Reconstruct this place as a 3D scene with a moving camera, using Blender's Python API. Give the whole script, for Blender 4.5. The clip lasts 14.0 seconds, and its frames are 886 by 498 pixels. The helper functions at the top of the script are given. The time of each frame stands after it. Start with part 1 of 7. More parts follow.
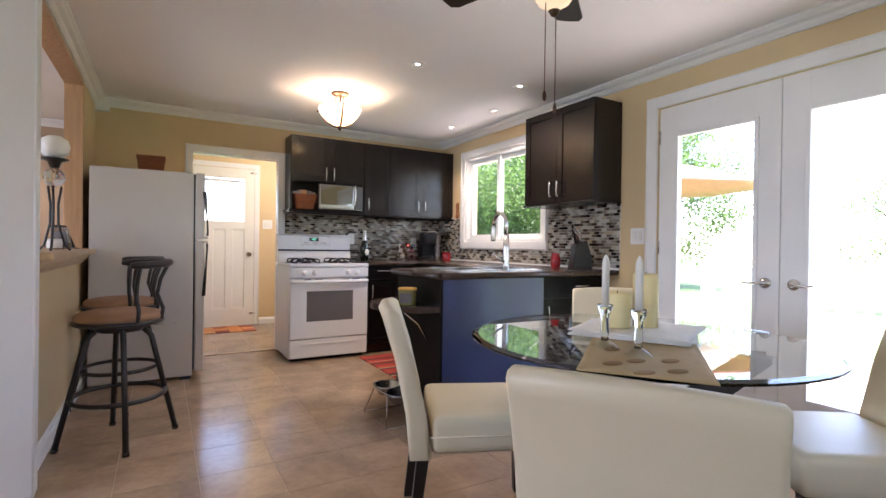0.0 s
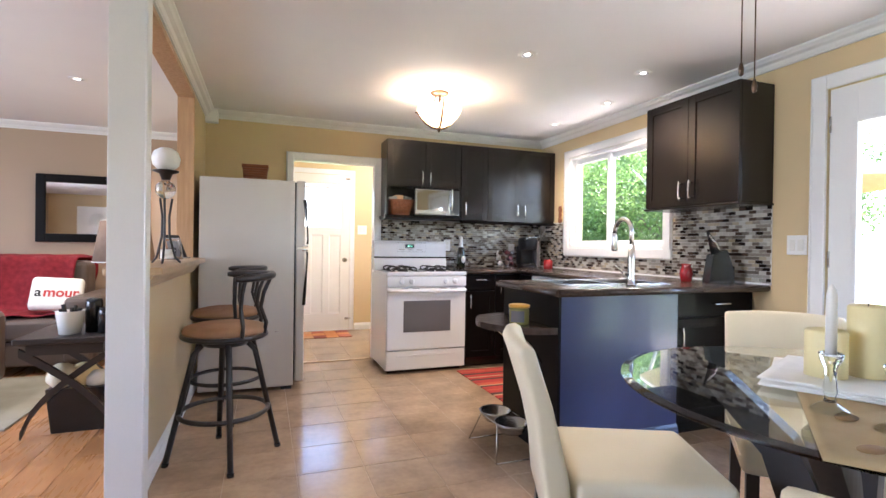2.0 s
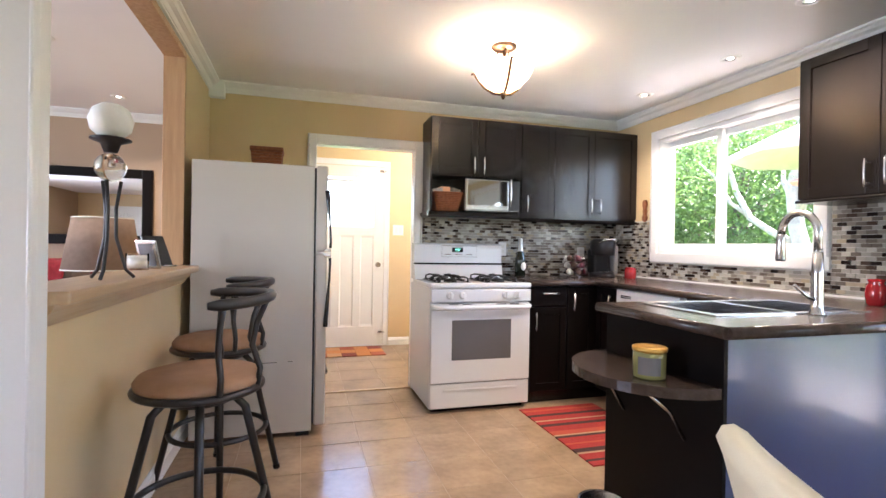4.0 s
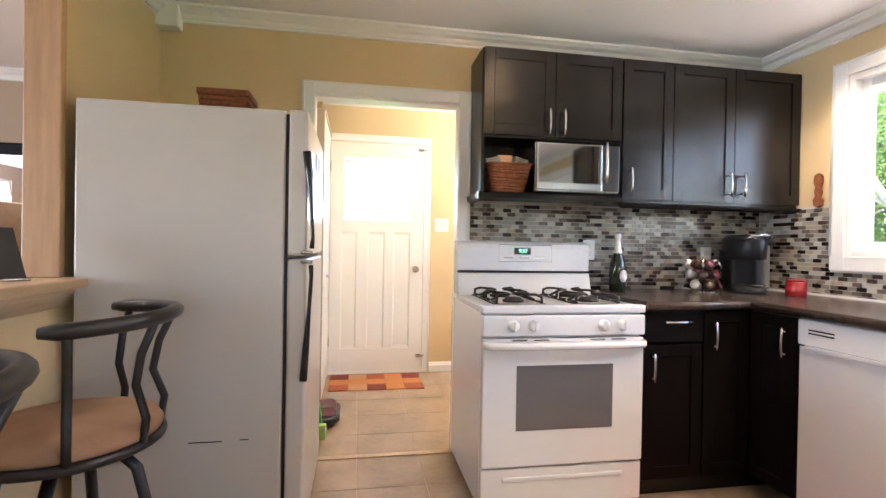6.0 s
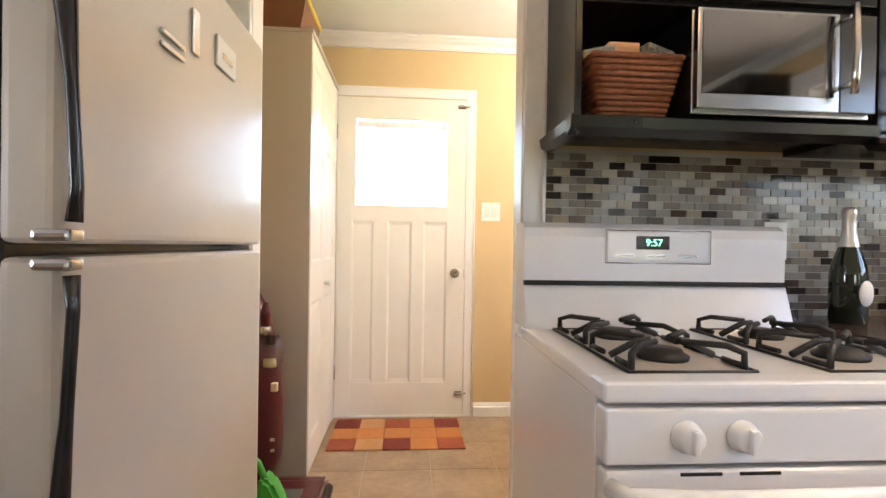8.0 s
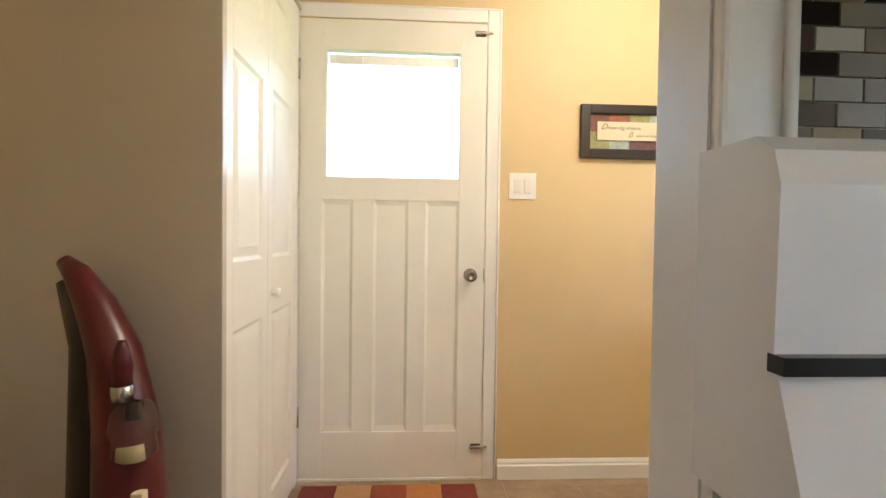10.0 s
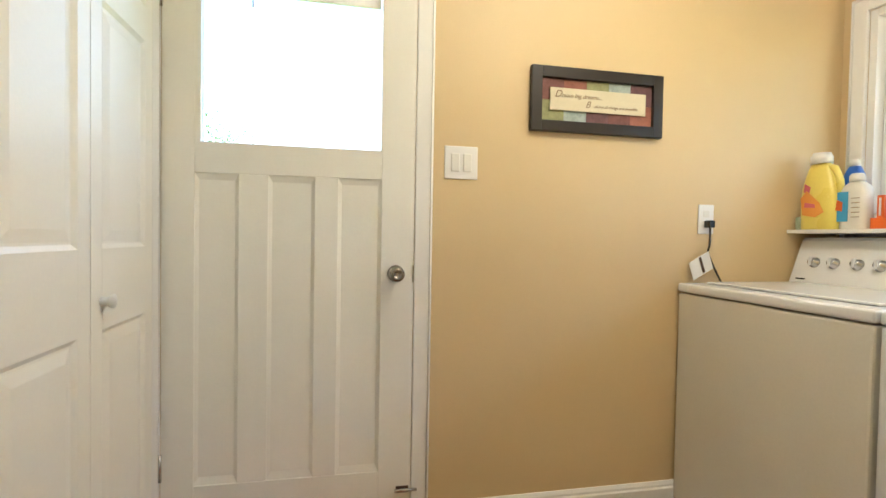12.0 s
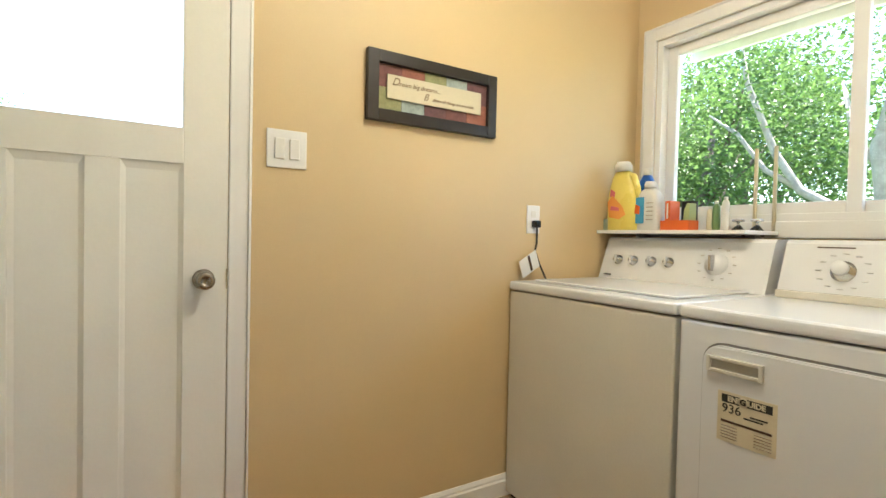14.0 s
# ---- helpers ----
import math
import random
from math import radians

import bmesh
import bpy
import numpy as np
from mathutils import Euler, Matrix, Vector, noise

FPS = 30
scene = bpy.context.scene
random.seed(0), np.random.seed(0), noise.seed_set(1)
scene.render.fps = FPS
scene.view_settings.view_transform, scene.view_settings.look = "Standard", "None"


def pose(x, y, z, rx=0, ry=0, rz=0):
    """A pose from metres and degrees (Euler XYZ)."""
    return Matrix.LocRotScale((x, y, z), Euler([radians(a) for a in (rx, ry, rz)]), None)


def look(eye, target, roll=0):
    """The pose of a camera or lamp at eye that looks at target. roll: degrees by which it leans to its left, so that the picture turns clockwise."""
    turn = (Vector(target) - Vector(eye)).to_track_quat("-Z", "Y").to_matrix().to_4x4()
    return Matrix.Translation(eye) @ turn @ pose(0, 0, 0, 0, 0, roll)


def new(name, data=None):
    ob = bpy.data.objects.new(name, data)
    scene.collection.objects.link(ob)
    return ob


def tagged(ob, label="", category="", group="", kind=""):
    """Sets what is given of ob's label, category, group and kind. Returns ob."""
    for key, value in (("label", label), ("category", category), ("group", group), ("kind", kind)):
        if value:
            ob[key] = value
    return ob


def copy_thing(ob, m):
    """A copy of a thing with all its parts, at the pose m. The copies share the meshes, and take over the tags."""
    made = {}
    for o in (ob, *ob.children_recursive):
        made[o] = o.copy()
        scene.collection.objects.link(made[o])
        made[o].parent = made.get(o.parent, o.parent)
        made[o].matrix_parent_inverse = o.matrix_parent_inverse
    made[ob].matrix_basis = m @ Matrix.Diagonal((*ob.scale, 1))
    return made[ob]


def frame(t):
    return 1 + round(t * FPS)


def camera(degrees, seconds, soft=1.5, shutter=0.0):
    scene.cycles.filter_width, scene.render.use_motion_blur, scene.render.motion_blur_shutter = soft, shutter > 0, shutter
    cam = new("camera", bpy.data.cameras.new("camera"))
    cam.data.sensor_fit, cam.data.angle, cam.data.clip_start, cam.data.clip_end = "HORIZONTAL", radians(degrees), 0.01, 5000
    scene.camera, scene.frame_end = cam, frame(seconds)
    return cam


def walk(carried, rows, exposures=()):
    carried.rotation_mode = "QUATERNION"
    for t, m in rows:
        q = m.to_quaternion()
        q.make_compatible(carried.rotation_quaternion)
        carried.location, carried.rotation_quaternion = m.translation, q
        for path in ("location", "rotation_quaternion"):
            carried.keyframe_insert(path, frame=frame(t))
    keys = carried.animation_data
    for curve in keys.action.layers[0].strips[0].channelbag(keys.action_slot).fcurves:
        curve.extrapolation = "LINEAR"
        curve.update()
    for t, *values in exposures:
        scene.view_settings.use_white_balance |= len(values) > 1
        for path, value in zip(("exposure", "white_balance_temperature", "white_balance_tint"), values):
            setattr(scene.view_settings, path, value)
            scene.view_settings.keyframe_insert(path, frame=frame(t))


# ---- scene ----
cam = camera(84.9, 14.0)
PATH = [
    (0, (0.427, 0.813, 1.081), (1.43, 2.544, 1.071), 0.8),
    (0.5, (0.421, 0.85, 1.083), (1.326, 2.633, 1.073), 0.8),
    (1, (0.418, 0.924, 1.104), (1.231, 2.752, 1.092), 0.8),
    (1.5, (0.428, 1.03, 1.117), (1.168, 2.888, 1.109), 0.8),
    (2, (0.423, 1.154, 1.137), (1.113, 3.031, 1.127), 0.8),
    (2.5, (0.449, 1.326, 1.138), (1.092, 3.22, 1.131), 0.9),
    (5, (0.71, 2.702, 1.169), (1.202, 4.641, 1.157), 0.9),
    (5.5, (0.813, 3.011, 1.164), (1.242, 4.964, 1.152), 0.9),
    (6, (0.902, 3.312, 1.158), (1.249, 5.281, 1.145), 1.0),
    (6.5, (0.96, 3.619, 1.14), (1.217, 5.603, 1.131), 0.9),
    (7, (1.019, 3.947, 1.131), (1.215, 5.938, 1.119), 0.9),
    (7.5, (1.08, 4.257, 1.13), (1.24, 6.251, 1.12), 0.8),
    (8, (1.112, 4.549, 1.12), (1.261, 6.544, 1.106), 0.9),
    (8.5, (1.122, 4.832, 1.116), (1.269, 6.826, 1.099), 0.9),
    (10.8, (1.195, 5.771, 1.099), (1.294, 7.767, 1.041), 0.7),
    (11, (1.195, 5.822, 1.095), (1.342, 7.816, 1.045), 0.7),
    (11.5, (1.225, 5.915, 1.084), (1.492, 7.896, 1.03), 0.8),
    (12, (1.233, 5.972, 1.073), (1.643, 7.929, 1.024), 1.0),
    (12.5, (1.233, 6.021, 1.077), (1.808, 7.935, 1.018), 1.0),
    (13, (1.25, 6.064, 1.068), (1.987, 7.923, 1.013), 1.1),
    (13.5, (1.265, 6.1, 1.069), (2.158, 7.889, 1.021), 1.2),
    (14, (1.278, 6.13, 1.078), (2.326, 7.833, 1.031), 1.3),
]
EXPO = [(0, 3.2, 6100, 22), (1.5, 3.62, 5900, 19), (2.5, 3.8, 5950, 20), (5.5, 3.8, 6150, 19), (7.5, 3.5, 6600, 19), (8.7, 3.37, 6750, 17), (11, 2.88, 6420, 9), (14, 2.8, 6150, 4)]
walk(cam, [(t, look(eye, target, roll)) for t, eye, target, roll in PATH], EXPO)
SKY, SUN = 0.15, 5.0
W_LIV, W_DIN = 15, 0.3
W_LAMP, W_LAUN, W_POT = 1.4, 7.0, 6.0

# world, sun and large lights
world = bpy.data.worlds.new("sky")
scene.world = world
world.use_nodes = True
wn = world.node_tree.nodes
sky = wn.new("ShaderNodeTexSky")
sky.sky_type, sky.sun_disc = "NISHITA", False
sky.sun_elevation, sky.sun_rotation = radians(69), radians(87)
wn["Background"].inputs["Strength"].default_value = SKY
world.node_tree.links.new(sky.outputs[0], wn["Background"].inputs["Color"])
sun = bpy.data.lights.new("sun", "SUN")
sun.energy, sun.angle, sun.color = SUN, radians(0.6), (1, 0.95, 0.86)
new("sun", sun).matrix_world = look((8.5, 0.5, 22), (0, 0, 0))


def area(name, eye, target, w, h, watts, color=(1, 1, 1)):
    d = bpy.data.lights.new(name, "AREA")
    d.shape, d.size, d.size_y, d.energy, d.color = "RECTANGLE", w, h, watts, color
    ob = new(name, d)
    ob.matrix_world = look(eye, target)
    return ob


def bulb(name, place, watts, radius, color):
    d = bpy.data.lights.new(name, "POINT")
    d.energy, d.shadow_soft_size, d.color = watts, radius, color
    ob = new(name, d)
    ob.location = place
    return ob


def spot(name, place, watts, color):
    d = bpy.data.lights.new(name, "SPOT")
    d.energy, d.spot_size, d.spot_blend, d.shadow_soft_size, d.color = watts, radians(120), 0.8, 0.04, color
    ob = new(name, d)
    ob.location = place
    return ob


# Added lamp in an assumed window, tilted up to brighten the living room ceiling.
area("added_living_daylight", (-4.55, 3.2, 1.35), (0, 3.2, 2.6), 2.4, 1.4, W_LIV, (0.74, 0.83, 1.0))
# Weak fill lamp added behind the camera, in an invented window.
area("added_dining_daylight", (1.6, -1.45, 1.45), (1.6, 4, 3.2), 1.4, 1.2, W_DIN, (0.95, 0.97, 1.0))
for lx in (1.60, 1.76):
    bulb("ceiling_lamp_bulb", (lx, 4.70, 2.185), W_LAMP / 2, 0.03, (1.0, 0.80, 0.55))
bulb("laundry_lamp_bulb", (2.1, 6.7, 2.33), W_LAUN, 0.12, (1.0, 0.93, 0.80))
for px, py in ((1.93, 3.79), (2.81, 3.77), (3.04, 4.42), (3.03, 5.17)):
    spot("downlight_bulb", (px, py, 2.305), W_POT, (1.0, 0.86, 0.66))
for px, py in ((-0.88, 5.42), (-0.87, 6.6), (-2.2, 5.4)):
    spot("living_downlight_bulb", (px, py, 2.305), W_POT, (1.0, 0.9, 0.75))


# materials
def mat(name, a, b=None, rough=0.5, metal=0.0, scale=8.0, bump=0.0, fine=120.0, coat=0.0, stretch=(1, 1, 1), vary=0.0, spec=0.5):
    m = bpy.data.materials.new(name)
    m.use_nodes = True
    n, l = m.node_tree.nodes, m.node_tree.links
    p = n["Principled BSDF"]
    p.inputs["Metallic"].default_value = metal
    p.inputs["Coat Weight"].default_value = coat
    p.inputs["Specular IOR Level"].default_value = spec
    geo = n.new("ShaderNodeNewGeometry")
    mp = n.new("ShaderNodeMapping")
    mp.inputs["Scale"].default_value = stretch
    l.new(geo.outputs["Position"], mp.inputs["Vector"])
    big = n.new("ShaderNodeTexNoise")
    big.inputs["Scale"].default_value, big.inputs["Detail"].default_value = scale, 5
    small = n.new("ShaderNodeTexNoise")
    small.inputs["Scale"].default_value, small.inputs["Detail"].default_value = fine, 3
    l.new(mp.outputs[0], big.inputs["Vector"])
    l.new(mp.outputs[0], small.inputs["Vector"])
    if b is None:
        b = tuple(c * 0.9 for c in a)
    mix = n.new("ShaderNodeMix")
    mix.data_type = "RGBA"
    mix.inputs[6].default_value, mix.inputs[7].default_value = (*a, 1), (*b, 1)
    add = n.new("ShaderNodeMath")
    add.operation = "MULTIPLY_ADD"
    add.inputs[1].default_value, add.inputs[2].default_value = 0.3, 0.0
    l.new(small.outputs[0], add.inputs[0])
    add2 = n.new("ShaderNodeMath")
    add2.operation = "MULTIPLY_ADD"
    add2.inputs[1].default_value = 0.75
    l.new(big.outputs[0], add2.inputs[0])
    l.new(add.outputs[0], add2.inputs[2])
    ramp = n.new("ShaderNodeMapRange")
    ramp.inputs[1].default_value, ramp.inputs[2].default_value = 0.35, 0.7
    l.new(add2.outputs[0], ramp.inputs[0])
    l.new(ramp.outputs[0], mix.inputs[0])
    out = mix.outputs[2]
    if vary:
        info = n.new("ShaderNodeObjectInfo")
        hsv = n.new("ShaderNodeHueSaturation")
        mr = n.new("ShaderNodeMapRange")
        mr.inputs[3].default_value, mr.inputs[4].default_value = 1 - vary, 1 + vary
        l.new(info.outputs["Random"], mr.inputs[0])
        l.new(mr.outputs[0], hsv.inputs["Value"])
        l.new(out, hsv.inputs["Color"])
        out = hsv.outputs[0]
    l.new(out, p.inputs["Base Color"])
    rr = n.new("ShaderNodeMapRange")
    rr.inputs[3].default_value, rr.inputs[4].default_value = max(rough * 0.85, 0.01), min(rough * 1.15, 1)
    l.new(big.outputs[0], rr.inputs[0])
    l.new(rr.outputs[0], p.inputs["Roughness"])
    if bump:
        bn = n.new("ShaderNodeBump")
        bn.inputs["Strength"].default_value, bn.inputs["Distance"].default_value = bump, 0.004
        l.new(small.outputs[0], bn.inputs["Height"])
        l.new(bn.outputs[0], p.inputs["Normal"])
    return m


def glass(name, color=(1, 1, 1), rough=0.0, ior=1.45):
    m = bpy.data.materials.new(name)
    m.use_nodes = True
    p = m.node_tree.nodes["Principled BSDF"]
    p.inputs["Base Color"].default_value = (*color, 1)
    p.inputs["Transmission Weight"].default_value, p.inputs["Roughness"].default_value, p.inputs["IOR"].default_value = 1, rough, ior
    return m


def glow(name, color, strength):
    m = bpy.data.materials.new(name)
    m.use_nodes = True
    p = m.node_tree.nodes["Principled BSDF"]
    p.inputs["Base Color"].default_value = (*color, 1)
    p.inputs["Emission Color"].default_value, p.inputs["Emission Strength"].default_value = (*color, 1), strength
    return m


def frosted(name, color, strength):
    """Lit frosted glass: passes light on softly and glows."""
    m = glow(name, color, strength)
    n, l = m.node_tree.nodes, m.node_tree.links
    tr, mix = n.new("ShaderNodeBsdfTranslucent"), n.new("ShaderNodeMixShader")
    tr.inputs["Color"].default_value = (*color, 1)
    mix.inputs[0].default_value = 0.55
    l.new(n["Principled BSDF"].outputs[0], mix.inputs[1])
    l.new(tr.outputs[0], mix.inputs[2])
    l.new(mix.outputs[0], n["Material Output"].inputs[0])
    return m


M_WALL = mat("cream_yellow_paint", (0.645, 0.49, 0.275), (0.605, 0.455, 0.25), 0.55, scale=1.5, bump=0.12, fine=260)
M_LWALL = mat("tan_paint", (0.40, 0.28, 0.185), (0.37, 0.26, 0.17), 0.6, scale=1.5, bump=0.12, fine=260)
M_CEIL = mat("ceiling_white", (0.85, 0.84, 0.85), (0.82, 0.81, 0.82), 0.8, scale=2, bump=0.15, fine=200)
M_TRIM = mat("white_trim_paint", (0.80, 0.79, 0.77), (0.76, 0.75, 0.73), 0.35, scale=3, bump=0.03)
M_DOOR = mat("white_door_paint", (0.80, 0.78, 0.72), (0.76, 0.74, 0.68), 0.38, scale=3, bump=0.05)
M_TILE = mat("floor_tile", (0.42, 0.295, 0.19), (0.27, 0.185, 0.12), 0.19, scale=4.5, bump=0.06, fine=26, vary=0.06)
M_GROUT = mat("floor_grout", (0.39, 0.28, 0.185), None, 0.6, scale=10, bump=0.2)
M_LAM = mat("laminate_plank", (0.50, 0.26, 0.11), (0.36, 0.17, 0.07), 0.28, scale=5, stretch=(9, 0.8, 1), fine=60, vary=0.12)
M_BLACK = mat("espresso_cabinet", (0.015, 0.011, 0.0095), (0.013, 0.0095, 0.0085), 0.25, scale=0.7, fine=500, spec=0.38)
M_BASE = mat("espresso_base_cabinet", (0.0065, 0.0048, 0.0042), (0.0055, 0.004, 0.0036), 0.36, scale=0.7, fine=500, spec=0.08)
# Navy base colour paints in the blue daylight that the panel reflects.
M_BLUELIT = mat("panel_painted_daylight", (0.020, 0.034, 0.10), (0.016, 0.027, 0.08), 0.30, scale=4, bump=0.03, coat=0.2)
M_COUNTER = mat("brown_laminate_counter", (0.066, 0.044, 0.034), (0.034, 0.023, 0.018), 0.22, scale=30, fine=220, spec=0.38)
M_CHROME = mat("brushed_nickel", (0.62, 0.61, 0.59), None, 0.22, 1.0, scale=20)
M_KNOB = mat("aged_nickel", (0.34, 0.30, 0.25), None, 0.25, 1.0, scale=20)
M_STEEL = mat("stainless", (0.55, 0.55, 0.55), None, 0.25, 1.0, scale=5, stretch=(1, 1, 20))
M_WHITE = mat("appliance_white", (0.735, 0.74, 0.75), (0.71, 0.715, 0.725), 0.22, scale=2, coat=0.3)
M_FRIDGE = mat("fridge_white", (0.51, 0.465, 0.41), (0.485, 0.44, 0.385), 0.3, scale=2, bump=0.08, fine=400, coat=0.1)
M_BISQUE = mat("bisque_enamel", (0.70, 0.665, 0.58), None, 0.25, scale=2, coat=0.3)
M_IRON = mat("cast_iron", (0.03, 0.027, 0.025), None, 0.5, 0.3, scale=30, bump=0.3)
M_DARK = mat("black_plastic", (0.012, 0.012, 0.013), None, 0.25, scale=10)
M_GREYGLASS = mat("oven_glass", (0.16, 0.15, 0.15), None, 0.08, scale=3, coat=0.5)
M_METAL = mat("gunmetal_tube", (0.05, 0.046, 0.045), None, 0.38, 0.7, scale=20, bump=0.05)
M_SUEDE = mat("tan_suede", (0.36, 0.20, 0.11), (0.27, 0.145, 0.075), 0.85, scale=9, bump=0.3, fine=300)
M_LEATHER = mat("cream_leather", (0.70, 0.61, 0.43), (0.65, 0.56, 0.385), 0.42, scale=4, bump=0.12, fine=320)
M_LEG = mat("dark_wood", (0.016, 0.010, 0.0075), None, 0.4, scale=9, stretch=(5, 5, 1))
M_OAK = mat("oak_trim", (0.52, 0.32, 0.17), (0.40, 0.225, 0.11), 0.4, scale=5, stretch=(10, 10, 0.9), bump=0.08, fine=90)
M_OAKH = mat("oak_sill", (0.56, 0.39, 0.22), (0.47, 0.30, 0.16), 0.35, scale=5, stretch=(10, 0.9, 10), bump=0.06, fine=90)
M_GLASS = glass("clear_glass", (0.93, 0.98, 0.96))
M_PANE = glass("window_pane", (1, 1, 1), 0.0, 1.05)
M_MIRROR = mat("mirror", (0.9, 0.9, 0.9), (0.9, 0.9, 0.9), 0.01, 1.0)
M_WAX = mat("ivory_wax", (0.80, 0.68, 0.36), (0.76, 0.63, 0.31), 0.5, scale=6)
M_WAXW = mat("white_wax", (0.82, 0.80, 0.74), None, 0.45)
M_RED = mat("red_ceramic", (0.28, 0.012, 0.015), None, 0.15, coat=0.5)
M_WICKER = mat("wicker", (0.27, 0.085, 0.028), (0.16, 0.045, 0.014), 0.6, scale=60, bump=0.5)
M_GREEN = mat("green_plastic", (0.06, 0.42, 0.05), None, 0.3)
M_MAROON = mat("maroon_plastic", (0.095, 0.010, 0.014), None, 0.3, coat=0.1)
M_BOTTLE = mat("dark_green_glass", (0.01, 0.016, 0.008), None, 0.06, coat=0.6)
M_FOIL = mat("silver_foil", (0.75, 0.73, 0.68), None, 0.3, 0.8, scale=50, bump=0.3)
M_YELLOW = mat("yellow_plastic", (0.75, 0.52, 0.05), None, 0.3)
M_BLUE = mat("blue_plastic", (0.02, 0.12, 0.5), None, 0.3)
M_ORANGE = mat("orange_card", (0.75, 0.14, 0.02), None, 0.5)
M_PAPER = mat("paper_white", (0.75, 0.73, 0.68), None, 0.7)
M_CREAM = mat("cream_card", (0.68, 0.60, 0.42), None, 0.6)
M_INK = mat("black_ink", (0.02, 0.018, 0.015), None, 0.6)
M_SOFA = mat("grey_brown_leather", (0.115, 0.085, 0.068), (0.08, 0.058, 0.047), 0.42, scale=5, bump=0.2)
M_REDTH = mat("red_throw", (0.26, 0.012, 0.018), (0.15, 0.006, 0.010), 0.95, scale=25, bump=0.9, fine=180)
M_REDINK = mat("red_ink", (0.5, 0.05, 0.04), None, 0.7)
M_LINEN = mat("linen_white", (0.74, 0.72, 0.66), None, 0.85, scale=20, bump=0.3, fine=400)
M_BURLAP = mat("tan_runner", (0.46, 0.34, 0.17), (0.40, 0.28, 0.13), 0.85, scale=12, bump=0.4, fine=300)
M_LEAFPRINT = mat("brown_leaf_print", (0.26, 0.15, 0.055), None, 0.85, bump=0.3, fine=300)
M_RUGL = mat("grey_rug", (0.33, 0.31, 0.24), (0.25, 0.235, 0.18), 0.95, scale=5, bump=0.6, fine=220)
M_SHADE = frosted("lit_alabaster_shade", (1.0, 0.85, 0.62), 0.10)
M_POTGLOW = glow("lit_downlight_lens", (1.0, 0.93, 0.8), 0.8)
M_CLOCK = glow("green_digits", (0.25, 0.9, 0.6), 0.25)
M_BRONZE = mat("bronze_metal", (0.10, 0.06, 0.04), None, 0.35, 0.8, scale=20)
M_SOFFIT = mat("white_soffit", (0.75, 0.75, 0.75), None, 0.6)
M_BARK = mat("bark", (0.14, 0.11, 0.085), (0.07, 0.055, 0.04), 0.9, scale=8, bump=0.8, fine=40)
M_GRASS = mat("lawn", (0.09, 0.16, 0.04), (0.05, 0.10, 0.02), 0.9, scale=2, bump=0.5)
# Pale, so that the sunlit deck bounces more light indoors.
M_DECK = mat("deck_wood", (0.50, 0.46, 0.41), (0.42, 0.38, 0.33), 0.7, scale=5, stretch=(8, 1, 1))
M_RAIL = mat("white_rail", (0.75, 0.75, 0.73), None, 0.5)
M_CANVAS = mat("beige_canvas", (0.62, 0.50, 0.40), None, 0.8)
M_CANVASR = mat("red_canvas", (0.52, 0.25, 0.19), None, 0.8)


# mesh helpers
def box(bm, x0, y0, z0, x1, y1, z1, r=0.0, seg=2):
    vs = bmesh.ops.create_cube(bm, size=1)["verts"]
    m = Matrix.Translation(((x0 + x1) / 2, (y0 + y1) / 2, (z0 + z1) / 2)) @ Matrix.Diagonal((abs(x1 - x0), abs(y1 - y0), abs(z1 - z0), 1))
    bmesh.ops.transform(bm, matrix=m, verts=vs)
    if r:
        es = list({e for v in vs for e in v.link_edges})
        bmesh.ops.bevel(bm, geom=es, offset=r, segments=seg, affect="EDGES", profile=0.6)


def rbox(x0, y0, z0, x1, y1, z1, r=0.0, seg=2):
    bm = bmesh.new()
    box(bm, x0, y0, z0, x1, y1, z1, r, seg)
    return bm


def tube(bm, pts, r, n=10, close=False):
    """A round rod through the points; r may be a number or one number a point."""
    pts = [Vector(p) for p in pts]
    rs = [r] * len(pts) if not isinstance(r, (list, tuple)) else r
    rings, up = [], None
    for i, p in enumerate(pts):
        a = pts[i - 1] if i or close else p
        b = pts[(i + 1) % len(pts)] if i < len(pts) - 1 or close else p
        d = (b - a).normalized()
        if up is None:
            up = d.orthogonal().normalized()
        up = (up - d * up.dot(d)).normalized()
        side = d.cross(up)
        rings.append([bm.verts.new(p + rs[i] * (math.cos(2 * math.pi * k / n) * up + math.sin(2 * math.pi * k / n) * side)) for k in range(n)])
    for i in range(len(rings) - (0 if close else 1)):
        a, b = rings[i], rings[(i + 1) % len(rings)]
        for k in range(n):
            bm.faces.new((a[k], a[(k + 1) % n], b[(k + 1) % n], b[k])).smooth = True
    if not close:
        bm.faces.new(rings[0][::-1])
        bm.faces.new(rings[-1])


def rtube(pts, r, n=10, close=False):
    bm = bmesh.new()
    tube(bm, pts, r, n, close)
    return bm


def lathe(bm, prof, cx=0, cy=0, cz=0, n=24, m=None):
    """Turns a profile of (radius, height) about the z axis."""
    rings = []
    made = []
    for r, z in prof:
        if r < 1e-6:
            rings.append([bm.verts.new((cx, cy, cz + z))])
        else:
            rings.append([bm.verts.new((cx + r * math.cos(2 * math.pi * k / n), cy + r * math.sin(2 * math.pi * k / n), cz + z)) for k in range(n)])
        made += rings[-1]
    for a, b in zip(rings, rings[1:]):
        for k in range(n):
            j = (k + 1) % n
            if len(a) == 1 and len(b) == 1:
                continue
            f = (a[0], b[j], b[k]) if len(a) == 1 else (a[k], a[j], b[0]) if len(b) == 1 else (a[k], a[j], b[j], b[k])
            bm.faces.new(f).smooth = True
    if m is not None:
        bmesh.ops.transform(bm, matrix=m, verts=made)


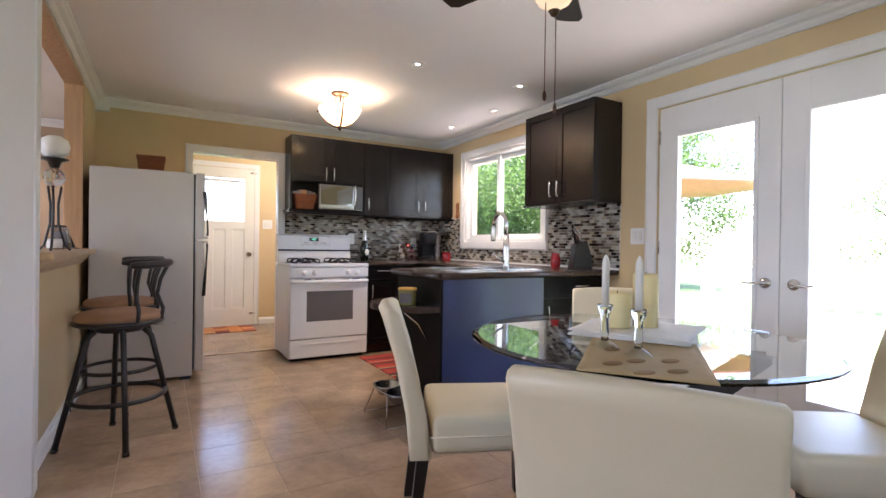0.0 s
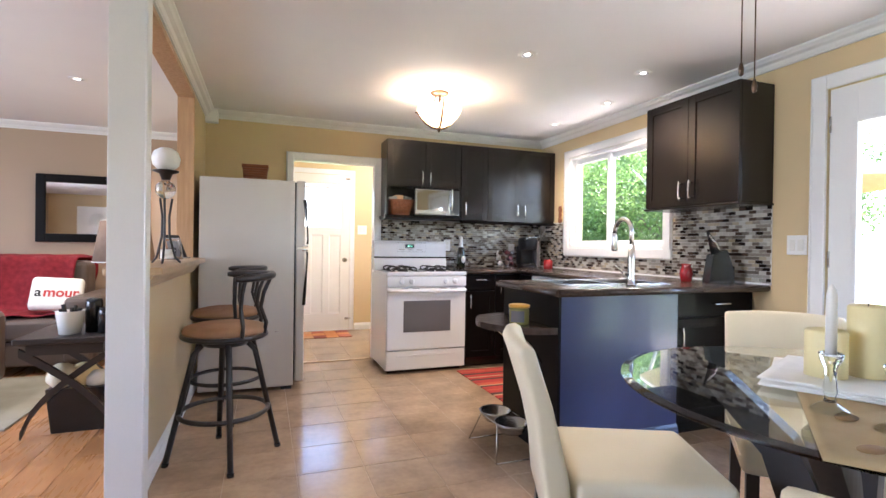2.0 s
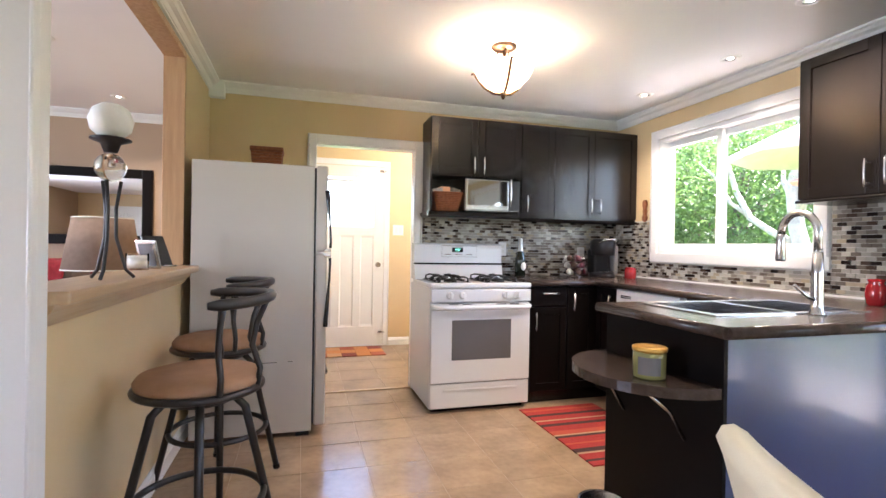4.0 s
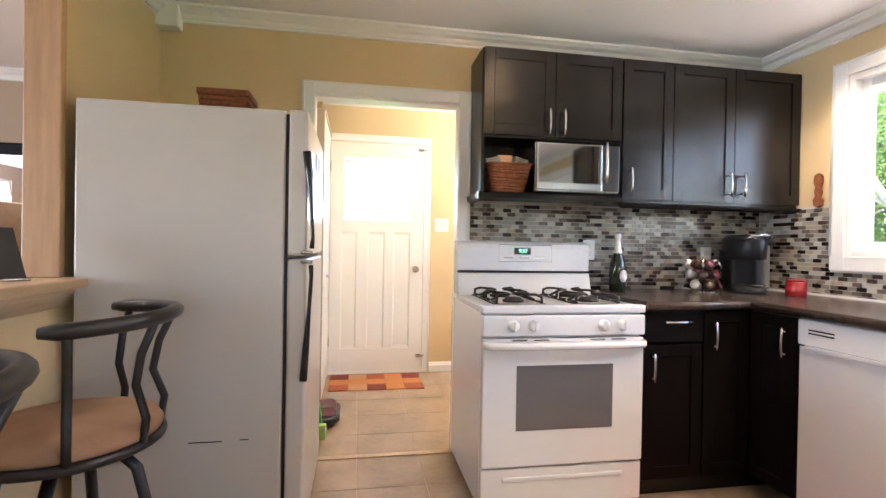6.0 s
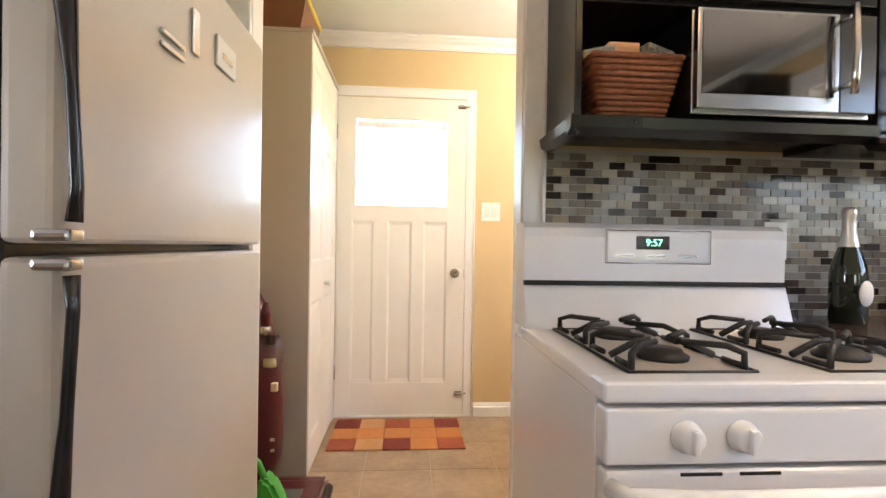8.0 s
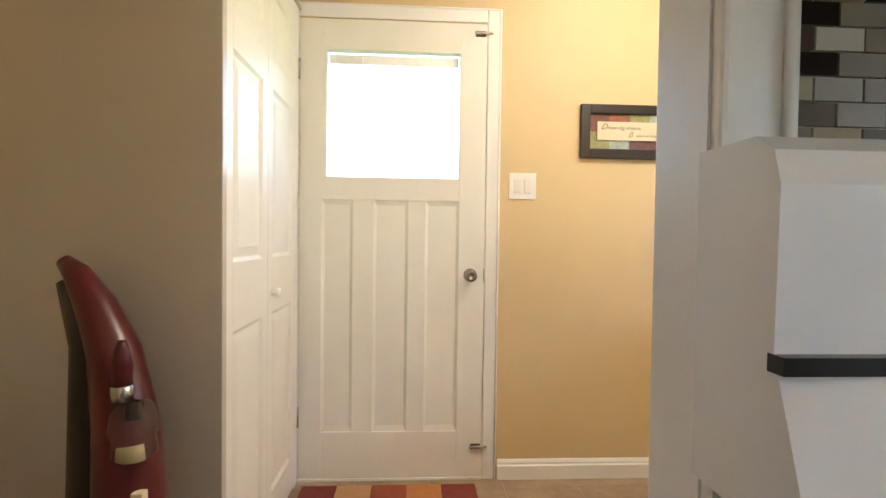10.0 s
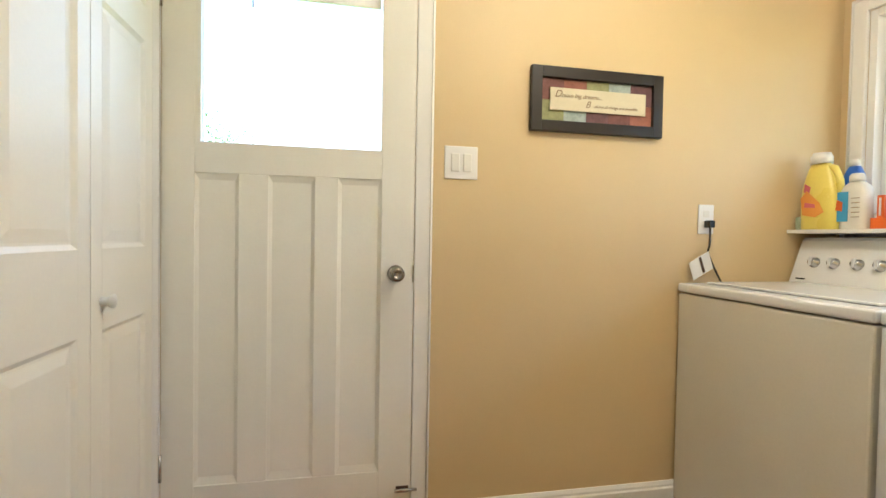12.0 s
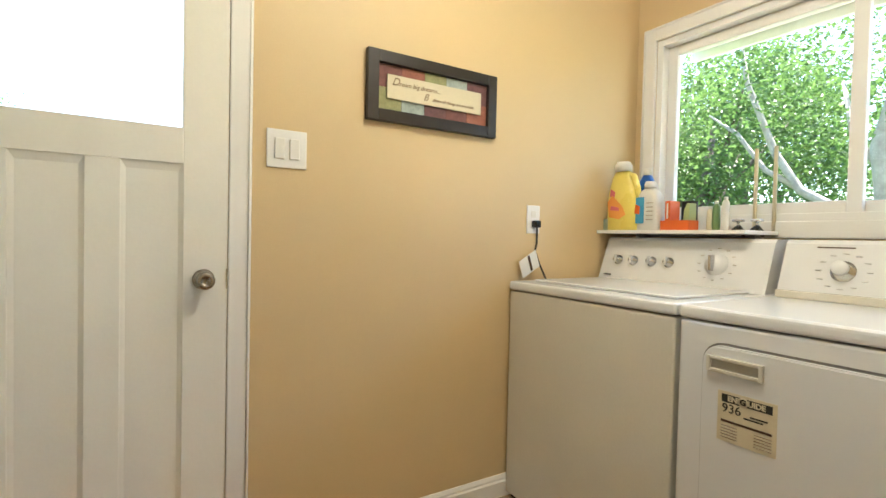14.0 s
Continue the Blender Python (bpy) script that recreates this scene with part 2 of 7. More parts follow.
def rlathe(prof, cx=0, cy=0, cz=0, n=24, m=None):
    bm = bmesh.new()
    lathe(bm, prof, cx, cy, cz, n, m)
    return bm


def prism(bm, poly, axis, a, b):
    """Extrudes a closed outline of 2D points along an axis (0, 1 or 2) from a to b."""
    def at(u, v, w):
        return [(w, u, v), (u, w, v), (u, v, w)][axis]
    lo = [bm.verts.new(at(u, v, a)) for u, v in poly]
    hi = [bm.verts.new(at(u, v, b)) for u, v in poly]
    bm.faces.new(lo)
    bm.faces.new(hi[::-1])
    for i in range(len(poly)):
        j = (i + 1) % len(poly)
        bm.faces.new((lo[i], hi[i], hi[j], lo[j]))
    bmesh.ops.recalc_face_normals(bm, faces=bm.faces)


def rprism(poly, axis, a, b):
    bm = bmesh.new()
    prism(bm, poly, axis, a, b)
    return bm


def arc(cx, cy, r, a0, a1, n):
    return [(cx + r * math.cos(radians(a0 + (a1 - a0) * i / n)), cy + r * math.sin(radians(a0 + (a1 - a0) * i / n))) for i in range(n + 1)]


def mesh_of(name, bm, material):
    bmesh.ops.recalc_face_normals(bm, faces=bm.faces)
    me = bpy.data.meshes.new(name)
    bm.to_mesh(me)
    bm.free()
    me.materials.append(material)
    return me


def thing(name, place, label, category, group="", kind="", turn=0):
    ob = new(name)
    ob.empty_display_size = 0.05
    ob.matrix_basis = pose(*place, 0, 0, turn)
    return tagged(ob, label, category, group, kind)


def part(name, bm, material, parent, label="", local=False):
    """One mesh under a thing; the bmesh is in world places unless local."""
    if not local:
        m = Matrix.Identity(4)
        up = parent
        while up is not None:
            m = up.matrix_basis @ m
            up = up.parent
        bmesh.ops.transform(bm, matrix=m.inverted(), verts=bm.verts)
    ob = new(name, mesh_of(name, bm, material))
    ob.parent = parent
    if label:
        ob["label"] = label
    return ob


def solid(name, bm, material, label, category, group="", kind="", tone=None):
    return tagged(new(name, mesh_of(name, bm, material)), label, category, group, kind)


def words(text, size, material, m, name, parent=None, bold=0.0, shear=0.0):
    c = bpy.data.curves.new(name, "FONT")
    c.body, c.size, c.align_x, c.align_y, c.extrude, c.offset, c.shear = text, size, "CENTER", "CENTER", 0.0006, bold, shear
    tmp = bpy.data.objects.new(name, c)
    scene.collection.objects.link(tmp)
    me = bpy.data.meshes.new_from_object(tmp.evaluated_get(bpy.context.evaluated_depsgraph_get()))
    bpy.data.objects.remove(tmp)
    me.materials.clear()
    me.materials.append(material)
    me.transform(m)
    ob = new(name, me)
    if parent:
        me.transform(world_of(parent).inverted())
        ob.parent = parent
    return ob


def world_of(ob):
    m = Matrix.Identity(4)
    while ob is not None:
        m = ob.matrix_basis @ m
        ob = ob.parent
    return m


# large structure
XE, YB, YL, ZC, ZL = 3.37, 5.95, 7.71, 2.33, 2.46
XP0, XP1 = -0.168, -0.085


def wall(name, material, x0, y0, x1, y1, z1, holes, label):
    """A wall box with through openings; holes are (start, end, low, high) along its longer side."""
    bm = bmesh.new()
    alongx = abs(x1 - x0) > abs(y1 - y0)
    lo, hi = (x0, x1) if alongx else (y0, y1)
    cuts = sorted(holes)
    at = lo
    def seg(a, b, za, zb):
        if b - a < 1e-4 or zb - za < 1e-4:
            return
        box(bm, a, y0, za, b, y1, zb) if alongx else box(bm, x0, a, za, x1, b, zb)
    for a, b, za, zb in cuts:
        seg(at, a, 0, z1)
        seg(a, b, 0, za)
        seg(a, b, zb, z1)
        at = b
    seg(at, hi, 0, z1)
    return solid(name, bm, material, label, "wall", kind="structure")


wall("wall_east", M_WALL, XE, -1.6, XE + 0.16, YL, ZL + 0.1, [(1.43, 2.96, 0.0, 2.05), (4.12, 5.40, 1.14, 2.065), (6.08, 7.60, 1.17, 2.04)], "cream yellow painted wall with windows and glazed double door")
wall("wall_kitchen_back", M_WALL, XP1, YB, XE, YB + 0.09, ZL + 0.1, [(0.67, 1.445, 0.0, 1.945)], "cream yellow painted kitchen wall with open doorway")
wall("wall_pass_through", M_WALL, XP0, 3.46, XP1, 7.18, ZL + 0.1, [(3.56, 5.12, 0.99, 2.20)], "cream painted half wall with oak-lined pass-through opening")
wall("wall_laundry_back", M_WALL, XP0, YL, XE + 0.16, YL + 0.14, ZL + 0.1, [(0.655, 1.49, 0.0, 2.07)], "warm cream painted laundry wall with back door")
wall("wall_living_far", M_LWALL, -4.7, 7.18, XP1, 7.30, ZC + 0.1, [], "tan painted living room wall")
wall("wall_west", M_LWALL, -4.8, -1.6, -4.66, 7.30, ZC + 0.1, [(2.0, 4.4, 0.6, 2.1)], "tan painted living room wall with added window opening")
wall("wall_south", M_WALL, -4.8, -1.76, XE + 0.16, -1.6, ZC + 0.1, [(0.9, 2.3, 0.85, 2.1)], "cream painted dining wall with added window opening")
wall("wall_laundry_left", M_WALL, XP0, 7.30, XP1, YL, ZL + 0.1, [], "cream painted laundry side wall")
solid("ceiling", rbox(XP0, -1.6, ZC, XE, YB, ZC + 0.08), M_CEIL, "smooth white kitchen and dining ceiling", "ceiling", kind="structure")
solid("ceiling_living", rbox(-4.7, -1.6, ZC + 0.001, XP0, 7.18, ZC + 0.08), M_CEIL, "smooth white living room ceiling", "ceiling", kind="structure")
solid("ceiling_laundry", rbox(XP1, YB + 0.09, ZL, XE, YL, ZL + 0.08), M_CEIL, "smooth white laundry ceiling", "ceiling", kind="structure")
floor = solid("floor", rbox(-0.12, -1.6, -0.08, XE + 0.16, YL + 0.14, -0.0014), M_GROUT, "beige brown ceramic tile floor with thin grout lines", "floor", kind="structure")
floor_living = solid("floor_living", rbox(-4.7, -1.6, -0.08, -0.12, 7.18, -0.008), M_LAM, "honey laminate living room floor", "floor", kind="structure")
solid("threshold_strip", rbox(0.67, 5.96, -0.001, 1.445, 6.0, 0.006, 0.003), M_OAKH, "thin tan threshold strip in the doorway", "threshold", kind="structure")
solid("floor_transition", rbox(-0.15, -1.6, -0.007, -0.095, 3.42, 0.008, 0.004), M_OAKH, "oak transition strip between tile and laminate", "threshold", kind="structure")


def crown(name, p0, p1, normal, ztop, size=0.072):
    """A moulded strip under the ceiling along a wall, from p0 to p1, standing out along normal."""
    s = size
    prof = [(0, 0), (s, 0), (s, -0.012), (s * 0.86, -0.018), (s * 0.72, -0.03), (s * 0.42, -s * 0.55), (s * 0.28, -s * 0.8), (s * 0.2, -s * 0.86), (s * 0.2, -s * 0.97), (0, -s)]
    bm = bmesh.new()
    rings = [[bm.verts.new((p[0] + normal[0] * u, p[1] + normal[1] * u, ztop + v)) for u, v in prof] for p in (p0, p1)]
    bm.faces.new(rings[0])
    bm.faces.new(rings[1][::-1])
    for i in range(len(prof)):
        j = (i + 1) % len(prof)
        bm.faces.new((rings[0][i], rings[1][i], rings[1][j], rings[0][j]))
    return solid(name, bm, M_TRIM, "white painted crown moulding along the ceiling", "crown moulding", kind="structure")


crown("trim_crown_1", (XP1, YB), (XE, YB), (0, -1), ZC)
crown("trim_crown_2", (XE, -1.6), (XE, YB - 0.001), (-1, 0), ZC)
crown("trim_crown_3", (XP1, 3.52), (XP1, YB - 0.001), (1, 0), ZC)
crown("trim_crown_4", (-4.66, 7.18), (XP0, 7.18), (0, -1), ZC)
crown("trim_crown_5", (XP0, 3.53), (XP0, 7.179), (-1, 0), ZC)
crown("trim_crown_6", (XP1, YL), (XE, YL), (0, -1), ZL, 0.075)
crown("trim_crown_7", (XE, YB + 0.09), (XE, YL - 0.001), (-1, 0), ZL, 0.075)
solid("trim_crown_block", rbox(XP1, 5.88, 2.21, 0.02, YB, 2.33, 0.008), M_TRIM, "white crown corner block", "corner block", kind="structure")


def base(name, x0, y0, x1, y1, d, h=0.105):
    bm = bmesh.new()
    alongx = abs(x1 - x0) > abs(y1 - y0)
    prof = [(0, 0), (0.016, 0), (0.016, h * 0.7), (0.011, h * 0.76), (0.011, h * 0.86), (0.004, h), (0, h)]
    if alongx:
        prism(bm, [(y0 + d * u, v) for u, v in prof], 0, x0, x1)
    else:
        prism(bm, [(x0 + d * u, v) for u, v in prof], 1, y0, y1)
    return solid(name, bm, M_TRIM, "white painted moulded baseboard", "baseboard", kind="structure")


base("baseboard_1", XP1, 3.52, XP1, 5.94, 1)
base("baseboard_2", 1.56, YL, XE, YL, -1, 0.09)
base("baseboard_3", XE, 1.0 - 2.6, XE, 1.33, -1)
base("baseboard_4", XE, 3.05, XE, 3.27, -1)
base("baseboard_5", -4.6, 7.18, XP0, 7.18, -1)
base("baseboard_6", XP0, 3.53, XP0, 7.16, -1)
base("baseboard_7", 1.455 + 0.07, YB + 0.09, XE, YB + 0.09, 1, 0.09)

# end post of the half wall, white boards
post = thing("end_post", (-0.10, 3.45, 0), "white painted end post of the half wall", "wall post", kind="structure")
part("cap_board", rbox(-0.172, 3.43, 0.0, -0.032, 3.459, ZC - 0.001, 0.004), M_TRIM, post)
part("side_board", rbox(-0.0849, 3.461, 0.0, -0.034, 3.515, ZC - 0.001, 0.003), M_TRIM, post)
part("side_board", rbox(-0.1785, 3.461, 0.0, -0.1681, 3.52, ZC - 0.001, 0.003), M_TRIM, post)
part("edge_bead", rtube([(-0.036, 3.43, 0.0), (-0.036, 3.43, 2.24)], 0.005, 8), M_TRIM, post)

# oak lining of the pass-through
lining = thing("pass_through_lining", (-0.147, 4.48, 0.99), "honey oak lining and sill around the pass-through", "opening trim", kind="structure")
part("jamb", rbox(-0.182, 3.54, 1.03, -0.07, 3.57, 2.20, 0.004), M_OAK, lining)
part("jamb", rbox(-0.182, 5.11, 1.03, -0.07, 5.14, 2.20, 0.004), M_OAK, lining)
part("head", rbox(-0.182, 3.54, 2.195, -0.07, 5.14, 2.225, 0.004), M_OAK, lining)
part("casing", rbox(-0.086, 3.525, 1.03, -0.072, 3.565, 2.23, 0.003), M_OAK, lining)
part("casing", rbox(-0.086, 5.115, 1.03, -0.073, 5.145, 2.23, 0.003), M_OAK, lining)
part("casing", rbox(-0.086, 3.525, 2.2, -0.073, 5.145, 2.24, 0.003), M_OAK, lining)
part("sill", rbox(-0.21, 3.525, 0.995, 0.01, 5.165, 1.03, 0.01, 3), M_OAKH, lining, "thick oak sill shelf with rounded edge")
part("cove_moulding", rprism([(XP1, 0.93), (XP1 + 0.012, 0.93), (XP1 + 0.03, 0.955), (XP1 + 0.05, 0.975), (XP1 + 0.06, 0.995), (XP1, 0.995)], 1, 3.53, 5.155), M_OAKH, lining)


def casing(name, axis, face, out, a, b, zt, w=0.085, d=0.02, label="white painted door casing", material=None, zb=0.0, sill=False):
    """Moulded boards round an opening from a to b and up to zt, on the plane face, standing out by d along out."""
    material = material or M_TRIM
    ob = thing(name, (face, (a + b) / 2, zb) if axis == 0 else ((a + b) / 2, face, zb), label, "casing", kind="structure")
    def board(lo, hi, z0, z1, k):
        d0, d1 = (0.0005, d) if out > 0 else (-d, -0.0005)
        bm = bmesh.new()
        if axis == 0:
            box(bm, face + d0, lo, z0, face + d1, hi, z1, 0.005)
        else:
            box(bm, lo, face + d0, z0, hi, face + d1, z1, 0.005)
        part(k, bm, material, ob)
    board(a - w, a, zb - (w if sill else 0), zt + w, "side_board")
    board(b, b + w, zb - (w if sill else 0), zt + w, "side_board")
    board(a, b, zt, zt + w, "head_board")
    if sill:
        board(a, b, zb - w, zb, "sill_board")
    # bead round the outer edge
    dd = out * (d + 0.002)
    pts = [(a - w + 0.008, zb), (a - w + 0.008, zt + w - 0.008), (b + w - 0.008, zt + w - 0.008), (b + w - 0.008, zb)]
    part("outer_bead", rtube([(face + dd, u, v) if axis == 0 else (u, face + dd, v) for u, v in pts], min(0.007, d * 0.35), 6), material, ob)
    return ob


casing("trim_doorway_kitchen", 1, YB, -1, 0.67, 1.445, 1.945, 0.068)
casing("trim_doorway_laundry", 1, YB + 0.09, 1, 0.67, 1.445, 1.945, 0.06, 0.01)
casing("trim_laundry_door", 1, YL, -1, 0.655, 1.49, 2.075, 0.065, 0.009)
casing("trim_french_door", 0, XE, -1, 1.43, 2.96, 2.045, 0.08)
casing("trim_kitchen_window", 0, XE, -1, 4.12, 5.40, 2.065, 0.075, label="white painted window casing", zb=1.14, sill=True)
casing("trim_laundry_window", 0, XE, -1, 6.08, 7.60, 2.04, 0.065, label="white painted window casing", zb=1.17, sill=True)
for nm, x0, x1 in (("trim_jamb_1", 0.66, 0.672), ("trim_jamb_2", 1.443, 1.455)):
    solid(nm, rbox(x0, YB - 0.002, 0, x1, YB + 0.092, 1.945), M_TRIM, "white painted doorway jamb", "jamb", kind="structure")
solid("trim_jamb_3", rbox(0.672, YB - 0.002, 1.935, 1.443, YB + 0.092, 1.947), M_TRIM, "white painted doorway head jamb", "jamb", kind="structure")


# windows
def slider(name, y0, y1, z0, z1, mull, label):
    """A white sliding window in the east wall: frame, a near and a far sash, and panes."""
    ob = thing(name, (XE + 0.08, (y0 + y1) / 2, z0), label, "window", kind="structure")
    x0, x1 = XE - 0.002, XE + 0.13
    f = 0.03
    for bx in ((x0, y0, z0, x1, y0 + f, z1), (x0, y1 - f, z0, x1, y1, z1), (x0, y0 + f, z0, x1, y1 - f, z0 + f), (x0, y0 + f, z1 - f, x1, y1 - f, z1)):
        part("window_frame", rbox(*bx, 0.003), M_TRIM, ob)
    def sash(a, b, xa):
        w = 0.045
        bm = bmesh.new()
        for bx in ((xa, a, z0 + f, xa + 0.03, a + w, z1 - f), (xa, b - w, z0 + f, xa + 0.03, b, z1 - f), (xa, a + w, z0 + f, xa + 0.03, b - w, z0 + f + w), (xa, a + w, z1 - f - w, xa + 0.03, b - w, z1 - f)):
            box(bm, *bx, 0.004)
        s = part("sash", bm, M_TRIM, ob)
        p = part("pane", rbox(xa + 0.012, a + w, z0 + f + w, xa + 0.016, b - w, z1 - f - w), M_PANE, s)
        p.visible_shadow = False
    sash(mull - 0.03, y1 - f, XE + 0.045)
    sash(y0 + f, mull + 0.03, XE + 0.085)
    return ob


slider("window_1", 4.12, 5.40, 1.14, 2.065, 4.86, "white sliding kitchen window over the counter")
slider("window_2", 6.08, 7.60, 1.17, 2.04, 6.84, "white sliding laundry window above the machines")
# Unseen living room window, added to hold the daylight lamp.
wl = thing("window_3", (-4.72, 3.2, 0.6), "added white window frame, unseen, round the living room daylight lamp", "window", kind="structure")
for bx in ((-4.78, 2.0, 0.6, -4.68, 2.05, 2.1), (-4.78, 4.35, 0.6, -4.68, 4.4, 2.1), (-4.78, 2.05, 0.6, -4.68, 4.35, 0.65), (-4.78, 2.05, 2.05, -4.68, 4.35, 2.1)):
    part("window_frame", rbox(*bx, 0.003), M_TRIM, wl)
# Invented window behind the camera; lets fill light into the dining room.
wl = thing("window_4", (1.6, -1.68, 0.75), "added white window frame, unseen, round the dining room daylight lamp", "window", kind="structure")
for bx in ((0.9, -1.74, 0.85, 0.95, -1.62, 2.1), (2.25, -1.74, 0.85, 2.3, -1.62, 2.1), (0.95, -1.74, 0.85, 2.25, -1.62, 0.9), (0.95, -1.74, 2.05, 2.25, -1.62, 2.1)):
    part("window_frame", rbox(*bx, 0.003), M_TRIM, wl)


# french doors
def lever(parent, x, y, z, side):
    h = part("lever_handle", rlathe([(0, 0), (0.031, 0), (0.031, 0.006), (0.024, 0.012), (0.011, 0.016), (0.011, 0.045), (0, 0.047)], m=pose(x, y, z, 0, -90, 0)), M_CHROME, parent, "satin nickel lever handle")
    part("lever", rtube([(x - 0.042, y, z), (x - 0.046, y + side * 0.03, z), (x - 0.044, y + side * 0.075, z - 0.004), (x - 0.04, y + side * 0.11, z + 0.002)], [0.009, 0.009, 0.0075, 0.006], 8), M_CHROME, h)


def french(name, y0, y1, side, label):
    ob = thing(name, (XE + 0.03, (y0 + y1) / 2, 0), label, "door", kind="structure")
    x0, x1, gy0, gy1, gz0, gz1 = XE + 0.008, XE + 0.052, y0 + 0.135, y1 - 0.135, 0.29, 1.835
    for k, bx in (("stile", (x0, y0, 0.012, x1, gy0, 2.04)), ("stile", (x0, gy1, 0.012, x1, y1, 2.04)), ("bottom_rail", (x0, gy0, 0.012, x1, gy1, gz0)), ("top_rail", (x0, gy0, gz1, x1, gy1, 2.04))):
        part(k, rbox(*bx, 0.0015), M_TRIM, ob)
    for bx in ((gy0 - 0.02, gz0 - 0.02, gy0 + 0.005, gz1 + 0.02), (gy1 - 0.005, gz0 - 0.02, gy1 + 0.02, gz1 + 0.02), (gy0 + 0.005, gz0 - 0.02, gy1 - 0.005, gz0 + 0.005), (gy0 + 0.005, gz1 - 0.005, gy1 - 0.005, gz1 + 0.02)):
        part("glazing_bead", rbox(x0 - 0.008, bx[0], bx[1], x0 + 0.02, bx[2], bx[3], 0.004), M_TRIM, ob)
    p = part("pane", rbox(x0 + 0.018, gy0, gz0, x0 + 0.024, gy1, gz1), M_PANE, ob)
    p.visible_shadow = False
    hy = y0 + 0.07 if side > 0 else y1 - 0.07
    lever(ob, x0, hy, 0.90, side)
    for z in (0.25, 1.05, 1.8):
        yy = y1 - 0.004 if side > 0 else y0 + 0.004
        part("hinge", rtube([(x0 - 0.004, yy, z), (x0 - 0.004, yy, z + 0.09)], 0.006, 8), M_CHROME, ob)
    return ob


french("door_1", 2.197, 2.953, 1, "white glazed french door with nickel lever")
french("door_2", 1.437, 2.193, -1, "white glazed french door beside its twin")


def knob(parent, x, y, z, out=-1):
    prof = [(0, 0), (0.03, 0), (0.03, 0.006), (0.022, 0.012), (0.011, 0.016), (0.011, 0.03), (0.022, 0.038), (0.027, 0.05), (0.025, 0.062), (0.014, 0.068), (0.012, 0.064), (0, 0.064)]
    return part("door_knob", rlathe(prof, m=pose(x, y, z, 90 if out < 0 else -90)), M_KNOB, parent, "satin nickel round door knob")


# laundry back door
ld = thing("door_3", (1.07, YL, 0), "white panelled back door with square window and nickel knob", "door", kind="structure")
dx0, dx1, dy = 0.6565, 1.4885, YL - 0.006
gx0, gx1, gz0, gz1 = 0.775, 1.367, 1.375, 1.935
y1 = dy + 0.044
pan = [(0.757, 0.893), (0.988, 1.14), (1.22, 1.37)]
pz0, pz1 = 0.225, 1.272
for k, bx in (("stile", (dx0, dy, 0.012, pan[0][0], y1, 2.07)), ("stile", (pan[2][1], dy, 0.012, dx1, y1, 2.07)), ("bottom_rail", (pan[0][0], dy, 0.012, pan[2][1], y1, pz0)), ("lock_rail", (pan[0][0], dy, pz1, pan[2][1], y1, gz0)), ("top_rail", (pan[0][0], dy, gz1, pan[2][1], y1, 2.07)), ("mullion", (pan[0][1], dy, pz0, pan[1][0], y1, pz1)), ("mullion", (pan[1][1], dy, pz0, pan[2][0], y1, pz1))):
    part(k, rbox(*bx, 0.002), M_DOOR, ld)
for a, b in pan:
    bm = bmesh.new()
    o = [bm.verts.new(v) for v in ((a, dy + 0.004, pz0), (b, dy + 0.004, pz0), (b, dy + 0.004, pz1), (a, dy + 0.004, pz1))]
    i = [bm.verts.new(v) for v in ((a + 0.012, dy + 0.010, pz0 + 0.026), (b - 0.012, dy + 0.010, pz0 + 0.026), (b - 0.012, dy + 0.010, pz1 - 0.022), (a + 0.012, dy + 0.010, pz1 - 0.022))]
    bm.faces.new(i)
    for q in range(4):
        bm.faces.new((o[q], o[(q + 1) % 4], i[(q + 1) % 4], i[q]))
    box(bm, a, dy + 0.03, pz0, b, dy + 0.04, pz1)
    part("panel", bm, M_DOOR, ld)
for bx in ((pan[0][0], gz0, gx0, gz1), (gx1, gz0, pan[2][1], gz1)):
    part("glazing_stop", rbox(bx[0], dy, bx[1], bx[2], y1, bx[3]), M_DOOR, ld)
part("pane", rbox(gx0, dy + 0.02, gz0, gx1, dy + 0.025, gz1), M_PANE, ld).visible_shadow = False
knob(ld, 1.424, dy, 0.94)
part("latch_bolt_plate", rbox(1.485, dy - 0.002, 0.91, 1.4895, dy + 0.02, 0.97), M_CHROME, ld)
for z in (0.155, 2.025):
    s = part("slide_bolt", rtube([(1.43, dy - 0.012, z), (1.51, dy - 0.012, z)], 0.006, 8), M_CHROME, ld, "small dark slide bolt")
    part("bolt_plate", rbox(1.435, dy - 0.006, z - 0.012, 1.482, dy, z + 0.012, 0.002), M_BRONZE, s)
for z in (0.25, 1.8):
    part("hinge", rtube([(0.656, dy - 0.004, z), (0.656, dy - 0.004, z + 0.09)], 0.006, 8), M_CHROME, ld)
part("sill", rbox(0.655, YL - 0.01, 0, 1.49, YL + 0.1, 0.012, 0.003), M_TRIM, ld)
part("blind_rail", rbox(gx0 + 0.005, dy + 0.03, gz1 - 0.05, gx1 - 0.005, dy + 0.045, gz1 - 0.01, 0.003), M_TRIM, ld, "raised white window blind rail")
part("blind_cord", rtube([(0.93, dy + 0.015, gz1 - 0.02), (0.932, dy + 0.016, gz1 - 0.10)], 0.003, 6), M_TRIM, ld)


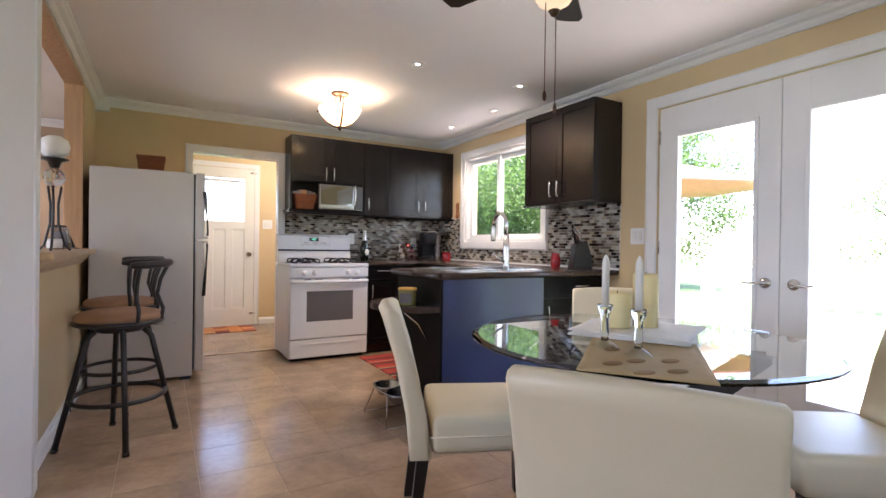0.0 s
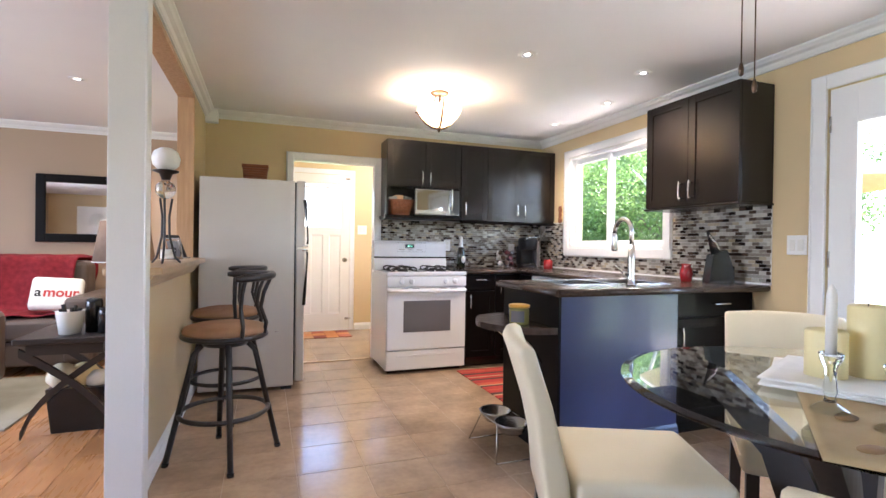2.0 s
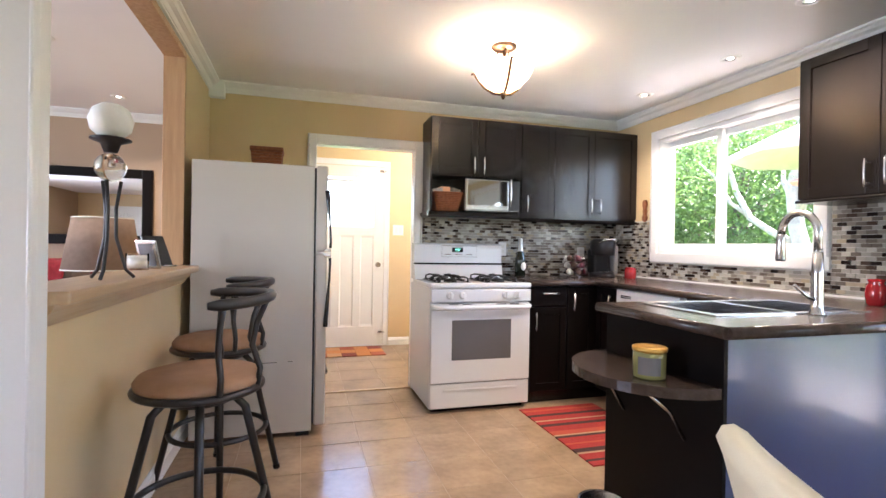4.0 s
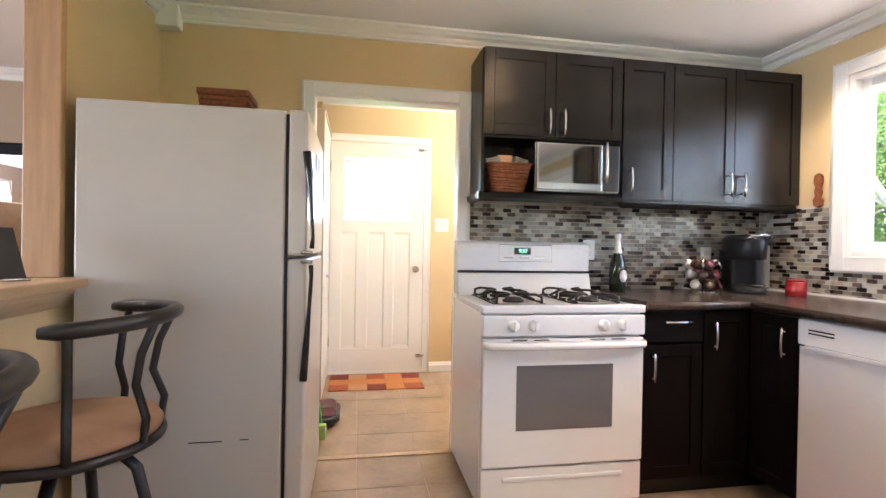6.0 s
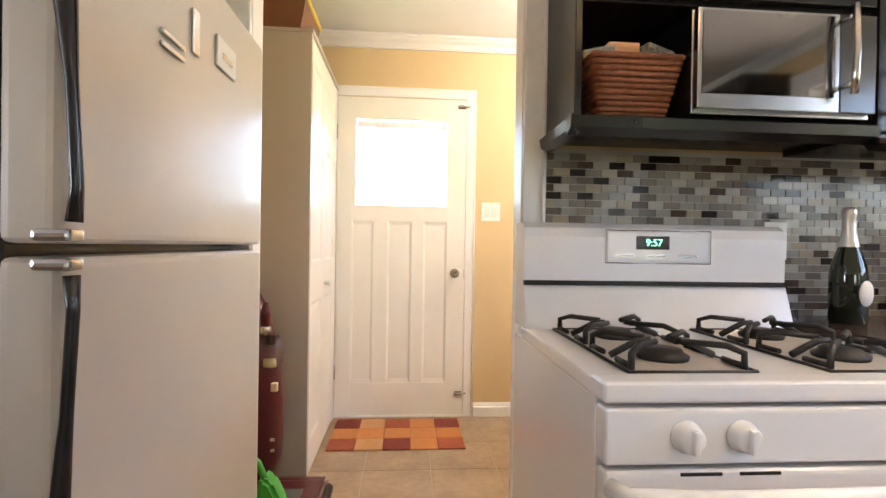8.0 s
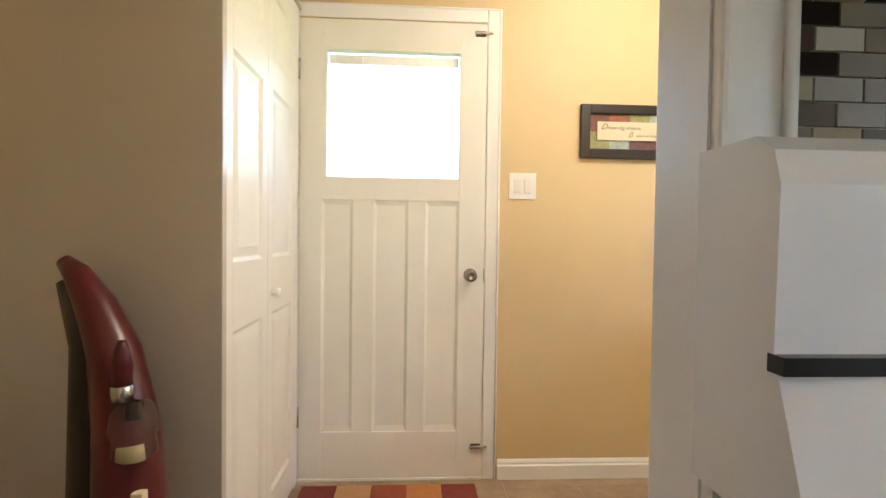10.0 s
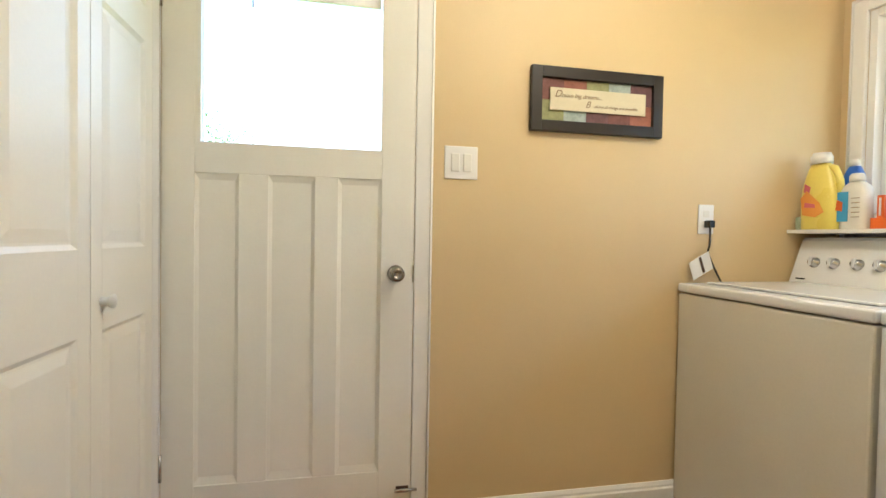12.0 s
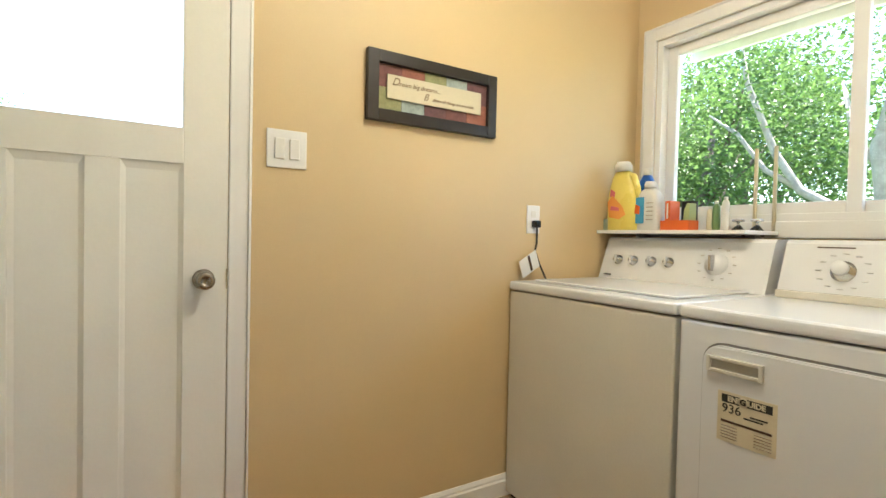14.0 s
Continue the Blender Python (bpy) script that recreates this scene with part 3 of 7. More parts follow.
# kitchen cabinets
def bar_handle(parent, p, q, out, r=0.006, off=0.032):
    """A bowed nickel bar from p to q that stands off along out."""
    p, q, out = Vector(p), Vector(q), Vector(out)
    mid = [p + (q - p) * t + out * (off + 0.006 * math.sin(math.pi * t)) for t in (0, 0.25, 0.5, 0.75, 1)]
    bm = rtube(mid, r, 8)
    for e in (0.12, 0.88):
        b = p + (q - p) * e
        tube(bm, [b, b + out * off], r * 0.8, 6)
    return part("handle", bm, M_CHROME, parent, "brushed nickel bar handle")


def front(parent, name, axis, face, out, a, b, z0, z1, hz=None, w=0.055, material=None, hd=None):
    """A shaker door or drawer front on a cabinet: four rails and a recessed panel in one mesh."""
    material = material or M_BLACK
    bm = bmesh.new()
    g, t = 0.0015, 0.02
    a, b, z0, z1 = a + g, b - g, z0 + g, z1 - g
    def bx(u0, v0, u1, v1, d0, d1, r=0.0):
        c0, c1 = sorted((face + out * d0, face + out * d1))
        box(bm, u0, c0, v0, u1, c1, v1, r) if axis == 1 else box(bm, c0, u0, v0, c1, u1, v1, r)
    if z1 - z0 < 0.2:
        bx(a, z0, b, z1, 0.001, t, 0.002)
    else:
        bx(a + w, z0 + w, b - w, z1 - w, 0.001, t - 0.008)
    d = part(name, bm, material, parent)
    if z1 - z0 >= 0.2:
        for k, q in (("stile", (a, z0, a + w, z1)), ("stile", (b - w, z0, b, z1)), ("rail", (a + w, z0, b - w, z0 + w)), ("rail", (a + w, z1 - w, b - w, z1))):
            bm = bmesh.new()
            bx(*q, 0.001, t, 0.0015)
            part(k, bm, material, d)
    if hz:
        u0, v0, u1, v1 = hz
        f = face + out * t
        P = lambda u, v: (u, f, v) if axis == 1 else (f, u, v)
        bar_handle(d, P(u0, v0), P(u1, v1), (0, out, 0) if axis == 1 else (out, 0, 0))
    return d


UF = 5.69
# over-range cabinet with open shelf below
c = thing("wall_cabinet", (1.89, YB, 1.42), "dark espresso wall cabinet with open microwave shelf", "cabinet", "wall cabinets")
part("side_panel", rbox(1.508, UF, 1.405, 1.526, YB - 0.002, 2.165, 0.002), M_BLACK, c)
part("side_panel", rbox(2.25, UF, 1.405, 2.268, YB - 0.002, 2.165, 0.002), M_BLACK, c)
part("top_panel", rbox(1.526, UF, 2.147, 2.25, YB - 0.002, 2.165), M_BLACK, c)
part("shelf", rbox(1.526, UF, 1.715, 2.25, YB - 0.002, 1.735), M_BLACK, c)
part("bottom_panel", rbox(1.526, UF, 1.42, 2.25, YB - 0.002, 1.438), M_BLACK, c)
part("back_panel", rbox(1.526, YB - 0.012, 1.438, 2.25, YB - 0.003, 2.147), M_BLACK, c)
part("bottom_trim", rprism([(UF - 0.02, 1.438), (UF - 0.035, 1.43), (UF - 0.03, 1.405), (UF, 1.39), (UF, 1.438)], 0, 1.49, 2.268), M_BLACK, c, "dark moulded light rail")
part("bottom_trim", rprism([(1.508, 1.438), (1.49, 1.43), (1.495, 1.405), (1.515, 1.39), (1.515, 1.438)], 1, UF - 0.03, YB - 0.003), M_BLACK, c)
front(c, "door", 1, UF, -1, 1.512, 1.893, 1.725, 2.165, (1.853, 1.735, 1.853, 1.865))
front(c, "door", 1, UF, -1, 1.893, 2.266, 1.725, 2.165, (1.933, 1.735, 1.933, 1.865))


def upper(x0, x1, doors, label):
    c = thing("wall_cabinet", ((x0 + x1) / 2, YB, 1.42), label, "cabinet", "wall cabinets")
    part("body", rbox(x0, UF, 1.405, x1, YB - 0.002, 2.165, 0.002), M_BLACK, c)
    part("bottom_trim", rprism([(UF - 0.02, 1.404), (UF - 0.035, 1.402), (UF - 0.03, 1.39), (UF, 1.375), (UF + 0.02, 1.404)], 0, x0, x1), M_BLACK, c)
    for a, b, h in doors:
        front(c, "door", 1, UF, -1, a, b, 1.42, 2.165, (h, 1.455, h, 1.585))


upper(2.269, 2.567, [(2.271, 2.567, 2.31)], "narrow dark espresso wall cabinet with one door")
upper(2.568, 3.368, [(2.568, 2.943, 2.90), (2.943, 3.366, 2.985)], "dark espresso corner wall cabinet with two doors")

c = thing("wall_cabinet", (XE, 3.64, 1.42), "dark espresso wall cabinet beside the window", "cabinet", "wall cabinets")
FX = 3.096
part("body", rbox(FX, 3.264, 1.435, XE - 0.002, 4.018, 2.167, 0.002), M_BLACK, c)
part("bottom_trim", rbox(FX - 0.028, 3.255, 1.418, XE - 0.002, 4.027, 1.434, 0.006), M_BLACK, c)
front(c, "door", 0, FX, -1, 3.264, 3.641, 1.437, 2.167, (3.60, 1.47, 3.60, 1.60))
front(c, "door", 0, FX, -1, 3.641, 4.018, 1.437, 2.167, (3.682, 1.47, 3.682, 1.60))

# base cabinets
CT = 0.924
BF = 5.335
c = thing("base_cabinet", (2.34, 5.6, 0), "dark espresso base cabinet with drawer beside the stove", "cabinet", "base cabinets")
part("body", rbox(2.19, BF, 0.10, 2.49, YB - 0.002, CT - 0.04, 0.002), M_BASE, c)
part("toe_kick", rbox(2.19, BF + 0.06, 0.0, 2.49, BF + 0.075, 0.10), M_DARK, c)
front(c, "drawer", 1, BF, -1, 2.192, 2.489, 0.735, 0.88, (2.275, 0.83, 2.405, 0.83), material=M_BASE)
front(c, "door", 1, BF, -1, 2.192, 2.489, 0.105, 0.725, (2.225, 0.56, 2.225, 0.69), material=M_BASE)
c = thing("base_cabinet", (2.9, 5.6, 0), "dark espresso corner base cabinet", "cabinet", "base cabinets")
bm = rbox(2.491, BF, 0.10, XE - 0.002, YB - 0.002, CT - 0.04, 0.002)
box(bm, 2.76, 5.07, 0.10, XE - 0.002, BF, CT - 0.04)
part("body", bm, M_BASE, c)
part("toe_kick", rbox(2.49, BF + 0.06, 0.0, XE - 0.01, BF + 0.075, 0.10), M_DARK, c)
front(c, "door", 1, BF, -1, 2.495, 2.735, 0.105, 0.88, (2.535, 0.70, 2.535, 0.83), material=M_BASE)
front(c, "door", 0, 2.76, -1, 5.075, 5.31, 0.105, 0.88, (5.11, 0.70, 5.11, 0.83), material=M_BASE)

dw = thing("dishwasher", (3.05, 4.76, 0), "white built-in dishwasher under the counter", "dishwasher")
part("body", rbox(2.775, 4.455, 0.10, XE - 0.01, 5.065, CT - 0.041, 0.003), M_WHITE, dw)
part("door", rbox(2.745, 4.458, 0.115, 2.774, 5.062, 0.765, 0.006, 3), M_WHITE, dw)
cp = part("control_panel", rbox(2.735, 4.458, 0.772, 2.774, 5.062, 0.878, 0.008, 3), M_WHITE, dw)
part("vent", rbox(2.733, 4.90, 0.835, 2.7345, 5.01, 0.841), M_DARK, cp)
part("vent", rbox(2.733, 4.90, 0.822, 2.7345, 5.01, 0.828), M_DARK, cp)
part("handle", rbox(2.722, 4.50, 0.758, 2.744, 5.02, 0.776, 0.006, 3), M_WHITE, dw)
part("toe_kick", rbox(2.82, 4.46, 0.0, 2.83, 5.06, 0.10), M_DARK, dw)

# peninsula
pn = thing("peninsula_cabinet", (2.3, 3.62, 0), "black peninsula cabinet with plain glossy back panel", "cabinet", "base cabinets")
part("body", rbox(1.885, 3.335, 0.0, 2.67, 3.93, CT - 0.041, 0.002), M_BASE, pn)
# The blue of panel and trim is reflected daylight put into the colour.
part("back_panel", rbox(1.88, 3.315, 0.0, 2.672, 3.333, CT - 0.041, 0.002), M_BLUELIT, pn, "glossy dark back panel with blue daylight painted into its colour")
part("base_trim", rprism([(3.296, 0.0), (3.314, 0.0), (3.314, 0.13), (3.309, 0.13), (3.303, 0.115), (3.30, 0.10), (3.296, 0.095)], 0, 1.878, 2.672), M_BLUELIT, pn)
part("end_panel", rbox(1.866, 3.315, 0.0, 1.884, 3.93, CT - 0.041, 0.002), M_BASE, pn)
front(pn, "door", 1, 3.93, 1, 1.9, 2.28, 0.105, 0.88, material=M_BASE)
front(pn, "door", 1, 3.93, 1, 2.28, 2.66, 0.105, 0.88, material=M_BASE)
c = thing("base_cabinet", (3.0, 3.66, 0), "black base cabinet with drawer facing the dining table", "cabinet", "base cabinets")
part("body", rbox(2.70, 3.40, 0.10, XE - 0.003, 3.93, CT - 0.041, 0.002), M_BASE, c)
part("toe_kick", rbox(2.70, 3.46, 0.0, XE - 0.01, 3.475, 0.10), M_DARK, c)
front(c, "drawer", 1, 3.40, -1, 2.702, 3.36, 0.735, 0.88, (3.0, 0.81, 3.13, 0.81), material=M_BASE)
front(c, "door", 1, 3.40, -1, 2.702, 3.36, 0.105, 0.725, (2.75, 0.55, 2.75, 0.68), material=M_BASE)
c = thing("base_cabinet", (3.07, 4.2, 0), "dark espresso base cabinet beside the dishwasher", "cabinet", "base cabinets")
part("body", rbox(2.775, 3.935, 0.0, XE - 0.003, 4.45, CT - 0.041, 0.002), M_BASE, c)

# worktop with a cut-out for the sink
SX0, SX1, SY0, SY1 = 2.02, 2.78, 3.50, 3.90
wt = thing("worktop", (2.6, 4.4, CT), "dark brown laminate worktop with polished edge", "worktop")
for cell in ((1.845, 3.285, SX0, 3.965), (SX0, 3.285, SX1, SY0), (SX0, SY1, SX1, 3.965), (SX1, 3.285, XE - 0.001, 3.965), (2.725, 3.965, XE - 0.001, 5.30), (2.185, 5.30, XE - 0.001, YB - 0.001)):
    part("top", rbox(cell[0], cell[1], CT - 0.04, cell[2], cell[3], CT), M_COUNTER, wt)
for p0, p1 in (((1.845, 3.285), (XE - 0.01, 3.285)), ((1.845, 3.285), (1.845, 3.965)), ((2.725, 3.97), (2.725, 5.30)), ((1.845, 3.965), (2.725, 3.965)), ((2.185, 5.30), (2.725, 5.30))):
    part("rounded_edge", rtube([(*p0, CT - 0.02), (*p1, CT - 0.02)], 0.0202, 12), M_COUNTER, wt)
part("back_edge", rbox(XE - 0.012, 3.27, CT, XE - 0.0105, 5.93, CT + 0.012), M_TRIM, wt, "thin white caulk line")

sk = thing("sink", (2.4, 3.7, CT), "stainless steel double-bowl kitchen sink", "sink")
bm = bmesh.new()
for x0, y0, x1, y1 in ((SX0 - 0.015, SY0 - 0.015, SX1 + 0.015, SY0 + 0.02), (SX0 - 0.015, SY1 - 0.02, SX1 + 0.015, SY1 + 0.015), (SX0 - 0.015, SY0 + 0.02, SX0 + 0.02, SY1 - 0.02), (SX1 - 0.02, SY0 + 0.02, SX1 + 0.015, SY1 - 0.02), (2.385, SY0 + 0.02, 2.415, SY1 - 0.02)):
    box(bm, x0, y0, CT + 0.0005, x1, y1, CT + 0.005)
part("rim", bm, M_STEEL, sk)
for x0, x1 in ((SX0 + 0.02, 2.385), (2.415, SX1 - 0.02)):
    bm = bmesh.new()
    box(bm, x0, SY0 + 0.02, CT - 0.18, x1, SY1 - 0.02, CT + 0.001, 0.0)
    top = [f for f in bm.faces if f.normal.z > 0.9]
    bmesh.ops.delete(bm, geom=top, context="FACES")
    part("bowl", bm, M_STEEL, sk)
fa = thing("faucet", (2.46, 3.46, CT), "tall chrome gooseneck kitchen faucet", "faucet")
part("base", rlathe([(0, 0), (0.03, 0), (0.03, 0.006), (0.024, 0.014), (0.021, 0.04), (0.021, 0.15), (0.017, 0.24), (0, 0.24)], 2.46, 3.46, CT), M_CHROME, fa)
bow = [(2.46, 3.46, CT + 0.23), (2.46, 3.46, CT + 0.31)] + [(2.46, 3.46 + 0.075 - 0.075 * math.cos(a), CT + 0.31 + 0.085 * math.sin(a)) for a in [math.pi * k / 10 for k in range(1, 11)]]
part("spout", rtube(bow, 0.0145, 12), M_CHROME, fa)
part("spray_head", rlathe([(0, 0), (0.016, 0), (0.019, 0.01), (0.017, 0.09), (0.0125, 0.12), (0, 0.12)], 2.46, 3.61, CT + 0.20), M_CHROME, fa)
part("lever", rtube([(2.44, 3.46, CT + 0.06), (2.40, 3.46, CT + 0.075), (2.35, 3.465, CT + 0.115)], [0.01, 0.008, 0.006], 8), M_CHROME, fa)

# half-round shelf on the peninsula's end
sh = thing("half_round_shelf", (1.86, 3.64, 0.71), "brown half-round breakfast shelf on the peninsula end", "shelf")
part("top", rprism([(1.865, 3.32)] + [(1.865 - 0.30 * math.sin(math.pi * k / 20), 3.63 - 0.31 * math.cos(math.pi * k / 20)) for k in range(1, 20)] + [(1.865, 3.94)], 2, 0.685, 0.72), M_COUNTER, sh)
for y in (3.47, 3.80):
    part("bracket", rtube([(1.862, y, 0.50), (1.80, y, 0.60), (1.70, y, 0.68)], 0.007, 8), M_CHROME, sh)


# fridge
fr = thing("fridge", (0.32, 5.5, 0), "off-white top-freezer fridge with black handles", "fridge")
part("body", rbox(-0.035, 5.125, 0.03, 0.64, 5.885, 1.635, 0.006), M_FRIDGE, fr)
part("foot_grille", rbox(0.55, 5.14, 0.0, 0.63, 5.87, 0.05, 0.004), M_DARK, fr)
part("door_gasket", rbox(0.641, 5.14, 0.07, 0.652, 5.87, 1.625), M_DARK, fr)
fz = part("freezer_door", rbox(0.653, 5.125, 1.115, 0.72, 5.885, 1.64, 0.014, 3), M_FRIDGE, fr)
fd = part("fridge_door", rbox(0.653, 5.125, 0.06, 0.72, 5.885, 1.10, 0.014, 3), M_FRIDGE, fr)
for d, zs, hs in ((fz, (1.49, 1.42, 1.30, 1.18, 1.14), (-0.004, 0.004, 0.014, 0.021, 0.018)), (fd, (1.08, 1.04, 0.92, 0.78, 0.66), (0.016, 0.018, 0.012, 0.003, -0.005))):
    rs = [0.015, 0.014, 0.007, 0.007, 0.009] if d is fz else [0.009, 0.007, 0.007, 0.012, 0.014]
    part("handle", rtube([(0.72 + h, 5.124, z) for z, h in zip(zs, hs)], rs, 10), M_DARK, d, "curved black grip handle")
    zb = 1.118 if d is fz else 1.085
    part("handle_bracket", rbox(0.70, 5.110, zb, 0.742, 5.138, zb + 0.014, 0.005), M_STEEL, d, "small grey handle bracket")
part("hinge_cap", rbox(0.60, 5.83, 1.637, 0.69, 5.88, 1.66, 0.006), M_FRIDGE, fr)
part("hinge_cap", rbox(0.62, 5.84, 1.10, 0.705, 5.87, 1.115, 0.003), M_CHROME, fr)
for y0, y1, z0, z1, m in ((5.34, 5.42, 1.448, 1.456, M_STEEL), (5.34, 5.42, 1.428, 1.436, M_STEEL), (5.45, 5.478, 1.46, 1.54, M_STEEL), (5.56, 5.665, 1.478, 1.54, M_PAPER)):
    part("magnet", rbox(0.7205, y0, z0, 0.726, y1, z1, 0.002), m, fz)
part("magnet_slot", rbox(0.726, 5.585, 1.50, 0.7275, 5.64, 1.512), M_STEEL, fz)
part("scratch", rbox(0.33, 5.1238, 0.452, 0.44, 5.1245, 0.4555), M_DARK, fr, "thin dark scuff line")
part("scratch", rbox(0.50, 5.1238, 0.455, 0.53, 5.1245, 0.458), M_DARK, fr)

bx = thing("woven_box", (0.34, 5.55, 1.635), "small woven brown storage box with lid on the fridge", "basket")
for k in range(7):
    g = 0.0016 * k
    part("weave_band", rbox(0.252 - g, 5.47 - g, 1.6355 + 0.019 * k, 0.428 + g, 5.63 + g, 1.6535 + 0.019 * k, 0.005), M_WICKER, bx)
part("lid", rbox(0.236, 5.455, 1.769, 0.444, 5.645, 1.797, 0.007), M_WICKER, bx)
solid("small_tin", rlathe([(0, 0), (0.045, 0), (0.045, 0.03), (0.04, 0.035), (0, 0.036)], 0.50, 5.72, 1.6355), M_FOIL, "small silver tin on the fridge", "tin")

# stove
RX0, RX1, RY = 1.425, 2.18, 5.30
st = thing("gas_stove", (1.80, 5.6, 0), "white freestanding gas stove with four black grates", "stove")
part("body", rbox(RX0 + 0.004, RY + 0.03, 0.03, RX1 - 0.004, YB - 0.012, 0.872, 0.004), M_WHITE, st)
part("kick", rbox(RX0 + 0.03, RY + 0.06, 0, RX1 - 0.03, YB - 0.05, 0.03), M_DARK, st)
part("storage_drawer", rbox(RX0 + 0.005, RY, 0.035, RX1 - 0.005, RY + 0.03, 0.205, 0.01, 3), M_WHITE, st)
part("drawer_groove", rbox(RX0 + 0.10, RY - 0.006, 0.15, RX1 - 0.10, RY + 0.004, 0.168, 0.004), M_WHITE, st)
od = part("oven_door", rbox(RX0 + 0.005, RY - 0.008, 0.212, RX1 - 0.005, RY + 0.03, 0.765, 0.01, 3), M_WHITE, st)
part("oven_window", rbox(RX0 + 0.155, RY - 0.0105, 0.37, RX1 - 0.155, RY - 0.0075, 0.65, 0.001), M_GREYGLASS, od, "grey tinted oven window")
bm = rtube([(RX0 + 0.012, RY - 0.012, 0.742), (RX0 + 0.03, RY - 0.045, 0.742), (RX0 + 0.15, RY - 0.055, 0.74), (RX1 - 0.15, RY - 0.055, 0.74), (RX1 - 0.03, RY - 0.045, 0.742), (RX1 - 0.012, RY - 0.012, 0.742)], 0.016, 10)
part("oven_handle", bm, M_WHITE, od)
for k in range(4):
    xx = RX0 + 0.13 + [0, 0.1, 0.36, 0.46][k]
    part("vent_slot", rbox(xx, RY - 0.0092, 0.756, xx + 0.07, RY - 0.006, 0.761), M_DARK, od)
kp = part("knob_panel", rbox(RX0 + 0.003, RY - 0.012, 0.775, RX1 - 0.003, RY + 0.03, 0.866, 0.008, 3), M_WHITE, st)
for xx in (RX0 + 0.135, RX0 + 0.228, RX1 - 0.205, RX1 - 0.115):
    k = part("knob", rlathe([(0, 0), (0.026, 0), (0.026, 0.005), (0.022, 0.008), (0.021, 0.022), (0.018, 0.025), (0, 0.025)], m=pose(xx, RY - 0.012, 0.822, 90), n=20), M_WHITE, kp)
    part("knob_grip", rbox(xx - 0.005, RY - 0.047, 0.803, xx + 0.005, RY - 0.03, 0.841, 0.003), M_WHITE, k)
bm = rbox(RX0, RY - 0.012, 0.873, RX1, RY + 0.05, 0.908, 0.01, 3)
box(bm, RX0, RY + 0.03, 0.873, RX1, 5.85, 0.903, 0.006)
part("cooktop", bm, M_WHITE, st)
bg = part("backguard", rprism([(5.80, 0.903), (5.835, 1.015), (5.84, 1.03), (5.838, 1.15), (5.845, 1.175), (5.865, 1.188), (YB - 0.014, 1.188), (YB - 0.014, 0.90)], 0, RX0 + 0.004, RX1 - 0.004), M_WHITE, st)
# Solid black bar stands in for the shadow at the backguard's step.
part("painted_shadow_gap", rbox(RX0 + 0.003, 5.829, 1.018, RX1 - 0.003, 5.845, 1.031), M_DARK, bg)
part("control_outline", rtube([(1.655, 5.837, 1.08), (1.955, 5.837, 1.08), (1.955, 5.837, 1.17), (1.655, 5.837, 1.17)], 0.0016, 6, True), M_STEEL, bg)
part("control_plate", rbox(1.66, 5.8365, 1.085, 1.95, 5.84, 1.165, 0.001), M_WHITE, bg)
cl = part("clock", rbox(1.74, 5.835, 1.118, 1.835, 5.838, 1.155, 0.001), M_DARK, bg, "small black clock display")
for k in range(3):
    part("button_row", rbox(1.68 + 0.09 * k, 5.8355, 1.097, 1.735 + 0.09 * k, 5.837, 1.103), M_STEEL, bg)
words("9:57", 0.028, M_CLOCK, pose(1.79, 5.8335, 1.136, 90), "clock_digits", cl)
for gx in (1.615, 1.99):
    g = part("burner_tray", rbox(gx - 0.115, 5.36, 0.9045, gx + 0.115, 5.79, 0.906), M_FRIDGE, st, "pale burner tray with black rim")
    part("tray_rim", rtube([(gx - 0.117, 5.358, 0.906), (gx + 0.117, 5.358, 0.906), (gx + 0.117, 5.792, 0.906), (gx - 0.117, 5.792, 0.906)], 0.0035, 6, True), M_IRON, g)
    bm = bmesh.new()
    for cy in (5.465, 5.685):
        for k in range(4):
            a = math.pi / 4 + k * math.pi / 2
            ex, ey = gx + 0.105 * (1 if math.cos(a) > 0 else -1), cy + 0.09 * (1 if math.sin(a) > 0 else -1)
            tube(bm, [(ex, ey, 0.907), (ex, ey, 0.935), (ex * 0.8 + gx * 0.2, ey * 0.8 + cy * 0.2, 0.945), (ex * 0.25 + gx * 0.75, ey * 0.25 + cy * 0.75, 0.943)], 0.0065, 6)
            tube(bm, [(ex, ey, 0.912), (ex, cy + (ey - cy) * 0.35, 0.912)], 0.006, 6)
        tube(bm, [(gx - 0.105, cy, 0.912), (gx - 0.05, cy, 0.94), (gx - 0.025, cy, 0.942)], 0.007, 6)
        tube(bm, [(gx + 0.105, cy, 0.912), (gx + 0.05, cy, 0.94), (gx + 0.025, cy, 0.942)], 0.007, 6)
    part("grate", bm, M_IRON, g, "black cast-iron double grate")
    for cy in (5.465, 5.685):
        part("burner_cap", rlathe([(0, 0), (0.048, 0), (0.05, 0.008), (0.04, 0.014), (0.036, 0.02), (0, 0.021)], gx, cy, 0.906, n=20), M_IRON, g)

# microwave
mw = thing("microwave", (2.01, 5.8, 1.44), "silver mirror-front microwave in the cabinet niche", "microwave")
part("case", rbox(1.785, 5.665, 1.446, 2.243, YB - 0.02, 1.695, 0.004), M_STEEL, mw)
md = part("door", rbox(1.788, 5.645, 1.455, 2.145, 5.664, 1.692, 0.003), M_STEEL, mw)
part("mirror_window", rbox(1.80, 5.643, 1.49, 2.132, 5.6445, 1.685), mat("dark_mirror", (0.38, 0.37, 0.36), None, 0.05, 1.0), md)
part("control_panel", rbox(2.147, 5.645, 1.455, 2.24, 5.664, 1.692, 0.003), mat("dark_panel", (0.10, 0.10, 0.10), None, 0.15, 0.4), mw)
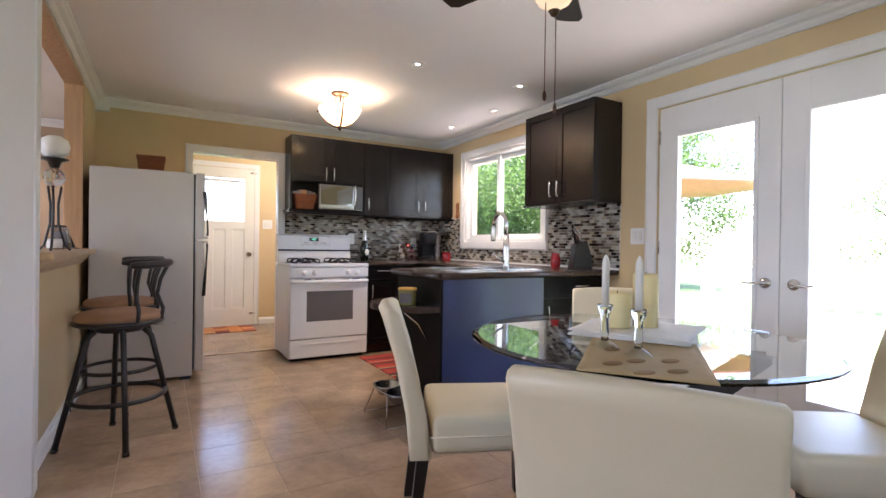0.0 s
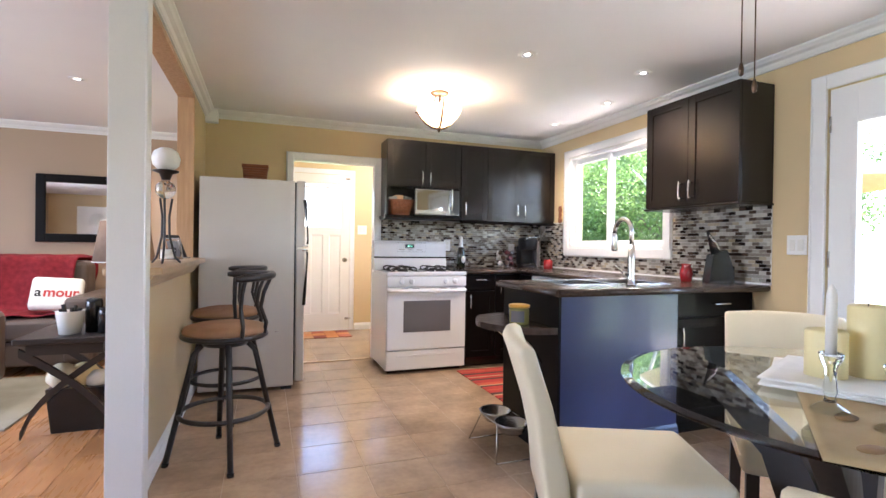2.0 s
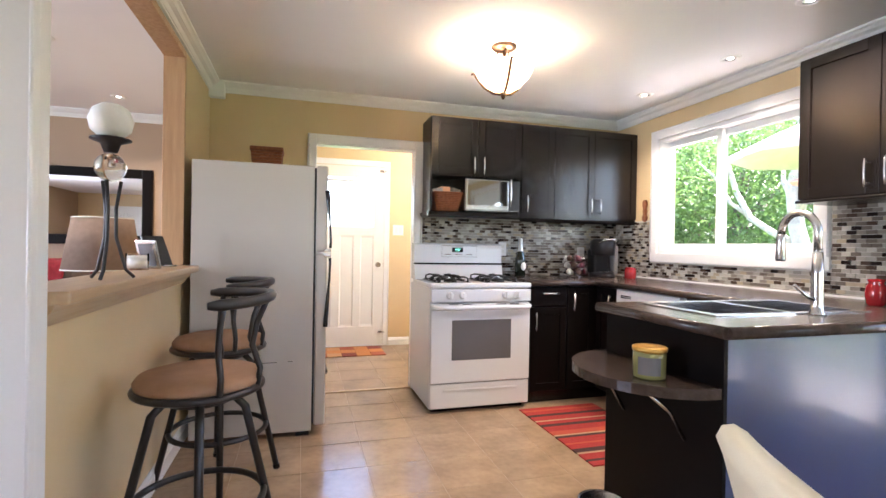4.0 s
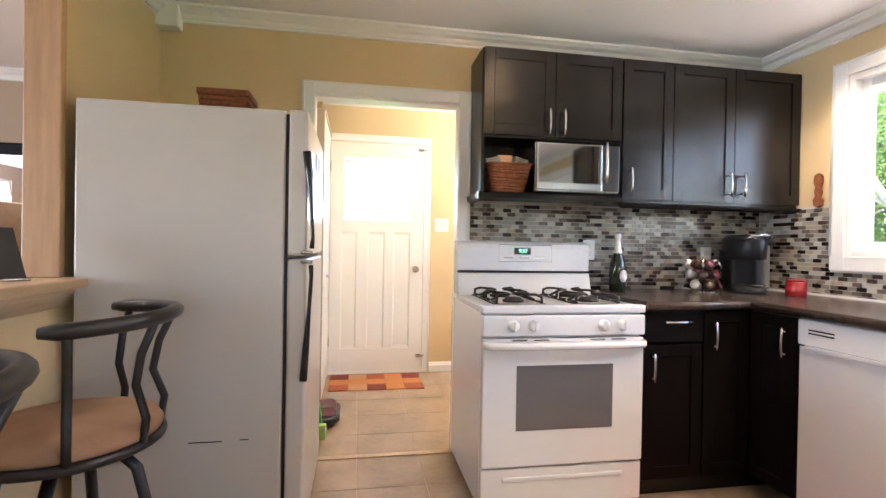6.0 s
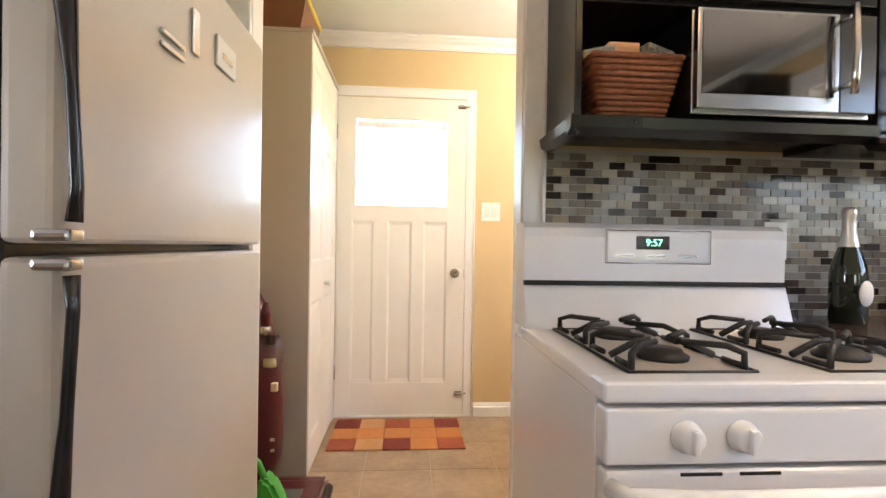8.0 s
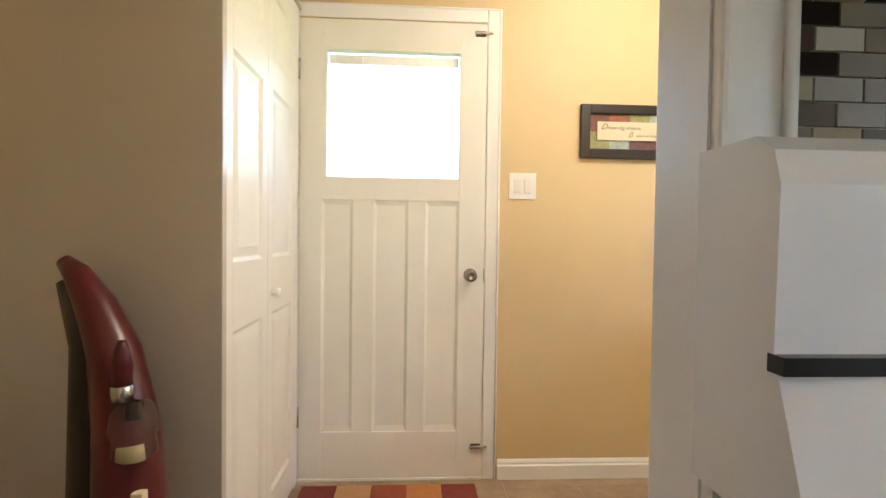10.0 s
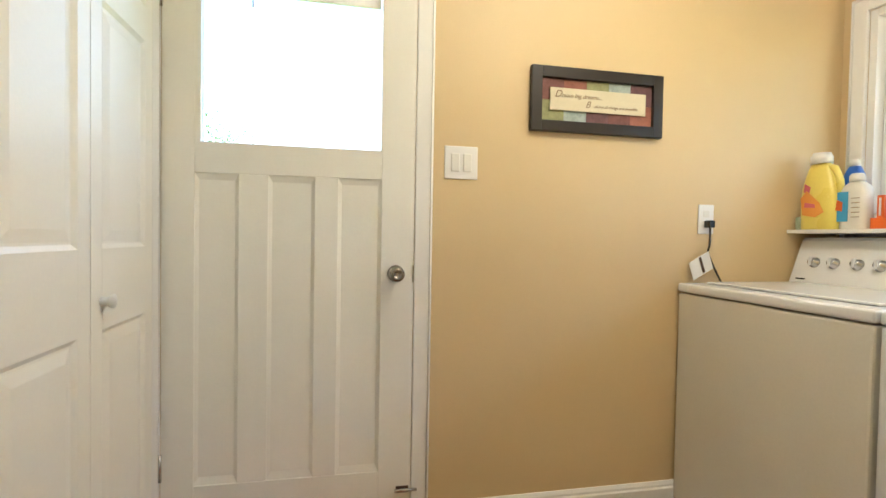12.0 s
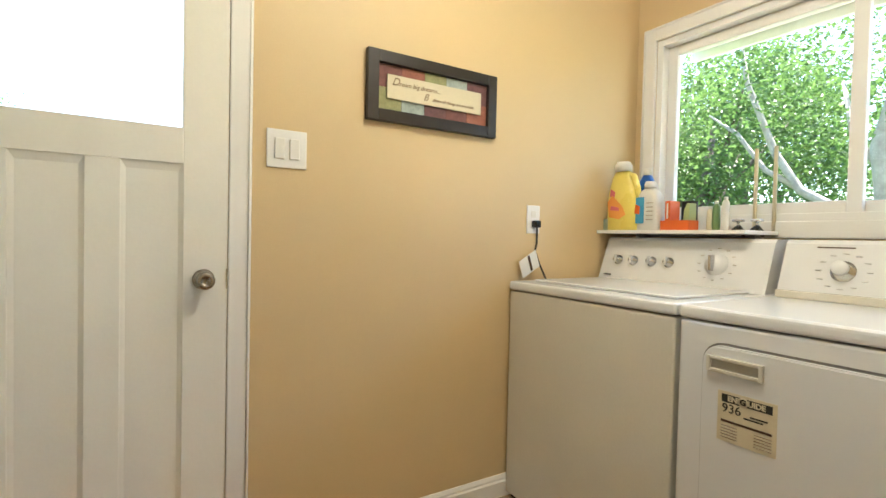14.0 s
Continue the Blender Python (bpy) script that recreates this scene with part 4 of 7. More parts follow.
bar_handle(md, (2.15, 5.645, 1.49), (2.15, 5.645, 1.70), (0, -1, 0), 0.008, 0.035)
for xx in (1.83, 2.2):
    part("foot", rlathe([(0, 0), (0.012, 0), (0.012, 0.008), (0, 0.008)], xx, 5.70, 1.4385, n=12), M_DARK, mw)
    part("foot", rlathe([(0, 0), (0.012, 0), (0.012, 0.008), (0, 0.008)], xx, 5.90, 1.4385, n=12), M_DARK, mw)

# wicker basket with cloths
bk = thing("wicker_basket", (1.655, 5.76, 1.44), "reddish wicker basket holding folded cloths", "basket")
for k in range(11):
    z = 1.445 + 0.0135 * k
    g = 0.003 * k
    p = [(1.575 - g, 5.70 - g), (1.735 + g, 5.70 - g), (1.735 + g, 5.86 + g * 0.3), (1.575 - g, 5.86 + g * 0.3)]
    pts = []
    for q in range(4):
        a, b = Vector(p[q]), Vector(p[(q + 1) % 4])
        for s in range(8):
            v = a + (b - a) * s / 8
            pts.append((v.x + 0.003 * math.sin(s * 3.1 + k * 3.14), v.y + 0.003 * math.sin(s * 3.1 + k * 3.14), z))
    part("weave_ring", rtube(pts, 0.0078, 6, True), M_WICKER, bk)
part("bottom", rbox(1.575, 5.70, 1.439, 1.735, 5.86, 1.446), M_WICKER, bk)
for nm, x, y, c1, tilt in (("plaid_cloth", 1.71, 5.74, mat("dark_plaid", (0.30, 0.29, 0.26), (0.05, 0.05, 0.05), 0.9, scale=70), 12), ("peach_cloth", 1.64, 5.76, mat("peach_cloth_stuff", (0.62, 0.36, 0.22), None, 0.9, bump=0.4), 0), ("grey_cloth", 1.59, 5.76, mat("grey_cloth_stuff", (0.34, 0.34, 0.33), None, 0.9, bump=0.4), -10)):
    bm = bmesh.new()
    for k in range(3):
        box(bm, -0.04, -0.05, 0.012 * k, 0.04, 0.05, 0.012 * k + 0.014, 0.006)
    bmesh.ops.transform(bm, matrix=pose(x, y, 1.592 if tilt == 0 else 1.578, 0, tilt, tilt), verts=bm.verts)
    part(nm, bm, c1, bk)

wo = thing("wooden_ornament", (XE, 5.54, 1.40), "carved brown wooden ornament hanging beside the window", "ornament")
part("carving", rprism([(5.54 + u, 1.40 + v) for u, v in ((0, 0), (0.022, 0.012), (0.026, 0.04), (0.012, 0.062), (0.018, 0.085), (0.012, 0.11), (0.022, 0.135), (0.02, 0.17), (0, 0.185), (-0.02, 0.17), (-0.022, 0.135), (-0.012, 0.11), (-0.018, 0.085), (-0.012, 0.062), (-0.026, 0.04), (-0.022, 0.012))], 0, XE - 0.03, XE - 0.012), M_WICKER, wo)
part("hook", rtube([(XE - 0.0005, 5.54, 1.58), (XE - 0.02, 5.54, 1.583)], 0.003, 6), M_BRONZE, wo)


# dining set
TX, TY, TZ = 1.95, 2.0, 0.76
tb = thing("round_table", (TX, TY, 0), "round clear glass dining table with dark wood base", "table")
R = 0.61
gt = rlathe([(0, TZ - 0.012), (R - 0.002, TZ - 0.012), (R, TZ - 0.010), (R, TZ - 0.0045), (R - 0.024, TZ), (0, TZ)], TX, TY, 0, 128)
for f in gt.faces:
    f.smooth = False
part("glass_top", gt, M_GLASS, tb, "thick clear bevelled glass top")
for k in range(2):
    bm = bmesh.new()
    out = [(-0.36, 0.0), (-0.30, 0.0), (-0.10, 0.30), (-0.06, 0.42), (-0.14, 0.58), (-0.33, 0.735), (-0.42, 0.735), (-0.42, 0.72), (-0.22, 0.52), (-0.18, 0.40), (-0.20, 0.30)]
    for sx in (1, -1):
        prism(bm, [(sx * u, v) for u, v in (out if sx > 0 else out[::-1])], 1, -0.03, 0.03)
    box(bm, -0.17, -0.03, 0.34, 0.17, 0.03, 0.42)
    bmesh.ops.transform(bm, matrix=pose(TX, TY, 0, 0, 0, 20 + 90 * k), verts=bm.verts)
    part("curved_leg_frame", bm, M_LEG, tb, "dark wood curved leg frame")
part("hub", rlathe([(0, 0.33), (0.07, 0.33), (0.07, 0.43), (0, 0.43)], TX, TY, 0), M_LEG, tb)
for k in range(4):
    a = radians(20 + 90 * k)
    part("glass_pad", rlathe([(0, 0), (0.02, 0), (0.02, 0.013), (0, 0.013)], TX + 0.38 * math.cos(a), TY + 0.38 * math.sin(a), 0.735, 12), M_DARK, tb)


def parson():
    """A padded chair at the origin that faces +x."""
    ch = thing("dining_chair", (0, 0, 0), "cream leather parsons dining chair with dark legs", "chair", "chairs round the table")
    bm = bmesh.new()
    box(bm, -0.20, -0.225, 0.34, 0.26, 0.225, 0.475, 0.035, 4)
    for v in bm.verts:
        if v.co.z > 0.46:
            v.co.z += 0.012 * (1 - (v.co.x / 0.26) ** 2) * (1 - (v.co.y / 0.23) ** 2)
    for f in bm.faces:
        f.smooth = True
    part("seat", bm, M_LEATHER, ch, local=True)
    bm = bmesh.new()
    prof = [(-0.20, 0.32), (-0.275, 0.32), (-0.285, 0.45), (-0.315, 0.65), (-0.355, 0.80), (-0.367, 0.83), (-0.357, 0.85), (-0.336, 0.854), (-0.315, 0.842), (-0.262, 0.68), (-0.215, 0.48)]
    prism(bm, prof, 1, -0.225, 0.225)
    bmesh.ops.bevel(bm, geom=[e for e in bm.edges if abs(e.calc_length()) < 0.4], offset=0.016, segments=3, affect="EDGES", profile=0.6)
    bmesh.ops.subdivide_edges(bm, edges=[e for e in bm.edges if abs(e.verts[0].co.y - e.verts[1].co.y) > 0.3], cuts=6)
    for v in bm.verts:
        v.co.x -= 0.03 * (1 - (v.co.y / 0.225) ** 2) * min(1, max(0, (v.co.z - 0.4) / 0.4))
        v.co.z += 0.012 * (1 - (v.co.y / 0.225) ** 2) * (1 if v.co.z > 0.78 else 0)
    for f in bm.faces:
        f.smooth = True
    part("backrest", bm, M_LEATHER, ch, local=True)
    part("seam", rtube([(-0.205, -0.226, 0.405), (0.24, -0.2265, 0.405)], 0.003, 6), M_LEATHER, ch, local=True)
    for x, y, lean in ((0.22, -0.185, 0.0), (0.22, 0.185, 0.0), (-0.225, -0.185, -0.04), (-0.225, 0.185, -0.04)):
        bm = bmesh.new()
        prism(bm, [(x - 0.022, 0.345), (x + 0.022, 0.345), (x + 0.016 + lean, 0.0), (x - 0.016 + lean, 0.0)], 1, y - 0.02, y + 0.02)
        part("leg", bm, M_LEG, ch, local=True)
    return ch


chair = parson()
places = [(1.53, 2.43, -24), (1.42, 1.53, 29), (2.42, 1.55, 145), (2.36, 2.42, 225)]
for x, y, a in places[1:]:
    copy_thing(chair, pose(x, y, 0, 0, 0, a))
chair.matrix_basis = pose(*places[0][:2], 0, 0, 0, places[0][2])

# table dressing
def sheet(L, W, z, t, drop=0.0, ang=0.0, cx=0.0, cy=0.0, n=16, wave=0.002):
    bm = bmesh.new()
    g = bmesh.ops.create_grid(bm, x_segments=n, y_segments=n, size=0.5)["verts"]
    for v in g:
        x, y = v.co.x * L, v.co.y * W
        v.co = (x, y, wave * math.sin(9 * x + 3 * y) * math.sin(7 * y) + wave)
    ret = bmesh.ops.extrude_face_region(bm, geom=bm.faces[:])
    for v in ret["geom"]:
        if isinstance(v, bmesh.types.BMVert):
            v.co.z += t
    bmesh.ops.transform(bm, matrix=pose(cx, cy, z, 0, 0, ang), verts=bm.verts)
    for f in bm.faces:
        f.smooth = True
    return bm


rn = thing("table_runner", (1.72, 1.85, TZ), "tan cloth table runner printed with brown leaves", "table runner")
part("cloth", sheet(0.85, 0.33, TZ + 0.001, 0.003, ang=38, cx=1.80, cy=1.86), M_BURLAP, rn)
for u, v in ((-0.32, 0.08), (-0.22, -0.07), (-0.34, -0.08), (-0.12, 0.09), (-0.26, 0.02), (0.3, 0.05), (-0.39, 0.0)):
    cx, cy = 1.80 + u * math.cos(radians(38)) - v * math.sin(radians(38)), 1.86 + u * math.sin(radians(38)) + v * math.cos(radians(38))
    part("leaf_print", rlathe([(0, 0), (0.034, 0), (0.034, 0.0012), (0, 0.0012)], n=14, m=pose(cx, cy, TZ + 0.0065, 0, 0, 20 + 60 * u) @ Matrix.Diagonal((1, 0.6, 1, 1))), M_LEAFPRINT, rn)
pm = thing("placemat", (1.98, 2.03, TZ), "white stacked cloth placemats under the candles", "placemat")
for k, a in enumerate((28, 33, 24)):
    part("mat_layer", sheet(0.40, 0.40, TZ + 0.009 + 0.006 * k, 0.004, ang=a, cx=1.97 + 0.008 * k, cy=2.02, wave=0.0015), M_LINEN, pm)
ZP = TZ + 0.029
for x, y, r, h, lab in ((1.91, 2.06, 0.050, 0.13, "short ivory pillar candle"), (2.02, 2.02, 0.046, 0.20, "tall ivory pillar candle")):
    p = thing("pillar_candle", (x, y, ZP), lab + " on the placemats", "candle", "candles on the table")
    part("wax", rlathe([(0, 0), (r, 0), (r, h - 0.006), (r - 0.006, h), (r * 0.6, h - 0.008), (0, h - 0.012)], x, y, ZP, 32), M_WAX, p)
    part("wick", rtube([(x, y, ZP + h - 0.014), (x + 0.002, y, ZP + h + 0.006)], 0.0015, 6), M_INK, p)
for x, y in ((1.665, 1.90), (1.655, 1.765)):
    c = thing("candlestick", (x, y, TZ), "cut glass candlestick with white taper candle", "candlestick", "candlesticks on the table")
    z = TZ + 0.004
    part("glass_stem", rlathe([(0, 0), (0.042, 0), (0.042, 0.004), (0.03, 0.012), (0.014, 0.022), (0.011, 0.035), (0.015, 0.05), (0.012, 0.08), (0.014, 0.105), (0.022, 0.12), (0.026, 0.135), (0.024, 0.138), (0.012, 0.13), (0, 0.13)], x, y, z, 10), M_GLASS, c)
    part("taper", rlathe([(0, 0.131), (0.0115, 0.131), (0.0115, 0.27), (0.009, 0.285), (0.002, 0.298), (0, 0.298)], x, y, z, 16), M_WAXW, c)


# bar stools
def stool():
    s = thing("bar_stool", (0, 0, 0), "gunmetal swivel bar stool with tan suede seat", "bar stool", "stools at the pass-through")
    seat = part("seat", rlathe([(0, 0.655), (0.19, 0.655), (0.205, 0.667), (0.208, 0.682), (0.195, 0.70), (0.15, 0.712), (0, 0.716)], n=40), M_SUEDE, s, local=True)
    part("seat_ring", rtube([(0.205 * math.cos(2 * math.pi * k / 40), 0.205 * math.sin(2 * math.pi * k / 40), 0.652) for k in range(40)], 0.013, 8, True), M_METAL, s, local=True)
    part("swivel_plate", rlathe([(0, 0.60), (0.11, 0.60), (0.12, 0.62), (0.12, 0.63), (0.05, 0.645), (0, 0.645)], n=24), M_METAL, s, local=True)
    for k in range(4):
        a = radians(2 + 90 * k)
        c, d = math.cos(a), math.sin(a)
        leg = part("leg", rtube([(0.10 * c, 0.10 * d, 0.615), (0.15 * c, 0.15 * d, 0.56), (0.275 * c, 0.275 * d, 0.012)], 0.0145, 10), M_METAL, s, local=True)
        part("foot_cap", rtube([(0.273 * c, 0.273 * d, 0.02), (0.277 * c, 0.277 * d, 0.0)], 0.017, 10), M_DARK, leg, local=True)
    part("foot_ring", rtube([(0.218 * math.cos(2 * math.pi * k / 40), 0.218 * math.sin(2 * math.pi * k / 40), 0.25) for k in range(40)], 0.0125, 8, True), M_METAL, s, local=True)
    part("top_rail", rtube([(0.235 * math.cos(radians(b)), 0.235 * math.sin(radians(b)), 0.972 - 0.012 * abs(b) / 80) for b in range(-84, 85, 8)], [0.012] + [0.019] * 20 + [0.012], 10), M_METAL, s, local=True)
    for b in (-72, -26, 26, 72):
        a = radians(b)
        c, d = math.cos(a), math.sin(a)
        part("back_post", rtube([(0.205 * c, 0.205 * d, 0.652), (0.215 * c, 0.215 * d, 0.72), (0.185 * c, 0.185 * d, 0.80), (0.20 * c, 0.20 * d, 0.88), (0.238 * c, 0.238 * d, 0.965)], 0.0105, 8), M_METAL, s, local=True)
    return s


st1 = stool()
copy_thing(st1, pose(0.19, 4.68, 0, 0, 0, 8))
st1.matrix_basis = pose(0.23, 3.98, 0, 0, 0, 8)

# ceiling lamp
LX, LY = 1.68, 4.70
lp = thing("ceiling_lamp", (LX, LY, ZC), "bronze semi-flush ceiling lamp with lit alabaster bowl", "ceiling lamp")
part("canopy", rlathe([(0, ZC), (0.075, ZC), (0.075, ZC - 0.008), (0.06, ZC - 0.022), (0.02, ZC - 0.03), (0, ZC - 0.03)], LX, LY), M_BRONZE, lp)
part("shade", rlathe([(0.168, 2.205), (0.172, 2.20), (0.15, 2.15), (0.10, 2.095), (0.05, 2.068), (0, 2.06), (0, 2.066), (0.05, 2.074), (0.097, 2.10), (0.144, 2.155)], LX, LY, 0, 40), M_SHADE, lp, "glowing cream glass bowl")
part("finial", rlathe([(0, 2.02), (0.008, 2.025), (0.014, 2.04), (0.02, 2.055), (0.012, 2.062), (0, 2.065)], LX, LY), M_BRONZE, lp)
for k in range(3):
    a = radians(20 + 120 * k)
    c, d = math.cos(a), math.sin(a)
    part("arm", rtube([(LX + r * c, LY + r * d, z) for r, z in ((0.03, ZC - 0.02), (0.045, 2.27), (0.02, 2.24), (0.012, 2.20))], 0.006, 8), M_BRONZE, lp)
    part("bowl_arm", rtube([(LX + r * c, LY + r * d, z) for r, z in ((0.01, 2.05), (0.06, 2.062), (0.115, 2.10), (0.155, 2.15), (0.185, 2.195), (0.20, 2.19))], 0.0075, 8), M_BRONZE, lp)
part("stem", rtube([(LX, LY, ZC - 0.03), (LX, LY, 2.19)], 0.007, 8), M_BRONZE, lp)

for x, y in ((1.93, 3.79), (2.81, 3.77), (3.04, 4.42), (3.03, 5.17), (-0.88, 5.42), (-0.87, 6.6), (-2.2, 5.4)):
    d = thing("downlight", (x, y, ZC), "small round white recessed downlight in the ceiling", "downlight", "ceiling downlights")
    part("trim_ring", rlathe([(0.034, ZC - 0.001), (0.036, ZC - 0.008), (0.055, ZC - 0.006), (0.06, ZC - 0.0005)], x, y, 0, 24), M_TRIM, d)
    part("reflector", rlathe([(0.019, ZC - 0.002), (0.034, ZC - 0.004), (0.034, ZC - 0.001), (0.019, ZC - 0.001)], x, y, 0, 20), M_STEEL, d)
    part("lens", rlathe([(0, ZC - 0.006), (0.014, ZC - 0.005), (0.019, ZC - 0.002), (0, ZC - 0.001)], x, y, 0, 20), M_POTGLOW, d)

# ceiling fan at rest
FXc, FYc, FZ = 1.505, 1.985, -0.155
fn = thing("ceiling_fan", (FXc, FYc, ZC), "bronze ceiling fan with dark blades and light bowl", "ceiling fan")
part("canopy", rlathe([(0, ZC), (0.07, ZC), (0.065, ZC - 0.03), (0.03, ZC - 0.045), (0, ZC - 0.045)], FXc, FYc), M_BRONZE, fn)
part("down_rod", rtube([(FXc, FYc, ZC - 0.04), (FXc, FYc, 2.25 + FZ)], 0.012, 10), M_BRONZE, fn)
part("motor", rlathe([(0, 2.25), (0.075, 2.24), (0.088, 2.20), (0.088, 2.15), (0.067, 2.12), (0.042, 2.11), (0, 2.11)], FXc, FYc, FZ), M_BRONZE, fn)
part("light_bowl", rlathe([(0.076, 2.10), (0.074, 2.06), (0.05, 2.02), (0.017, 2.0), (0, 2.0), (0, 2.105), (0.076, 2.105)], FXc, FYc, FZ), M_SHADE, fn, "glowing frosted glass bowl")
part("finial", rlathe([(0, 1.975), (0.01, 1.98), (0.019, 1.995), (0, 2.003)], FXc, FYc, FZ), M_BRONZE, fn)
for k in range(5):
    bm = bmesh.new()
    prism(bm, [(0.10, -0.038), (0.134, -0.046), (0.418, -0.057), (0.447, -0.042), (0.452, 0.0), (0.447, 0.042), (0.418, 0.057), (0.134, 0.046), (0.10, 0.038)], 2, -0.004, 0.004)
    turn_k = pose(FXc, FYc, 2.165 + FZ, 0, 0, 112 + 72 * k) @ pose(0, 0, 0, 11, 0, 0)
    bmesh.ops.transform(bm, matrix=turn_k, verts=bm.verts)
    b = part("blade", bm, M_LEG, fn, "dark walnut fan blade")
    bm = rbox(0.06, -0.014, 0.004, 0.16, 0.014, 0.010, 0.002)
    bmesh.ops.transform(bm, matrix=turn_k, verts=bm.verts)
    part("blade_iron", bm, M_BRONZE, b)
for dx, dy, z in ((0.008, 0.0, 1.545), (-0.036, 0.0, 1.578)):
    ch = part("pull_chain", rtube([(FXc + dx, FYc + dy, 2.05 + FZ), (FXc + dx, FYc + dy, z)], 0.0016, 6), M_BRONZE, fn)
    part("chain_bob", rlathe([(0, 0), (0.005, 0.004), (0.0065, 0.018), (0.003, 0.032), (0, 0.034)], FXc + dx, FYc + dy, z - 0.032, 10), M_BRONZE, ch)


# switch plates and outlets
def plate(name, axis, face, out, u, z, w, h, kind, label):
    """A wall plate on the plane face; kind gives rockers or sockets."""
    ob = thing(name, (face, u, z) if axis == 0 else (u, face, z), label, "switch" if kind == "switch" else "outlet")
    def slab(u0, v0, u1, v1, d0, d1, m, k, r=0.001):
        c0, c1 = sorted((face + out * d0, face + out * d1))
        bm = rbox(c0, u0, v0, c1, u1, v1, r) if axis == 0 else rbox(u0, c0, v0, u1, c1, v1, r)
        return part(k, bm, m, ob)
    slab(u - w / 2, z - h / 2, u + w / 2, z + h / 2, 0.0005, 0.006, M_TRIM, "plate", 0.003)
    n = 2 if w > 0.1 else 1
    for k in range(n):
        c = u + (k - (n - 1) / 2) * 0.046
        if kind == "switch":
            slab(c - 0.016, z - 0.033, c + 0.016, z + 0.033, 0.004, 0.011, M_PAPER, "rocker", 0.003)
        else:
            for dz in (-0.022, 0.022):
                slab(c - 0.014, z + dz - 0.014, c + 0.014, z + dz + 0.014, 0.006, 0.0075, M_PAPER, "socket")
    return ob


plate("light_switch", 0, XE, -1, 3.115, 1.175, 0.115, 0.115, "switch", "white double rocker switch beside the french door")
plate("light_switch", 1, YL, -1, 1.659, 1.347, 0.125, 0.12, "switch", "white double rocker switch beside the back door")
plate("wall_outlet", 1, YB - 0.008, -1, 2.225, 1.15, 0.072, 0.115, "outlet", "white outlet on the mosaic backsplash")
plate("wall_outlet", 1, YB - 0.008, -1, 2.99, 1.12, 0.072, 0.115, "outlet", "white outlet behind the coffee maker")
lo = plate("wall_outlet", 1, YL, -1, 2.70, 1.165, 0.072, 0.12, "outlet", "white outlet with plugged black cord")
part("plug", rbox(2.688, YL - 0.04, 1.13, 2.715, YL - 0.0075, 1.16, 0.005), M_DARK, lo)
part("cord", rtube([(2.70, YL - 0.03, 1.132), (2.702, YL - 0.028, 1.06), (2.70, YL - 0.02, 1.03), (2.73, YL - 0.02, 0.97), (2.77, YL - 0.02, 0.905)], 0.004, 8), M_DARK, lo)
part("cord_tag", rprism([(2.63, 0.915), (2.72, 0.965), (2.695, 1.035), (2.605, 0.985)], 1, YL - 0.03, YL - 0.029), M_PAPER, lo, "white paper tag")
part("tag_stripe", rprism([(2.672, 0.945), (2.682, 0.951), (2.66, 1.012), (2.65, 1.006)], 1, YL - 0.0315, YL - 0.0302), M_BRONZE, lo)


# worktop things
kb = thing("knife_block", (3.2, 3.52, CT), "black knife block with steel-handled knives", "knife block")
bm = bmesh.new()
prism(bm, [(-0.07, 0), (0.07, 0), (0.07, 0.06), (0.03, 0.19), (-0.045, 0.16)], 1, -0.045, 0.045)
bmesh.ops.bevel(bm, geom=bm.edges[:], offset=0.004, segments=2, affect="EDGES")
K = pose(3.20, 3.50, CT, 0, 0, -24) @ Matrix.Diagonal((1.15, 1.15, 1.15, 1))
bmesh.ops.transform(bm, matrix=K, verts=bm.verts)
part("block", bm, M_DARK, kb)
for k in range(5):
    bm = bmesh.new()
    y = -0.03 + 0.015 * k
    tube(bm, [(-0.005 - 0.004 * k, y, 0.17), (0.02 - 0.045 - 0.004 * k, y, 0.225 + 0.012 * k), (-0.05, y, 0.25 + 0.012 * k)], [0.008, 0.009, 0.007], 8)
    bmesh.ops.transform(bm, matrix=K, verts=bm.verts)
    part("knife_handle", bm, M_STEEL if k < 3 else M_DARK, kb)
solid("red_vase", rlathe([(0, 0), (0.032, 0), (0.036, 0.01), (0.042, 0.05), (0.038, 0.085), (0.028, 0.105), (0.036, 0.12), (0.034, 0.12), (0.026, 0.106), (0, 0.10)], 3.10, 3.66, CT), M_RED, "small glossy red ceramic jar on the worktop", "jar")
rc = thing("red_candle", (3.20, 5.52, CT), "short red jar candle on the worktop", "candle")
part("jar", rlathe([(0, 0), (0.045, 0), (0.048, 0.004), (0.048, 0.075), (0.044, 0.078), (0, 0.07)], 3.20, 5.52, CT), M_RED, rc)
part("lid", rlathe([(0, 0.078), (0.046, 0.078), (0.046, 0.088), (0.03, 0.094), (0, 0.095)], 3.20, 5.52, CT), M_RED, rc)
cm = thing("coffee_maker", (3.08, 5.74, CT), "black single-cup coffee maker on the worktop", "coffee maker")
M_SATIN = mat("satin_black_plastic", (0.010, 0.010, 0.011), None, 0.4, spec=0.3)
def oval(r0, r1, z0, z1, k=12):
    """A rounded upright body from z0 to z1 with a domed top."""
    bm = bmesh.new()
    lathe(bm, [(0, z0), (r0 * 0.96, z0), (r0, z0 + 0.006), (r1, z1 - 0.03), (r1 * 0.93, z1 - 0.012), (r1 * 0.75, z1), (0, z1 + 0.002)], 0, 0, 0, 32)
    bmesh.ops.transform(bm, matrix=Matrix.Translation((3.08, 5.74, 0)) @ Matrix.Diagonal((0.78, 1.12, 1, 1)), verts=bm.verts)
    return bm


